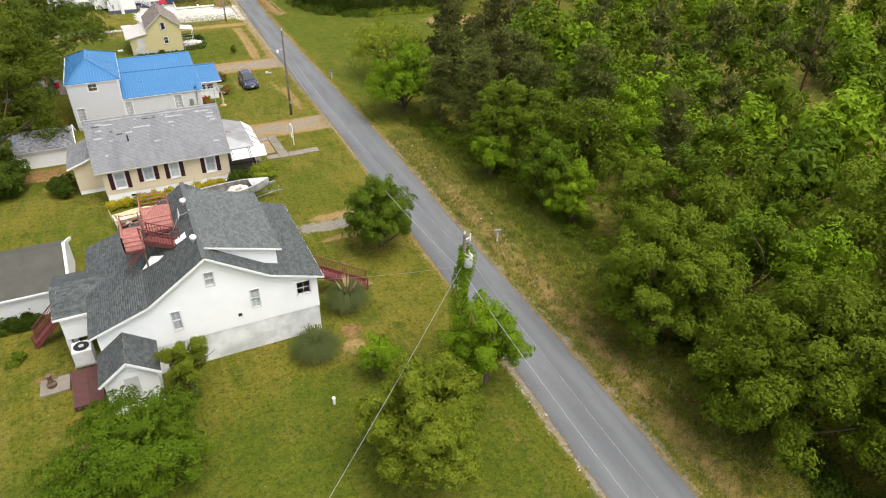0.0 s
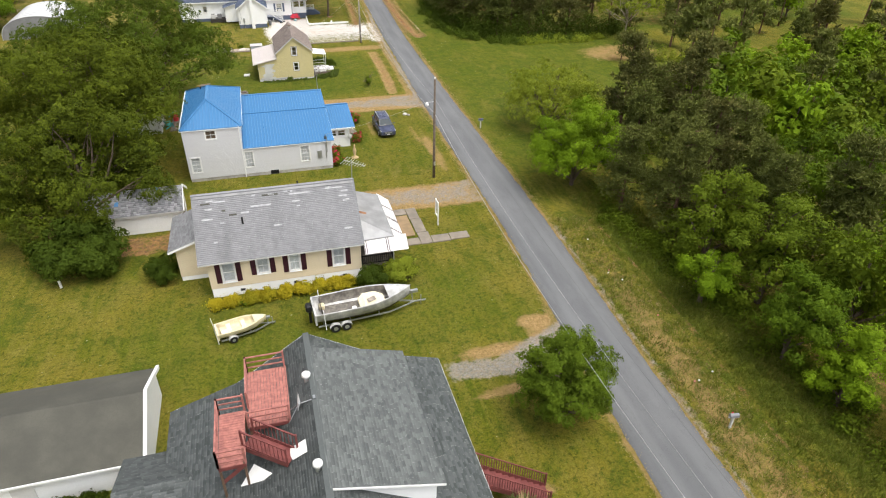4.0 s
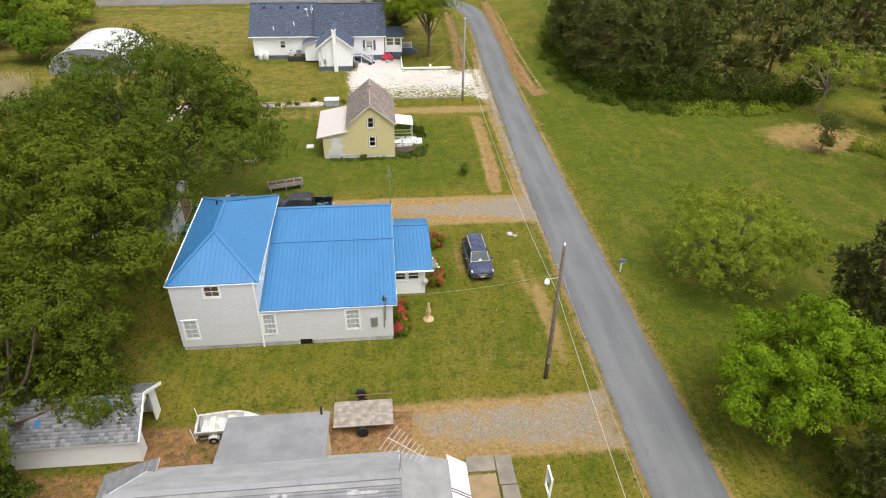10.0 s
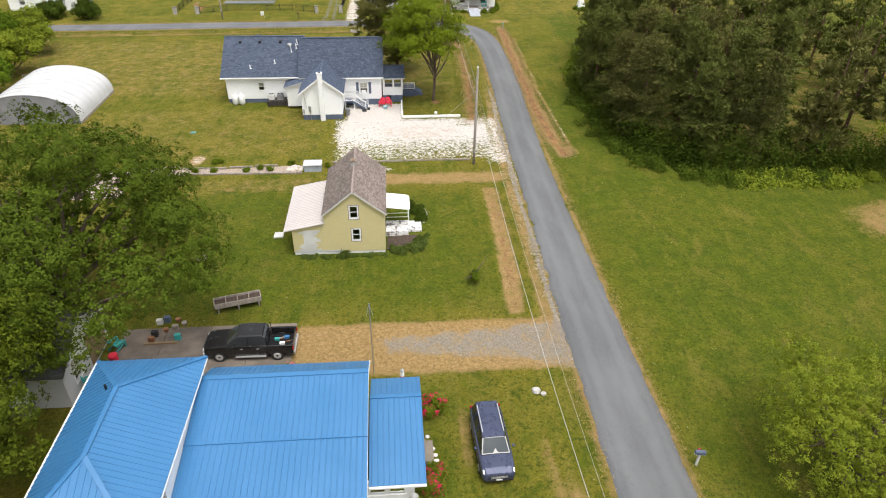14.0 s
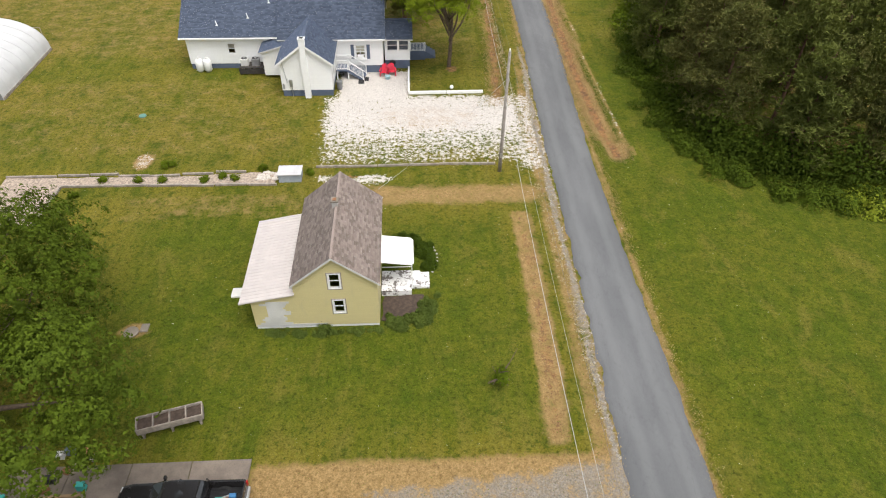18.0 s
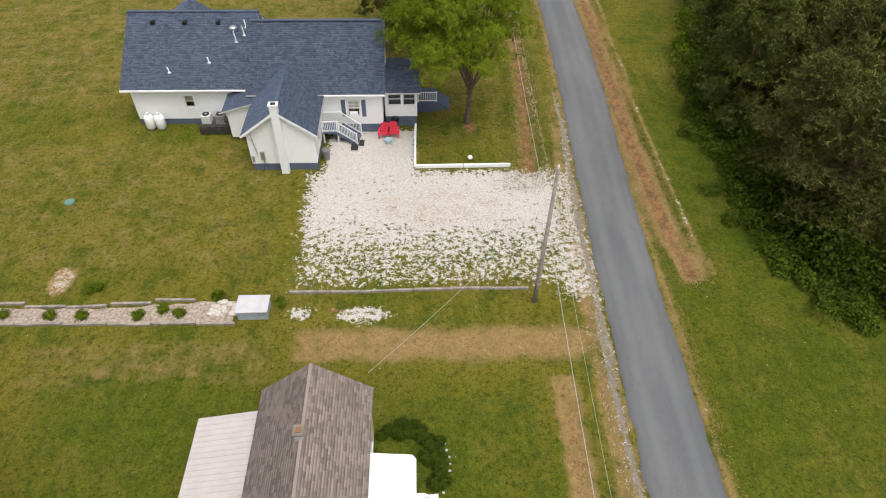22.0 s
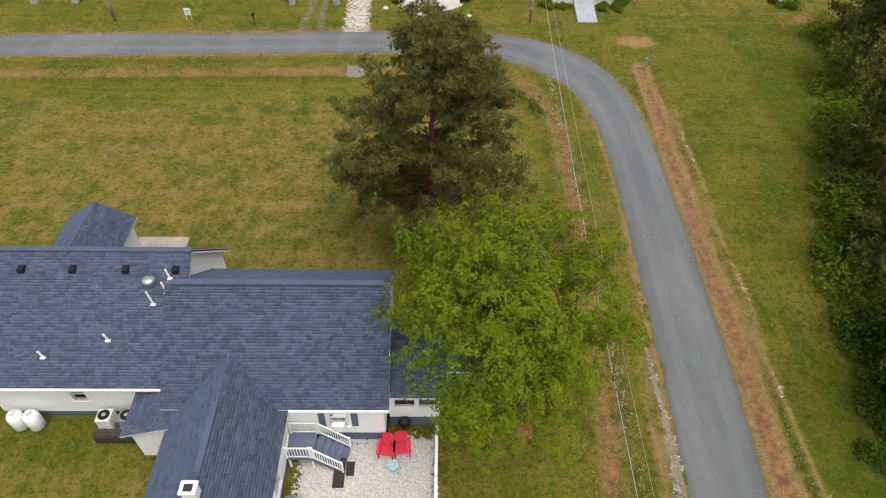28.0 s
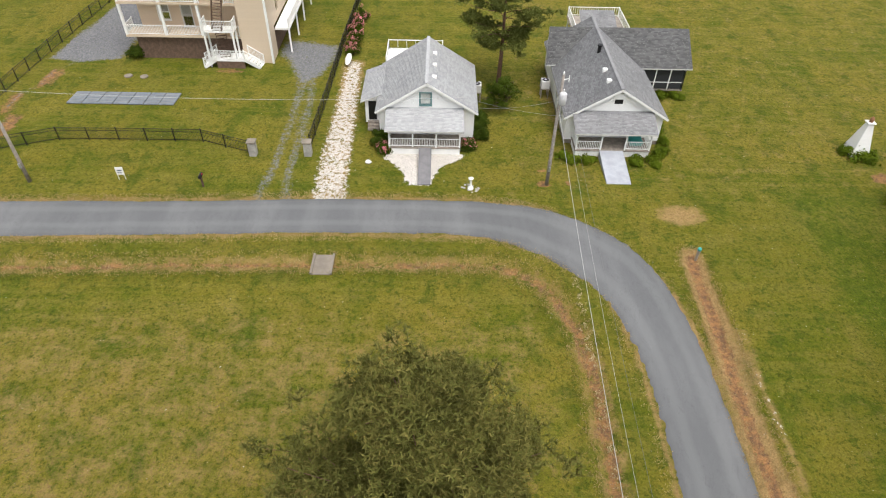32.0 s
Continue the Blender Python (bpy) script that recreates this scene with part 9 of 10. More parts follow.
def boat(label, L, W, H, rise, m, shell, sole, big):
    b = thing("boat", label, "boat")
    o, i = hull(L, W, H, rise)
    base = 0.5 if big else 0.3
    up = lambda rows: [[(x, y, z + base) for x, y, z in r] for r in rows]
    o, i = up(o), up(i)
    sh = Shape().loft(o, False)
    sh.poly(o[0])
    part("hull", sh, shell, b, smooth=True)
    s2 = Shape().loft(i[1:], False)
    s2.poly(i[1])
    part("sole", s2, sole, b, "stained open cockpit", smooth=True)
    lift = Vector((0, 0, 0.03))
    for side in (0, -1):
        rows = [[Vector(p[side]), Vector(q[side]), Vector(q[side]) + lift, Vector(p[side]) + lift] for p, q in zip(o, i)]
        part("gunwale", Shape().loft(rows), shell, b)
    part("transom", Shape().box(0, 0.12, -W / 2 * 0.92, W / 2 * 0.92, base + 0.25 * H, base + H), shell, b)
    k0 = 9 if big else 9
    fd = Shape().loft([[(p[0][0], p[0][1], p[0][2] + 0.01), (p[-1][0], p[-1][1], p[-1][2] + 0.01), (p[-1][0], p[-1][1] * 0.97, p[-1][2] + 0.05), (p[0][0], p[0][1] * 0.97, p[0][2] + 0.05)] for p in o[k0:]])
    part("foredeck", fd, shell, b)
    if big:
        part("console", lofted([[(x, -w, base + 0.42), (x, -w * 0.9, base + z), (x, w * 0.9, base + z), (x, w, base + 0.42)] for x, w, z in ((3.35, 0.55, 0.75), (3.7, 0.85, 0.95), (4.6, 0.8, 1.0), (5.2, 0.5, 0.85))]), COVER, b, "cream moulded console", bevel=0)
        part("hatch", Shape().hexa([(3.95, -0.55, base + 1.02), (4.55, -0.35, base + 1.05), (4.5, 0.1, base + 1.05), (3.9, -0.1, base + 1.02), (3.95, -0.55, base + 1.05), (4.55, -0.35, base + 1.08), (4.5, 0.1, base + 1.08), (3.9, -0.1, base + 1.05)]), GREYWOOD, b)
        part("seat", Shape().box(2.75, 3.05, -0.75, -0.35, base + 0.4, base + 0.85), WHITE, b, bevel=0.05)
        part("locker", Shape().box(0.5, 0.9, 0.35, 0.8, base + 0.4, base + 0.75), HULLCREAM, b, bevel=0.03)
        en = part("outboard", Shape().box(-0.5, -0.05, -0.28, 0.28, base + 0.85, base + 1.45), BLACK, b, "black outboard engine", bevel=0.1)
        part("leg", Shape().box(-0.32, -0.12, -0.09, 0.09, base - 0.2, base + 0.9), BLACK, en)
        for y in (-0.95, 0.95):
            part("guide_post", Shape().tube((0.7, y * 1.25, 0.3), (0.6, y * 1.3, base + 1.6), 0.03), WHITE, b)
    else:
        for x in (0.75, 1.75):
            part("thwart", Shape().box(x, x + 0.3, -W / 2 * 0.85, W / 2 * 0.85, base + 0.36, base + 0.42), COVER, b, "cream bench seat")
        part("lid", Shape().box(0.35, 0.72, -0.55, -0.1, base + 0.36, base + 0.48), WHITE, b)
        for y in (-0.7, 0.7):
            part("guide_post", Shape().tube((0.0, y * 1.1, 0.2), (-0.1, y * 1.15, base + 1.1), 0.02), WHITE, b)
    b.matrix_world = m
    t = thing("boat_trailer", "galvanised boat trailer under its boat", "trailer")
    W2 = W / 2
    fr = Shape().beam((0.2, -W2 * 0.7, base - 0.08), (L * 0.75, -W2 * 0.6, base - 0.05), 0.08, 0.1).beam((0.2, W2 * 0.7, base - 0.08), (L * 0.75, W2 * 0.6, base - 0.05), 0.08, 0.1)
    fr.beam((L * 0.75, -W2 * 0.6, base - 0.05), (L * 1.06, 0, base - 0.08), 0.08).beam((L * 0.75, W2 * 0.6, base - 0.05), (L * 1.06, 0, base - 0.08), 0.08).beam((L * 1.0, 0, base - 0.08), (L * 1.17, 0, base - 0.12), 0.09)
    for x in (0.6, L * 0.35, L * 0.65):
        fr.beam((x, -W2 * 0.7, base - 0.06), (x, W2 * 0.7, base - 0.06), 0.07)
    part("frame", fr, STEEL, t)
    part("winch_post", Shape().beam((L * 1.03, 0, base - 0.05), (L * 1.01, 0, base + (0.9 if big else 0.5)), 0.08).box(L * 1.0, L * 1.08, -0.1, 0.1, base + (0.8 if big else 0.4), base + (1.0 if big else 0.55)), STEEL, t)
    part("jack", Shape().tube((L * 1.12, 0.1, -0.02), (L * 1.12, 0.1, base + 0.35), 0.035), STEEL, t)
    r = 0.32 if big else 0.24
    for x in ((1.35, 2.15) if big else (1.0,)):
        for s in (-1, 1):
            w = part("wheel", Shape().tube((x, s * W2 * 0.98 - 0.1, r), (x, s * W2 * 0.98 + 0.1, r), r, None, 16), RUBBER, t)
            part("rim", Shape().tube((x, s * W2 * 0.98 - 0.11, r), (x, s * W2 * 0.98 + 0.11, r), r * 0.5, None, 12), STEEL, w)
            part("mudguard", Shape().loft([[(x + (r + 0.09) * math.cos(q), s * W2 * 0.98 - 0.14, r + (r + 0.09) * math.sin(q)), (x + (r + 0.09) * math.cos(q), s * W2 * 0.98 + 0.14, r + (r + 0.09) * math.sin(q))] for q in np.linspace(0.15, math.pi - 0.15, 9)], False), HULLWHITE, t)
    t.matrix_world = m


boat("white open fishing boat with cream console on a twin-axle trailer", 7.2, 2.45, 1.15, 0.3, pose(2.1, 56.25, 0, 0, 0, 3), HULLWHITE, BOATDECK, True)
boat("small cream rowing skiff on a light trailer", 3.5, 1.45, 0.6, 0.12, pose(-4.6, 56.25, 0, 0, 0, 12), HULLCREAM, HULLCREAM, False)
boat("small white skiff with an outboard behind the bungalow", 3.6, 1.5, 0.6, 0.12, pose(-4.9, 74.0, 0, 0, 0, 4), HULLWHITE, HULLWHITE, False)

tl = thing("utility_trailer", "weathered plank utility trailer with a dark rail", "trailer")
planks(tl, 3.0, 6.5, 73.2, 75.2, 0.75, GREYWOOD, "x", 0.2, seed=4)
part("frame", Shape().beam((3.0, 73.3, 0.66), (6.5, 73.3, 0.66), 0.08).beam((3.0, 75.1, 0.66), (6.5, 75.1, 0.66), 0.08).beam((6.5, 74.2, 0.62), (7.7, 74.2, 0.5), 0.09), RUST, tl)
rl = Shape().beam((3.0, 75.2, 1.2), (6.5, 75.2, 1.2), 0.05)
for x in np.linspace(3.0, 6.5, 6):
    rl.box(x - 0.025, x + 0.025, 75.17, 75.22, 0.7, 1.2)
part("rail", rl, RUST, tl)
for y in (73.1, 75.35):
    part("wheel", Shape().tube((4.7, y - 0.1, 0.34), (4.7, y + 0.1, 0.34), 0.34, None, 16), RUBBER, tl)
part("spare_wheel", Shape().tube((4.6, 75.3, 1.1), (4.6, 75.5, 1.1), 0.33, None, 16), RUBBER, tl)


# ---- poles and cables ----
def pole(x, y, h, mat, label, r=0.15, arm=None, lamp=None, drum=None, ivy=False):
    p = thing("utility_pole", label, "utility pole")
    part("shaft", Shape().lathe(x, y, [(r, -0.3), (r * 0.95, 2), (r * 0.65, h)], 12), mat, p, smooth=True)
    part("insulator", Shape().lathe(x, y, [(0.03, h), (0.05, h + 0.08), (0.07, h + 0.14), (0.03, h + 0.24)], 8), WHITE, p)
    if drum:
        d = part("transformer", Shape().lathe(x + drum[0], y + drum[1], [(0.24, h - 2.1), (0.28, h - 2.05), (0.28, h - 1.25), (0.2, h - 1.18), (0.06, h - 1.12)], 14), POLY, p, "grey drum transformer", smooth=True)
        part("bushing", Shape().tube((x + drum[0], y + drum[1], h - 1.15), (x + drum[0], y + drum[1], h - 0.9), 0.04), WHITE, d)
        part("bracket", Shape().beam((x, y, h - 1.6), (x + drum[0], y + drum[1], h - 1.6), 0.08), STEEL, p)
        part("cutout", Shape().beam((x, y, h - 0.4), (x + 0.45, y + 0.1, h - 0.35), 0.05).tube((x + 0.45, y + 0.1, h - 0.6), (x + 0.45, y + 0.1, h - 0.1), 0.04), WHITE, p)
    if lamp:
        lx, ly, lz = lamp
        part("lamp_arm", Shape().tube((x, y, lz + 0.1), (lx, ly, lz + 0.15), 0.025), STEEL, p)
        part("lamp_head", Shape().lathe(lx, ly, [(0.06, lz - 0.22), (0.17, lz - 0.14), (0.16, lz), (0.08, lz + 0.18)], 12), WHITE, p, "white globe yard lamp", smooth=True)
    part("ground_wire_box", Shape().box(x - 0.08, x + 0.08, y - r - 0.1, y - r, 1.4, 1.8), STEEL, p)
    if ivy:
        rs = np.random.RandomState(5)
        n = 5200
        t = rs.rand(n)
        a = rs.rand(n) * 6.283
        rad = (0.32 + 0.35 * rs.rand(n)) * (1.25 - 0.4 * t) * (1 + 0.4 * np.sin(9 * t + a))
        c = np.stack([x + rad * np.cos(a), y + rad * np.sin(a), t * (h - 0.9)], 1)
        nr = unit(np.stack([np.cos(a), np.sin(a), rs.normal(size=n) * 0.5 + 0.3], 1) + rs.normal(size=(n, 3)) * 0.35)
        v = leaf_quads(rs, c, nr, 0.085 * (0.6 + 0.8 * rs.rand(n)))
        m = mesh_np("ivy", v.reshape(-1, 3), np.arange(n * 4).reshape(-1, 4), None, LEAF_LIME)
        part("ivy", m, LEAF_LIME, p, "thick green ivy climbing the pole")
    return p


PA, PC, PE, PH, PL = (15.75, 28.7, 9.7), (16.57, 76.9, 10.3), (17.45, 127.4, 10.3), (19.6, 190.6, 9.6), (-21.5, 189.9, 8.5)
pole(*PA, POLEWOOD, "old utility pole overgrown with ivy, carrying a pale transformer", drum=(0.1, -0.42), ivy=True)
pole(*PC, POLEWOOD, "dark wooden utility pole with a globe yard lamp", lamp=(15.75, 76.7, 8.0))
pole(*PE, POLEGREY, "bleached wooden utility pole at the shell lot")
pole(*PH, POLEGREY, "bleached utility pole with a pale drum transformer at the bend", drum=(0.1, -0.45))
pole(*PL, POLEGREY, "leaning bleached utility pole by the picket fence")
tops = [(14.4, -20, 9.7), PA, PC, PE, PH]
for a, b in zip(tops, tops[1:]):
    loop_wire("power_line", (a[0], a[1], 6.9), (b[0], b[1], 6.9 - 0.5 * (b == PE)), 1.3, 0.017, WIRE, "pale overhead power cable between poles")
    loop_wire("power_line", (a[0], a[1], a[2] + 0.15), (b[0], b[1], b[2] + 0.15), 0.9, 0.007, WIRE_DARK, "thin bare top wire between poles")
    loop_wire("phone_line", (a[0] + 0.1, a[1], 8.3), (b[0] + 0.1, b[1], 8.3), 1.0, 0.008, WIRE, "thin telephone cable between poles")
for a, b, s in (((15.75, 28.7, 7.4), (8.0, 35.3, 4.3), 0.15), ((15.75, 28.7, 7.6), (0.6, 14.2, 6.6), 0.2), ((16.57, 76.9, 8.4), (6.3, 81.34, 3.9), 0.3), ((17.45, 127.4, 8.2), (7.9, 119.9, 3.9), 0.3), ((19.6, 190.6, 7.6), (13.9, 196.8, 3.3), 0.3), ((19.6, 190.6, 6.3), (13.9, 198.8, 2.9), 0.2), ((19.6, 190.6, 7.0), (22.1, 197.0, 2.9), 0.2), ((-21.5, 189.9, 8.0), (13.9, 197, 4.2), 0.5)):
    loop_wire("service_cable", a, b, s, 0.012, WIRE, "pale service cable to a house")

# antenna mast behind the blue roof
am = thing("antenna_mast", "thin weathered mast with a small aerial behind the blue roof", "antenna")
part("mast", Shape().tube((7.15, 96.6, 0), (7.1, 96.6, 5.9), 0.035), STEEL, am)
part("aerial", Shape().tube((6.9, 96.6, 4.9), (7.1, 96.6, 5.9), 0.015).tube((7.3, 96.6, 4.9), (7.1, 96.6, 5.9), 0.015), STEEL, am)


def yagi():
    a = thing("tv_antenna", "old aluminium television antenna on a mast at the gable", "antenna")
    x, y, z = 7.0, 65.9, 8.0
    part("mast", Shape().tube((6.62, 65.6, 5.2), (6.75, 65.7, 8.15), 0.03), STEEL, a)
    part("boom", Shape().tube((6.2, 66.1, 8.05), (7.7, 65.1, 7.85), 0.018), ALU, a)
    for k in range(9):
        t = k / 8
        c = Vector((6.22, 66.08, 8.05)).lerp(Vector((7.68, 65.12, 7.86)), t)
        d = Vector((0.55, 0.83, 0.0)) * (0.75 - 0.45 * t)
        part("element", Shape().tube(c - d, c + d, 0.013, None, 6), ALU, a)


yagi()


# ---- garden things ----
def mailbox(x, y, turn, mat=STEEL, post=WHITE_WORN):
    m = thing("mailbox", "roadside mailbox on a short post", "mailbox", "mailboxes")
    part("post", Shape().box(-0.06, 0.06, -0.06, 0.06, -0.2, 1.0), post, m)
    part("arm", Shape().box(-0.05, 0.05, -0.3, 0.3, 0.9, 0.98), post, m)
    ar = [(-0.11, 0.98), (0.11, 0.98), (0.11, 1.12)] + [(0.11 * math.cos(q), 1.12 + 0.1 * math.sin(q)) for q in (0.5, 1.0, 1.57, 2.14, 2.64)] + [(-0.11, 1.12)]
    b = part("box", Shape().prism([(px, -0.28, pz) for px, pz in ar], (0, 0.56, 0)), mat, m)
    part("door", Shape().prism([(px * 0.95, -0.29, pz) for px, pz in ar], (0, 0.012, 0)), mat, b)
    part("flag", Shape().box(0.115, 0.13, 0.0, 0.12, 1.1, 1.25), RED, m)
    m.matrix_world = pose(x, y, float(lay(x, y)), 0, 0, turn)


mailbox(25.4, 40.3, 80, GREYMETAL)
mailbox(25.45, 88.2, 80, NAVY)
mailbox(-7.7, 189.6, 0, BLACK, BROWNWOOD)

sg = thing("yard_sign", "white empty real-estate sign frame on the lawn", "sign")
part("frame", Shape().box(14.4, 14.5, 67.5, 67.6, -0.2, 2.3).box(14.4, 14.5, 68.3, 68.4, 0.7, 2.3).box(14.41, 14.49, 67.6, 68.3, 2.18, 2.28).box(14.41, 14.49, 67.6, 68.3, 0.75, 0.85), WHITE, sg)
part("panel", Shape().box(14.43, 14.47, 67.6, 68.3, 1.5, 2.18), WHITE_WORN, sg)
ls = thing("lawn_sign", "small white lawn sign with unreadable grey bars", "sign")
part("panel", Shape().box(-14.6, -14.0, 190.28, 190.32, 0.5, 1.2), WHITE, ls)
part("writing_bar", Shape().box(-14.5, -14.1, 190.272, 190.28, 0.85, 0.95).box(-14.5, -14.15, 190.272, 190.28, 0.65, 0.72), NAVY, ls)
part("leg", Shape().box(-14.58, -14.55, 190.29, 190.31, -0.1, 0.5).box(-14.05, -14.02, 190.29, 190.31, -0.1, 0.5), WHITE, ls)
solid("marker_post", Shape().box(-16.35, -16.2, 65.5, 65.65, -0.2, 1.0), WHITE, "leaning white marker post on the lawn", "post")
solid("vent_cap", Shape().lathe(6.58, 28.0, [(0.09, -0.1), (0.09, 0.4), (0.12, 0.42), (0.1, 0.5)], 10), WHITE, "short white pipe cap in the lawn", "pipe")

# concrete walk of separate slabs
wk = tagged(new("pavement"), "stained concrete garden walk of separate slabs", "path", kind="structure")
for q in ((12.25, 13.25, 64.75, 66.6), (12.2, 13.15, 66.66, 69.0), (12.15, 13.1, 69.06, 71.0), (10.5, 12.1, 70.0, 71.05), (13.3, 14.9, 64.75, 65.85), (14.96, 16.65, 64.85, 65.9), (10.9, 12.2, 64.8, 65.8)):
    part("slab", Shape().box(*q, -0.06, 0.06), CONCRETE, wk, bevel=0.015)
solid("mulch_bed", Shape().box(10.4, 12.05, 66.3, 69.8, -0.05, 0.05), PLY, "bed of fresh tan wood mulch beside the porch", "flower bed", kind="structure")
pv = tagged(new("pavement"), "stained brown concrete parking slab behind the blue-roofed house", "patio", kind="structure")
for a in np.arange(-10.4, 1.6, 3.0):
    for b in (95.4, 98.7):
        part("slab", Shape().box(a + 0.02, a + 2.98, b + 0.02, b + (3.28 if b < 98 else 3.38), -0.06, 0.035), SLAB, pv)


def planter(x0, x1, y, label, turn):
    p = thing("planter", label, "planter")
    z = 0.45
    for o in (-0.42, 0.42):
        part("side", Shape().box(x0, x1, y + o - 0.03, y + o + 0.03, z, z + 0.42), GREYWOOD, p)
    n = 4
    for k in range(n + 1):
        x = x0 + (x1 - x0) * k / n
        part("divider", Shape().box(x - 0.03, x + 0.03, y - 0.42, y + 0.42, z, z + 0.42), GREYWOOD, p)
    part("soil", Shape().box(x0 + 0.03, x1 - 0.03, y - 0.4, y + 0.4, z, z + 0.25), MULCH, p, "dark damp soil")
    for x in (x0 + 0.2, (x0 + x1) / 2, x1 - 0.2):
        part("leg", Shape().box(x - 0.05, x + 0.05, y - 0.4, y + 0.4, -0.1, z), GREYWOOD, p)
    c = ((x0 + x1) / 2, y, 0)
    p.matrix_world = Matrix.Translation(c) @ pose(0, 0, 0, 0, 0, turn) @ Matrix.Translation((-c[0], -c[1], 0))


planter(-4.6, -1.3, 104.3, "long weathered raised planter trough with four dark bays", 15)


def adirondack(x, y, turn, mat, label):
    c = thing("garden_chair", label, "chair", "garden chairs")
    for k in range(5):
        part("back_slat", Shape().hexa([(-0.3 + k * 0.122, 0.2, 0.3), (-0.19 + k * 0.122, 0.2, 0.3), (-0.19 + k * 0.122, 0.22, 0.3), (-0.3 + k * 0.122, 0.22, 0.3), (-0.3 + k * 0.122, 0.5, 1.0 - 0.03 * (k - 2) ** 2), (-0.19 + k * 0.122, 0.5, 1.0 - 0.03 * (k - 2) ** 2), (-0.19 + k * 0.122, 0.52, 1.0 - 0.03 * (k - 2) ** 2), (-0.3 + k * 0.122, 0.52, 1.0 - 0.03 * (k - 2) ** 2)]), mat, c)
    for k in range(5):
        part("seat_slat", Shape().box(-0.3, 0.3, -0.4 + 0.12 * k, -0.3 + 0.12 * k, 0.38 - 0.025 * k, 0.41 - 0.025 * k), mat, c)
    for s in (-1, 1):
        part("arm", Shape().box(s * 0.38 - 0.07, s * 0.38 + 0.07, -0.45, 0.35, 0.56, 0.59), mat, c)
        part("leg", Shape().box(s * 0.36 - 0.04, s * 0.36 + 0.04, -0.42, -0.34, -0.03, 0.56), mat, c)
        part("leg", Shape().beam((s * 0.34, -0.38, 0.36), (s * 0.34, 0.5, 0.0), 0.05, 0.1), mat, c)
    c.matrix_world = pose(x, y, 0.02, 0, 0, turn)


adirondack(7.75, 144.75, -8, RED, "bright red slatted garden chair on the shell yard")
adirondack(8.5, 144.85, 6, RED, "bright red slatted garden chair on the shell yard")
adirondack(-10.3, 100.2, 150, TEAL, "teal plastic garden chair on the slab")
adirondack(-10.6, 96.7, 120, TEAL, "teal plastic garden chair on the slab")
adirondack(-0.6, 96.4, 180, WHITE, "white garden chair behind the blue-roofed house")
solid("footstool", Shape().lathe(8.1, 143.9, [(0.22, 0), (0.26, 0.25), (0.3, 0.3), (0.28, 0.34)], 12), plain("pale_teal", (0.3, 0.45, 0.48), 0.6), "pale teal round footstool on the shell yard", "stool")
solid("drum", Shape().lathe(-9.9, 98.6, [(0.26, 0), (0.3, 0.3), (0.28, 0.6), (0.3, 0.85), (0.24, 0.87)], 14), RED, "bright red plastic drum on the slab", "barrel")
solid("bin", Shape().lathe(3.45, 141.9, [(0.24, 0), (0.3, 0.75), (0.33, 0.78), (0.3, 0.86), (0.1, 0.92)], 14), GREYMETAL, "grey lidded dustbin beside the wall", "dustbin")
solid("kettle_grill", Shape().lathe(8.6, 146.0, [(0.05, 0), (0.05, 0.5), (0.3, 0.6), (0.32, 0.75), (0.25, 0.92), (0.05, 1.0)], 14), BLACK, "black kettle grill by the sunroom", "grill")
for a, b in (((5.2, 5.75, 142.9, 144.4), 0), ((5.8, 6.2, 143.5, 144.2), 0)):
    solid("door_mat", Shape().box(*a, 0.0, 0.06), DARK, "dark rubber mat at the foot of the steps", "mat", "door mats")
for x in (-10.9, -10.1):
    t = thing("gas_tank", "white upright propane tank beside the house", "gas tank", "propane tanks")
    part("shell", Shape().lathe(x, 146.1, [(0.3, 0.08), (0.38, 0.15), (0.38, 1.05), (0.3, 1.22), (0.12, 1.3)], 16), WHITE, t, smooth=True)
    part("valve_cap", Shape().lathe(x, 146.1, [(0.14, 1.28), (0.14, 1.42), (0.1, 1.46)], 12), WHITE_WORN, t)
    part("foot_ring", Shape().lathe(x, 146.1, [(0.26, -0.05), (0.26, 0.1)], 14), STEEL, t)
plf = thing("platform", "dark weathered timber equipment platform against the house", "platform")
planks(plf, -6.8, -4.25, 145.2, 146.6, 0.7, DARKWOOD, "x", 0.2, seed=8)
for x in (-6.7, -5.5, -4.35):
    for y in (145.3, 146.5):
        part("leg", Shape().box(x - 0.06, x + 0.06, y - 0.06, y + 0.06, -0.1, 0.67), DARKWOOD, plf)
part("skirt", Shape().box(-6.8, -4.25, 145.14, 145.19, 0.1, 0.62), DARKWOOD, plf)
heat_pump(-6.3, 146.0, 0.7, 0.72, "heat pump with a round fan on a timber platform", WHITE_WORN)
heat_pump(-5.2, 146.0, 0.7, 0.72, "dark heat pump with a round fan on a timber platform", GREYMETAL)

kb = tagged(new("kerb"), "low white-painted timber border of the shell yard", "border", kind="structure")
for a, b in (((10.25, 146.1), (10.2, 143.4)), ((10.2, 143.35), (10.2, 140.75)), ((10.2, 140.65), (13.8, 140.68)), ((13.85, 140.68), (17.4, 140.7))):
    part("timber", Shape().beam((*a, 0.14), (*b, 0.14), 0.16, 0.28), WHITE, kb)
solid("globe", Shape().lathe(14.4, 141.6, [(0.05, 0), (0.15, 0.06), (0.2, 0.2), (0.15, 0.33), (0.04, 0.4)], 12), WHITE, "white round garden globe on the grass", "ornament")
tb = tagged(new("kerb"), "rough grey landscape timbers edging lot and border", "border", kind="structure")
rt = random.Random(4)
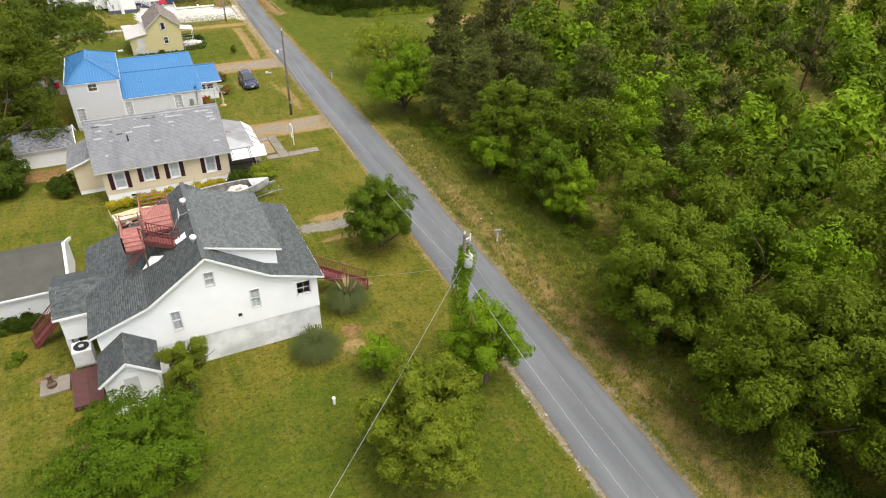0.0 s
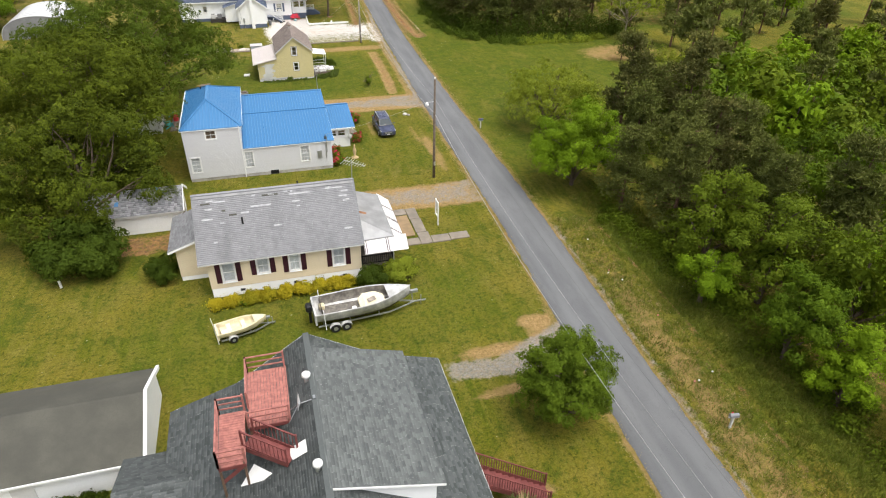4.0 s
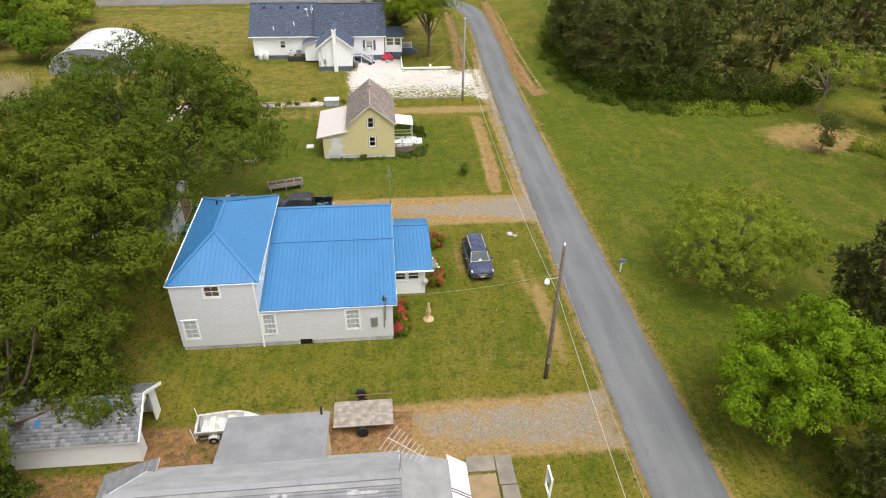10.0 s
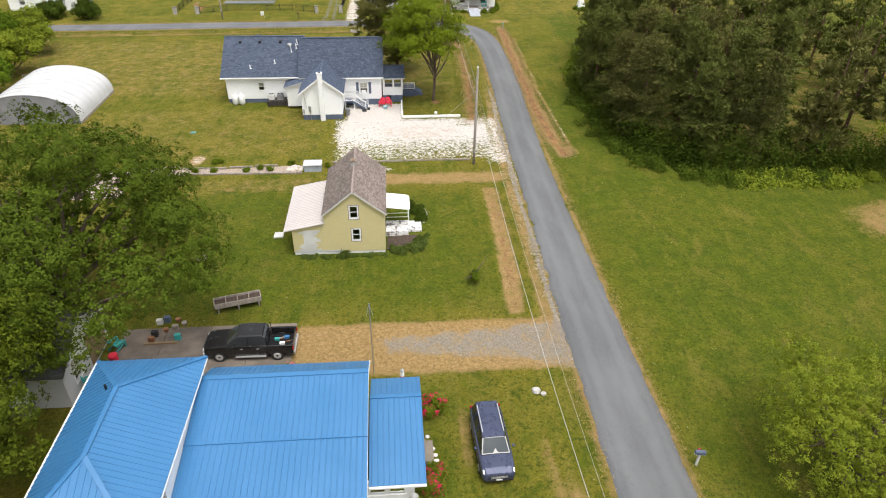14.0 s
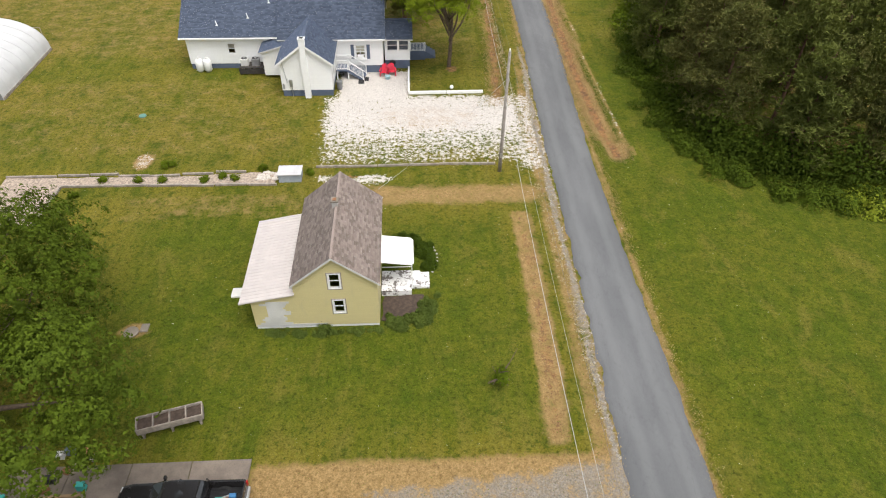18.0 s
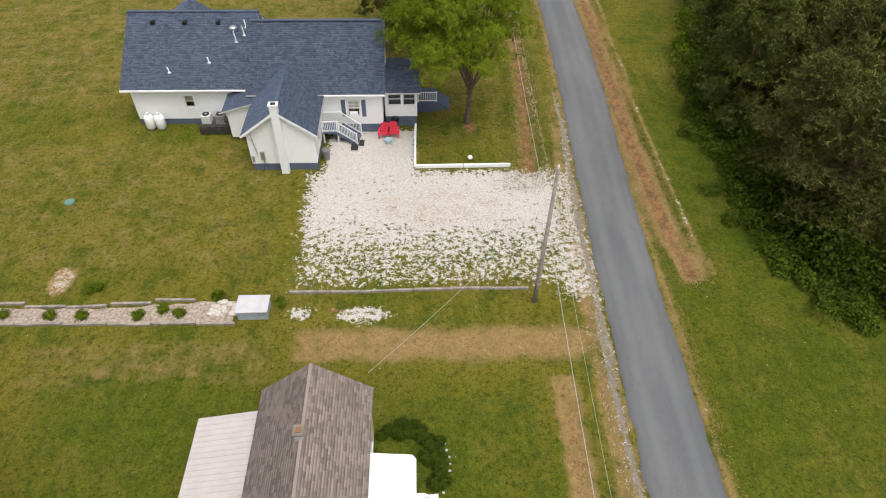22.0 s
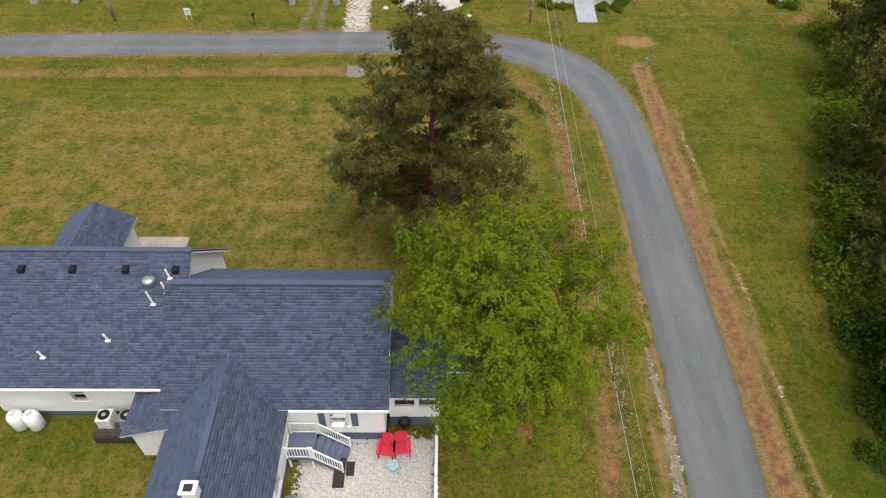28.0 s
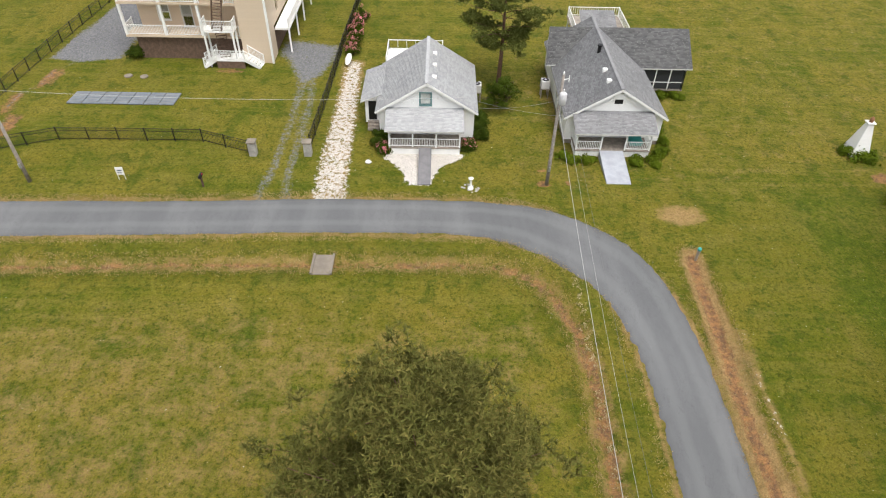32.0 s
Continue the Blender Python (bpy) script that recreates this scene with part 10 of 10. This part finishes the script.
for a, b, y in ((2.4, 4.9, 128.45), (4.95, 7.4, 128.4), (7.45, 10, 128.45), (10.05, 12.5, 128.42), (12.55, 15, 128.5), (15.05, 17.2, 128.45), (-13.2, -10.8, 127.65), (-10.7, -8.4, 127.55), (-8.2, -5.8, 127.7), (-5.6, -3.2, 127.95), (-13.2, -10.6, 126.3), (-10.5, -8, 126.2), (-7.9, -5.4, 126.15), (-5.3, -2.8, 126.15), (-2.7, -0.5, 126.1), (-18, -15.6, 127.85), (-15.5, -13.3, 127.85), (-22, -18.1, 127.75), (-17.2, -13.3, 126.3)):
    part("timber", Shape().beam((a, y + rt.uniform(-0.06, 0.06), 0.06), (b, y + rt.uniform(-0.06, 0.06), 0.07), 0.15, 0.17), GREYWOOD, tb)
part("timber", Shape().beam((-17.25, 126.25, 0.06), (-17.4, 121.5, 0.06), 0.15, 0.17), GREYWOOD, tb)
slab_sheet("garden_bed", [(-22, 127.65), (-8.4, 127.45), (-0.7, 127.9), (-0.6, 126.2), (-17.4, 126.35), (-17.5, 121.6), (-22, 121.6)], plain("gravelly_soil", (0.36, 0.29, 0.23), 0.95, var=0.45, scale=5), "gravelly planting bed between timbers", 0.02, "flower bed", 0.1, 9)
PALELID = plain("pale_grey_lid", (0.5, 0.49, 0.5), 0.6, var=0.1)
bx = thing("storage_box", "low pale blue-grey storage box with a grey lid", "box")
part("body", Shape().box(-0.35, 1.4, 126.4, 127.6, -0.1, 0.66), plain("pale_blue_boards", (0.36, 0.4, 0.46), 0.7), bx)
part("lid", Shape().box(-0.42, 1.47, 126.33, 127.67, 0.66, 0.74), PALELID, bx)
for k in range(6):
    part("lid_rib", Shape().box(-0.4 + k * 0.34, -0.35 + k * 0.34, 126.35, 127.65, 0.74, 0.762), PALELID, bx)
solid("manhole_cover", Shape().lathe(-14.15, 137.2, [(0.34, -0.05), (0.34, 0.05), (0.28, 0.08)], 14), plain("green_plastic", (0.1, 0.22, 0.18), 0.6), "round green utility lid in the lawn", "lid")
solid("stone_step", Shape().box(-1.7, -0.9, 113.7, 114.5, -0.05, 0.12), WHITE_WORN, "pale stone slab behind the cottage", "slab", bevel=0.03)
cv = thing("culvert", "concrete culvert head across the field ditch", "culvert")
part("slab", Shape().box(2.3, 3.6, 179.9, 181.9, -0.35, 0.02), CONCRETE, cv, bevel=0.03)
part("kerb", Shape().box(2.2, 2.35, 179.9, 181.9, 0.0, 0.14).box(3.55, 3.7, 179.9, 181.9, 0.0, 0.14), CONCRETE, cv)
rk = random.Random(12)


def rock(x, y, r, label, mat=STONE, category="rock", group=""):
    sh = Shape()
    rows = []
    for j in range(4):
        q = -0.5 + j * 0.6
        rr = r * math.cos(min(1.3, max(-1.3, q))) 
        rows.append([(x + rr * math.cos(a) * rk.uniform(0.8, 1.15), y + rr * math.sin(a) * rk.uniform(0.7, 1.0), r * 0.5 * (math.sin(q) + 0.3)) for a in np.arange(8) * math.pi / 4])
    sh.loft(rows)
    sh.poly(rows[-1])
    solid("rock", sh, mat, label, category, group)


rock(17.5, 94.4, 0.35, "rough brown stone on the verge")
rock(17.9, 94.1, 0.22, "rough brown stone on the verge")
for k in range(9):
    rock(10.45 + rk.uniform(-0.2, 0.3), 87.6 + k * 0.45, rk.uniform(0.14, 0.24), "white edging stone by the porch", WHITE_WORN, "rock", "edging stones")
for k in range(34):
    rock(-1.3 + rk.uniform(-0.8, 0.7), 127.3 + rk.uniform(-0.5, 0.5), rk.uniform(0.12, 0.24), "broken pale brick rubble beside the box", SHELL, "rubble", "rubble pile")
rock(5.0, 193.3, 0.3, "white painted stone on the lawn", WHITE_WORN)
# figure on the lawn, kept plain
solid("lawn_ornament", Shape().lathe(9.4, 83.4, [(0.42, 0), (0.4, 0.06), (0.1, 0.1), (0.14, 0.5), (0.2, 0.8), (0.12, 1.1), (0.07, 1.3), (0.1, 1.42), (0.03, 1.55)], 10), plain("tan_plaster", (0.5, 0.36, 0.2), 0.8), "tan plaster lawn ornament on a grey base", "ornament", smooth=True)
lh = thing("lighthouse_ornament", "small red and white lighthouse lawn ornament", "ornament")
for k in range(4):
    part("band", Shape().lathe(8.98, 95.5, [(0.24 - 0.03 * k, 0.28 * k - (0.05 if k == 0 else 0)), (0.21 - 0.03 * k, 0.28 * (k + 1))], 14), RED if k == 2 else WHITE, lh)
part("lantern", Shape().lathe(8.98, 95.5, [(0.1, 1.12), (0.1, 1.28), (0.14, 1.3), (0.02, 1.42)], 12), STEEL, lh)
cn = thing("garden_tower", "tall white pyramid-shaped lawn lighthouse ringed with plants", "ornament")
sx, sy = 47.2, 196.0
part("tower", Shape().hexa([(sx - 0.85, sy - 0.85, -0.1), (sx + 0.85, sy - 0.85, -0.1), (sx + 0.85, sy + 0.85, -0.1), (sx - 0.85, sy + 0.85, -0.1), (sx - 0.22, sy - 0.22, 3.0), (sx + 0.22, sy - 0.22, 3.0), (sx + 0.22, sy + 0.22, 3.0), (sx - 0.22, sy + 0.22, 3.0)]), SID_WHITE, cn)
part("gallery", Shape().box(sx - 0.34, sx + 0.34, sy - 0.34, sy + 0.34, 3.0, 3.08), WHITE, cn)
part("lantern", Shape().lathe(sx, sy, [(0.16, 3.08), (0.16, 3.35), (0.2, 3.38), (0.03, 3.6)], 10), RUST, cn)
make_shrub("ring of low plants at the foot of the white tower", 301, sx, sy - 0.3, 1.5, 0.6, 1800, LEAF_MID, 0.12)
hy = thing("hydrant", "green capped standpipe at the ditch's end", "hydrant")
part("pipe", Shape().lathe(29.3, 182.2, [(0.1, -0.4), (0.1, 0.55), (0.14, 0.58), (0.14, 0.7)], 10), STEEL, hy)
part("cap", Shape().lathe(29.3, 182.2, [(0.14, 0.7), (0.15, 0.85), (0.06, 0.95)], 10), TEAL, hy)
st = thing("garden_statue", "white bird-bath column ringed with pale stones", "ornament")
part("column", Shape().lathe(13.45, 189.9, [(0.25, -0.05), (0.22, 0.1), (0.1, 0.2), (0.08, 0.8), (0.2, 0.95), (0.22, 1.0)], 12), WHITE, st, smooth=True)
for k in range(22):
    a, r = rk.uniform(0, 6.28), rk.uniform(0.2, 0.7)
    rock(13.45 + r * math.cos(a), 189.9 + r * 0.8 * math.sin(a), rk.uniform(0.07, 0.13), "pale stone round the column", STONE, "rock", "stones round the column")

# flower and shrub beds
gold = [(-4.7, 60.0, 0.6), (-3.5, 60.15, 0.62), (-2.2, 60.2, 0.66), (-0.9, 60.25, 0.7), (0.4, 60.3, 0.7), (1.7, 60.35, 0.72), (2.9, 60.4, 0.66), (4.1, 60.45, 0.7), (5.2, 60.5, 0.66)]
for k, (x, y, r) in enumerate(gold):
    make_shrub("golden-leaved shrub in a row below the cream wall", 310 + k, x, y, r, r * 1.4, 1500, LEAF_GOLD, 0.07)
make_shrub("small green seedling among the golden shrubs", 325, -2.6, 60.0, 0.45, 0.7, 500, LEAF_MID, 0.08)
make_shrub("dense dark green shrub by the porch", 326, 7.2, 60.2, 1.25, 1.7, 4200, LEAF_DARK, 0.075)
make_shrub("loose yellow-green shrub by the porch", 327, 9.4, 60.2, 1.3, 1.9, 3600, LEAF_GREY, 0.08)
make_shrub("round dark shrub at the side wing", 328, -8.7, 64.9, 1.35, 2.0, 4200, LEAF_DARK, 0.08)
make_shrub("great dark rounded bush beside the white shed", 329, -14.9, 68.3, 3.7, 3.9, 17000, LEAF_DARK, 0.12, clumps=60)
for k, (x, y, r) in enumerate(((7.5, 84.6, 0.75), (7.5, 83.3, 0.65), (7.4, 82.1, 0.7), (10.7, 93.2, 0.85), (10.3, 87.6, 0.6), (10.6, 88.6, 0.5))):
    make_shrub("rose bush with crimson blooms at the house", 331 + k, x, y, r, r * 1.5, 1300, LEAF_MID, 0.07, bloom=FLOWER_RED, blooms=315)
make_shrub("pink blooming azalea behind the house", 338, 1.55, 96.6, 0.75, 1.1, 1200, LEAF_MID, 0.07, bloom=FLOWER_PINK, blooms=1000)
hedge_run("leafy plants round the bed before the stoop", [(8.5, 111.1), (9.4, 110.9), (10.6, 111.3), (11.2, 112.3), (11.1, 113.2)], 46, 0.36, 0.5, LEAF_WEED, 61, 0.07, 0.22)
hedge_run("dark leafy plants behind the awning", [(8.6, 119.0), (9.8, 118.9), (10.9, 118.2), (11.2, 116.8), (11.2, 115.9)], 46, 0.32, 0.5, LEAF_DARK, 62, 0.07, 0.22)
hedge_run("low weeds along the yellow cottage's wall", [(1.0, 110.6), (4.4, 110.4), (8.2, 110.5)], 40, 0.24, 0.22, LEAF_WEED, 63, 0.06, 0.1)
make_shrub("small leafy shrub against the yellow cottage", 352, 4.55, 110.5, 0.38, 0.55, 800, LEAF_WEED, 0.06, clumps=9)
slab_sheet("flower_bed", [(8.15, 111.3), (9.4, 111.0), (10.7, 111.4), (11.1, 112.4), (10.8, 113.45), (8.15, 113.45)], MULCH, "dark mulched flower bed before the stoop", 0.03, "flower bed", 0.12, 14)
rg = random.Random(64)
for k in range(9):
    a = k / 8
    rock(11.45 + 0.35 * math.sin(a * 3.1) + rg.uniform(-0.05, 0.05), 115.6 + 2.9 * a, rg.uniform(0.06, 0.1), "small pale edging stone of the flower bed", STONE, "rock", "edging stones of the flower bed")
tank = thing("tank_cover", "worn pale concrete tank cover in a straw patch", "tank cover")
part("lid", Shape().lathe(-7.2, 111.0, [(0.44, -0.05), (0.46, 0.04), (0.42, 0.07), (0.0, 0.08)], 14), CONCRETE, tank)
part("slab", Shape().box(-6.72, -6.25, 111.0, 111.65, -0.05, 0.05), CONCRETE, tank, bevel=0.02)
make_tree("knee-high sapling on the lawn", 352, 0.5, 0.15, 1.4, 500, 0.07, LEAF_MID, trunk=0.03, at=(14.95, 106.2), clumps=8, category="sapling")
for k, (x, y) in enumerate(((-9.5, 126.9), (-6.3, 126.8), (-5.0, 127.2), (-3.9, 126.9), (-11.4, 126.8), (1.9, 127.6), (-9.9, 128.9), (-9.3, 129.1), (-14.2, 127.0), (-1.9, 128.2), (-15.8, 125.0))):
    make_shrub("small plant in the gravelly bed", 360 + k, x, y, 0.35, 0.5, 350, LEAF_MID, 0.06, clumps=8)
for k, (x, y, r, h) in enumerate(((5.8, 196.1, 0.9, 1.5), (6.2, 195.0, 0.6, 1.0), (13.3, 195.6, 0.7, 1.1), (14.3, 197.2, 0.8, 1.6), (14.6, 199.5, 0.8, 1.4))):
    make_shrub("flowering shrub beside the cottage porch", 370 + k, x, y, r, h, 1500, LEAF_DARK, 0.08, bloom=FLOWER_PINK if k in (1, 2) else None, blooms=260)
for k, (x, y, r, h) in enumerate(((21.3, 194.5, 0.6, 0.6), (22.3, 193.9, 0.7, 0.55), (23.5, 193.9, 0.65, 0.5), (27.6, 193.8, 0.7, 0.55), (28.9, 193.9, 0.8, 0.6), (29.9, 195.2, 0.75, 0.7), (30.5, 197.0, 0.6, 0.8), (30.6, 199.0, 0.6, 0.8), (32.5, 205.2, 0.8, 0.5), (34.0, 205.1, 0.7, 0.5), (31.4, 205.2, 0.6, 0.5))):
    make_shrub("low clipped foundation shrub", 380 + k, x, y, r, h, 900, LEAF_MID, 0.07, clumps=12)
for k in range(5):
    make_shrub("pink rose bush along the black fence", 395 + k, 1.55, 213.5 + 2.2 * k, 0.85, 1.5, 1000, LEAF_DARK, 0.08, bloom=FLOWER_PINK, blooms=300)
make_tree("sparse young tree between the cottages", 404, 1.9, 0.1, 3.6, 3500, 0.07, LEAF_DARK, trunk=0.06, at=(16.5, 202.5), clumps=26)
make_shrub("dark shrub behind the white garage", 405, -11.0, 44.3, 1.3, 0.9, 2600, LEAF_DARK, 0.08, ry=0.7)
make_shrub("dark shrub behind the white garage", 406, -12.6, 44.3, 1.0, 0.8, 1800, LEAF_DARK, 0.08, ry=0.7)
make_shrub("small plants in a round bed", 407, -11.4, 40.4, 0.7, 0.4, 700, LEAF_MID, 0.07)
make_shrub("clipped dark bush at the tall house", 408, -20.9, 211.9, 1.1, 1.3, 1800, LEAF_DARK, 0.08)


def pampas(x, y, r, h, seed, plumes):
    p = thing("pampas_grass", "arching clump of pampas grass beside the white house", "ornamental grass", "pampas grass")
    rs = np.random.RandomState(seed)
    n = 1500
    a = rs.rand(n) * 6.283
    out = np.stack([np.cos(a), np.sin(a), np.zeros(n)], 1)
    side = np.stack([-np.sin(a), np.cos(a), np.zeros(n)], 1) * 0.016
    reach = (r * (0.35 + 0.75 * rs.rand(n)))[:, None]
    hh = (h * (0.6 + 0.5 * rs.rand(n)))[:, None]
    z = np.array([0, 0, 1.0])
    b = out * 0.25 * rs.rand(n)[:, None]
    p1 = b + out * reach * 0.35 + z * hh * 0.85
    p2 = b + out * reach * 0.75 + z * hh * 0.95
    p3 = b + out * reach * 1.1 + z * hh * 0.45
    v = np.stack([b - side, b + side, p1 + side, p1 - side, p2 + side * 0.8, p2 - side * 0.8, p3, p3 + side * 0.1], 1)
    k = np.arange(n)[:, None] * 8
    qd = np.concatenate([k + np.array([[0, 1, 2, 3]]), k + np.array([[3, 2, 4, 5]]), k + np.array([[5, 4, 7, 6]])])
    part("blades", mesh_np("blades", v.reshape(-1, 3), qd, None, PAMPAS), PAMPAS, p)
    for q in range(plumes):
        aa = rs.rand() * 6.283
        c = Vector((math.cos(aa) * 0.4, math.sin(aa) * 0.4, h * 0.9))
        e = c + Vector((math.cos(aa) * 0.5, math.sin(aa) * 0.5, 0.9))
        part("plume", Shape().tube(c, c.lerp(e, 0.35), 0.02, 0.07, 6).tube(c.lerp(e, 0.35), e, 0.07, 0.01, 6), STRAW, p)
    p.matrix_world = pose(x, y, -0.03)


pampas(6.9, 32.9, 1.6, 1.5, 1, 0)
pampas(10.5, 37.0, 1.6, 1.7, 2, 9)


# ---- fences and the tall house's garden ----
PICKET = {h: Shape().box(-0.01, 0.01, -0.01, 0.01, 0.08, h).mesh("picket") for h in (1.2, 1.3, 1.4)}


def picket_fence(label, pts, h=1.2, gap=0.14):
    f = thing("fence", label, "fence")
    for a, b in zip(pts, pts[1:]):
        a, b = Vector((*a, 0)), Vector((*b, 0))
        n = max(1, round((b - a).length / 2.4))
        for k in range(n):
            p, q = a.lerp(b, k / n), a.lerp(b, (k + 1) / n)
            part("post", Shape().box(p.x - 0.04, p.x + 0.04, p.y - 0.04, p.y + 0.04, -0.2, h + 0.1), BLACK, f)
            pn = Shape()
            u = Vector((0, 0, 1))
            for z in (0.15, h - 0.25, h):
                pn.beam(p + u * z, q + u * z, 0.03, 0.04)
            pl = part("panel", pn, BLACK, f)
            m = int((q - p).length / gap)
            for j in range(1, m):
                c = p.lerp(q, j / m)
                o = part("picket", PICKET[h], BLACK, pl)
                o.location = (c.x, c.y, 0)
    part("post", Shape().box(b.x - 0.04, b.x + 0.04, b.y - 0.04, b.y + 0.04, -0.2, h + 0.1), BLACK, f)


picket_fence("black metal picket fence bowing along the lawn", [(-26.5, 194.1), (-21.8, 195.9), (-16.7, 196.0), (-9.5, 196.0), (-5.2, 194.4)])
picket_fence("black metal picket fence beside the gravel track", [(-30.9, 193.8), (-30.5, 204), (-30.1, 212.6), (-29.4, 224), (-28.8, 230)], 1.3, 0.22)
picket_fence("tall black fence between the two gardens", [(-0.1, 195.2), (0.2, 204), (0.4, 215), (0.9, 228), (1.0, 230)], 1.4, 0.16)
for x, y in ((-4.75, 194.2), (-0.15, 194.3), (-26.9, 193.9), (-30.9, 193.6)):
    g = thing("gate_pillar", "pale brick gate pillar with a flat stone cap", "gate pillar", "gate pillars")
    for k in range(8):
        for (a, b, c, d) in (((-0.3, 0.0, -0.3, 0.3), (0.01, 0.3, -0.3, 0.3)) if k % 2 else ((-0.3, 0.3, -0.3, 0.0), (-0.3, 0.3, 0.01, 0.3))):
            part("brick", Shape().box(x + a, x + b, y + c, y + d, -0.05 + k * 0.16, 0.1 + k * 0.16), STONE, g)
    part("cap", Shape().box(x - 0.38, x + 0.38, y - 0.38, y + 0.38, 1.23, 1.34), CONCRETE, g, bevel=0.02)
PANEL = plain("dull_grey_panel", (0.16, 0.18, 0.2), 0.5, var=0.25, scale=2)
for k in range(7):
    x = -23.9 + k * 1.43
    d = thing("ground_panel", "dull grey ribbed panel lying flat on the lawn", "panel", "flat panels on the lawn")
    part("sheet", Shape().hexa([(x, 202.0, 0), (x + 1.36, 202.0, 0), (x + 1.46, 204.2, 0), (x + 0.1, 204.2, 0), (x, 202.0, 0.1), (x + 1.36, 202.0, 0.1), (x + 1.46, 204.2, 0.1), (x + 0.1, 204.2, 0.1)]), PANEL, d, bevel=0.02)
    for j in range(4):
        part("rib", Shape().beam((x + 0.1, 202.3 + 0.5 * j, 0.11), (x + 1.4, 202.3 + 0.5 * j, 0.11), 0.08, 0.04), GREYMETAL, d)
for x, y in ((-20.2, 207.6), (-18.6, 207.5)):
    solid("manhole_cover", Shape().lathe(x, y, [(0.4, -0.05), (0.4, 0.06), (0.3, 0.09)], 12), CONCRETE, "round grey tank lid in the lawn", "lid", "tank lids")
kr = Shape()
kr.loft([[(1.3 + 0.02 * 0 + w * math.cos(q), 211.6 + l, 0.3 + w * 0.7 * math.sin(q)) for q in np.arange(8) * math.pi / 4] for l, w in ((-1.4, 0.02), (-1.0, 0.25), (0, 0.36), (1.0, 0.25), (1.4, 0.02))])
solid("kayak", kr, WHITE, "white kayak leaning by the black fence", "kayak", smooth=True)
for x, y in ((14.4, 204.0), (21.0, 205.0)):
    heat_pump(x, y, 1.0, 0.8, "dark heat pump on a stand beside the cottage")
gp = thing("porch_furniture", "teal cushioned seat on the cottage porch", "seat")
part("seat", Shape().box(27.2, 28.3, 195.4, 196.2, 0.66, 1.1), TEAL, gp, bevel=0.06)
part("back", Shape().box(27.2, 28.3, 196.2, 196.4, 0.66, 1.5), TEAL, gp, bevel=0.06)

# ---- farther west ----
fh = thing("house", "distant white house behind bushes", "house")
wall(fh, "x", 197, [(-62, 3), (-50, 3)], -0.2, [(-60, -59, 1, 2.4), (-56, -55, 1, 2.4)], 0.15, SID_WHITE)
for u in (-60, -56):
    window(fh, "x", 197, u, u + 1, 1, 2.4, blind=BLIND)
wall(fh, "y", -50, [(197.15, 3), (201, 5.6), (205, 3)], -0.2, (), 0.15, SID_WHITE, -1)
wall(fh, "y", -62, [(197.15, 3), (201, 5.6), (205, 3)], -0.2, (), 0.15, SID_WHITE, 1)
shingled(fh, [(-62.4, 196.6, 3), (-49.6, 196.6, 3), (-49.6, 201, 5.8), (-62.4, 201, 5.8)], SH_MID, 110)
shingled(fh, [(-49.6, 205.4, 3), (-62.4, 205.4, 3), (-62.4, 201, 5.8), (-49.6, 201, 5.8)], SH_MID, 111)
make_shrub("large round dark bush by the far lane", 410, -45.3, 190.5, 2.4, 3.4, 6000, LEAF_DARK, 0.13, clumps=30)
make_shrub("large dark bush by the far house", 411, -52, 192, 2.6, 3.2, 6000, LEAF_DARK, 0.13, clumps=30)
for k, (x, y, r, h) in enumerate(((-44, 158, 5, 8), (-50, 164, 5.5, 9), (-46, 170, 4.2, 7), (-53, 154, 5, 9), (-58, 172, 6, 9), (-43, 147.5, 5.2, 7.0), (-52, 142, 5, 8))):
    make_tree("yellow-green tree beyond the hoop barn", 420 + k, r, 0.6, h, 9000, 0.17, LEAF_OAK if k % 2 else LEAF_GREY, at=(x, y), clumps=60, group="trees beyond the barn")
rs = np.random.RandomState(44)
rp = np.stack([rs.uniform(-46, -38, 1500), rs.uniform(123, 133, 1500), np.zeros(1500)], 1)
blades("reeds", "stand of tall dry reeds", rp, 2.8, 0.03, PALE_STRAW, 45, 5, 0.16, 0.12)
jn = random.Random(9)
for k in range(9):
    x, y = jn.uniform(-8.6, -6.2), jn.uniform(100.6, 103.6)
    m = jn.choice((NAVY, RUST, WHITE_WORN, DARK, TEAL, GREYWOOD))
    sh = Shape().box(x - 0.2, x + 0.2, y - 0.14, y + 0.14, 0.0, 0.3 + 0.2 * jn.random()) if k % 3 else Shape().lathe(x, y, [(0.12, 0), (0.2, 0.3), (0.18, 0.32)], 10)
    solid("clutter", sh, m, "odds and ends stored on the slab's edge", "clutter", "clutter on the slab")
solid("timber_post", Shape().beam((-8.6, 100.4, 0.1), (-6.4, 100.45, 0.1), 0.14), PLY, "yellowish timber post lying on the slab", "timber")
cw = random.Random(31)
for k in range(8):
    x = cw.uniform(25.6, 28.2)
    y = cw.uniform(42, 62)
    solid("litter", Shape().hexa([(x + a, y + b, 0.0 + c) for c in (0, 0.05) for a, b in ((-0.07, -0.05), (0.07, -0.04), (0.06, 0.06), (-0.06, 0.04))]), WHITE_WORN if k % 3 else FLOWER_PINK, "scrap of litter in the verge weeds", "litter", "roadside litter")
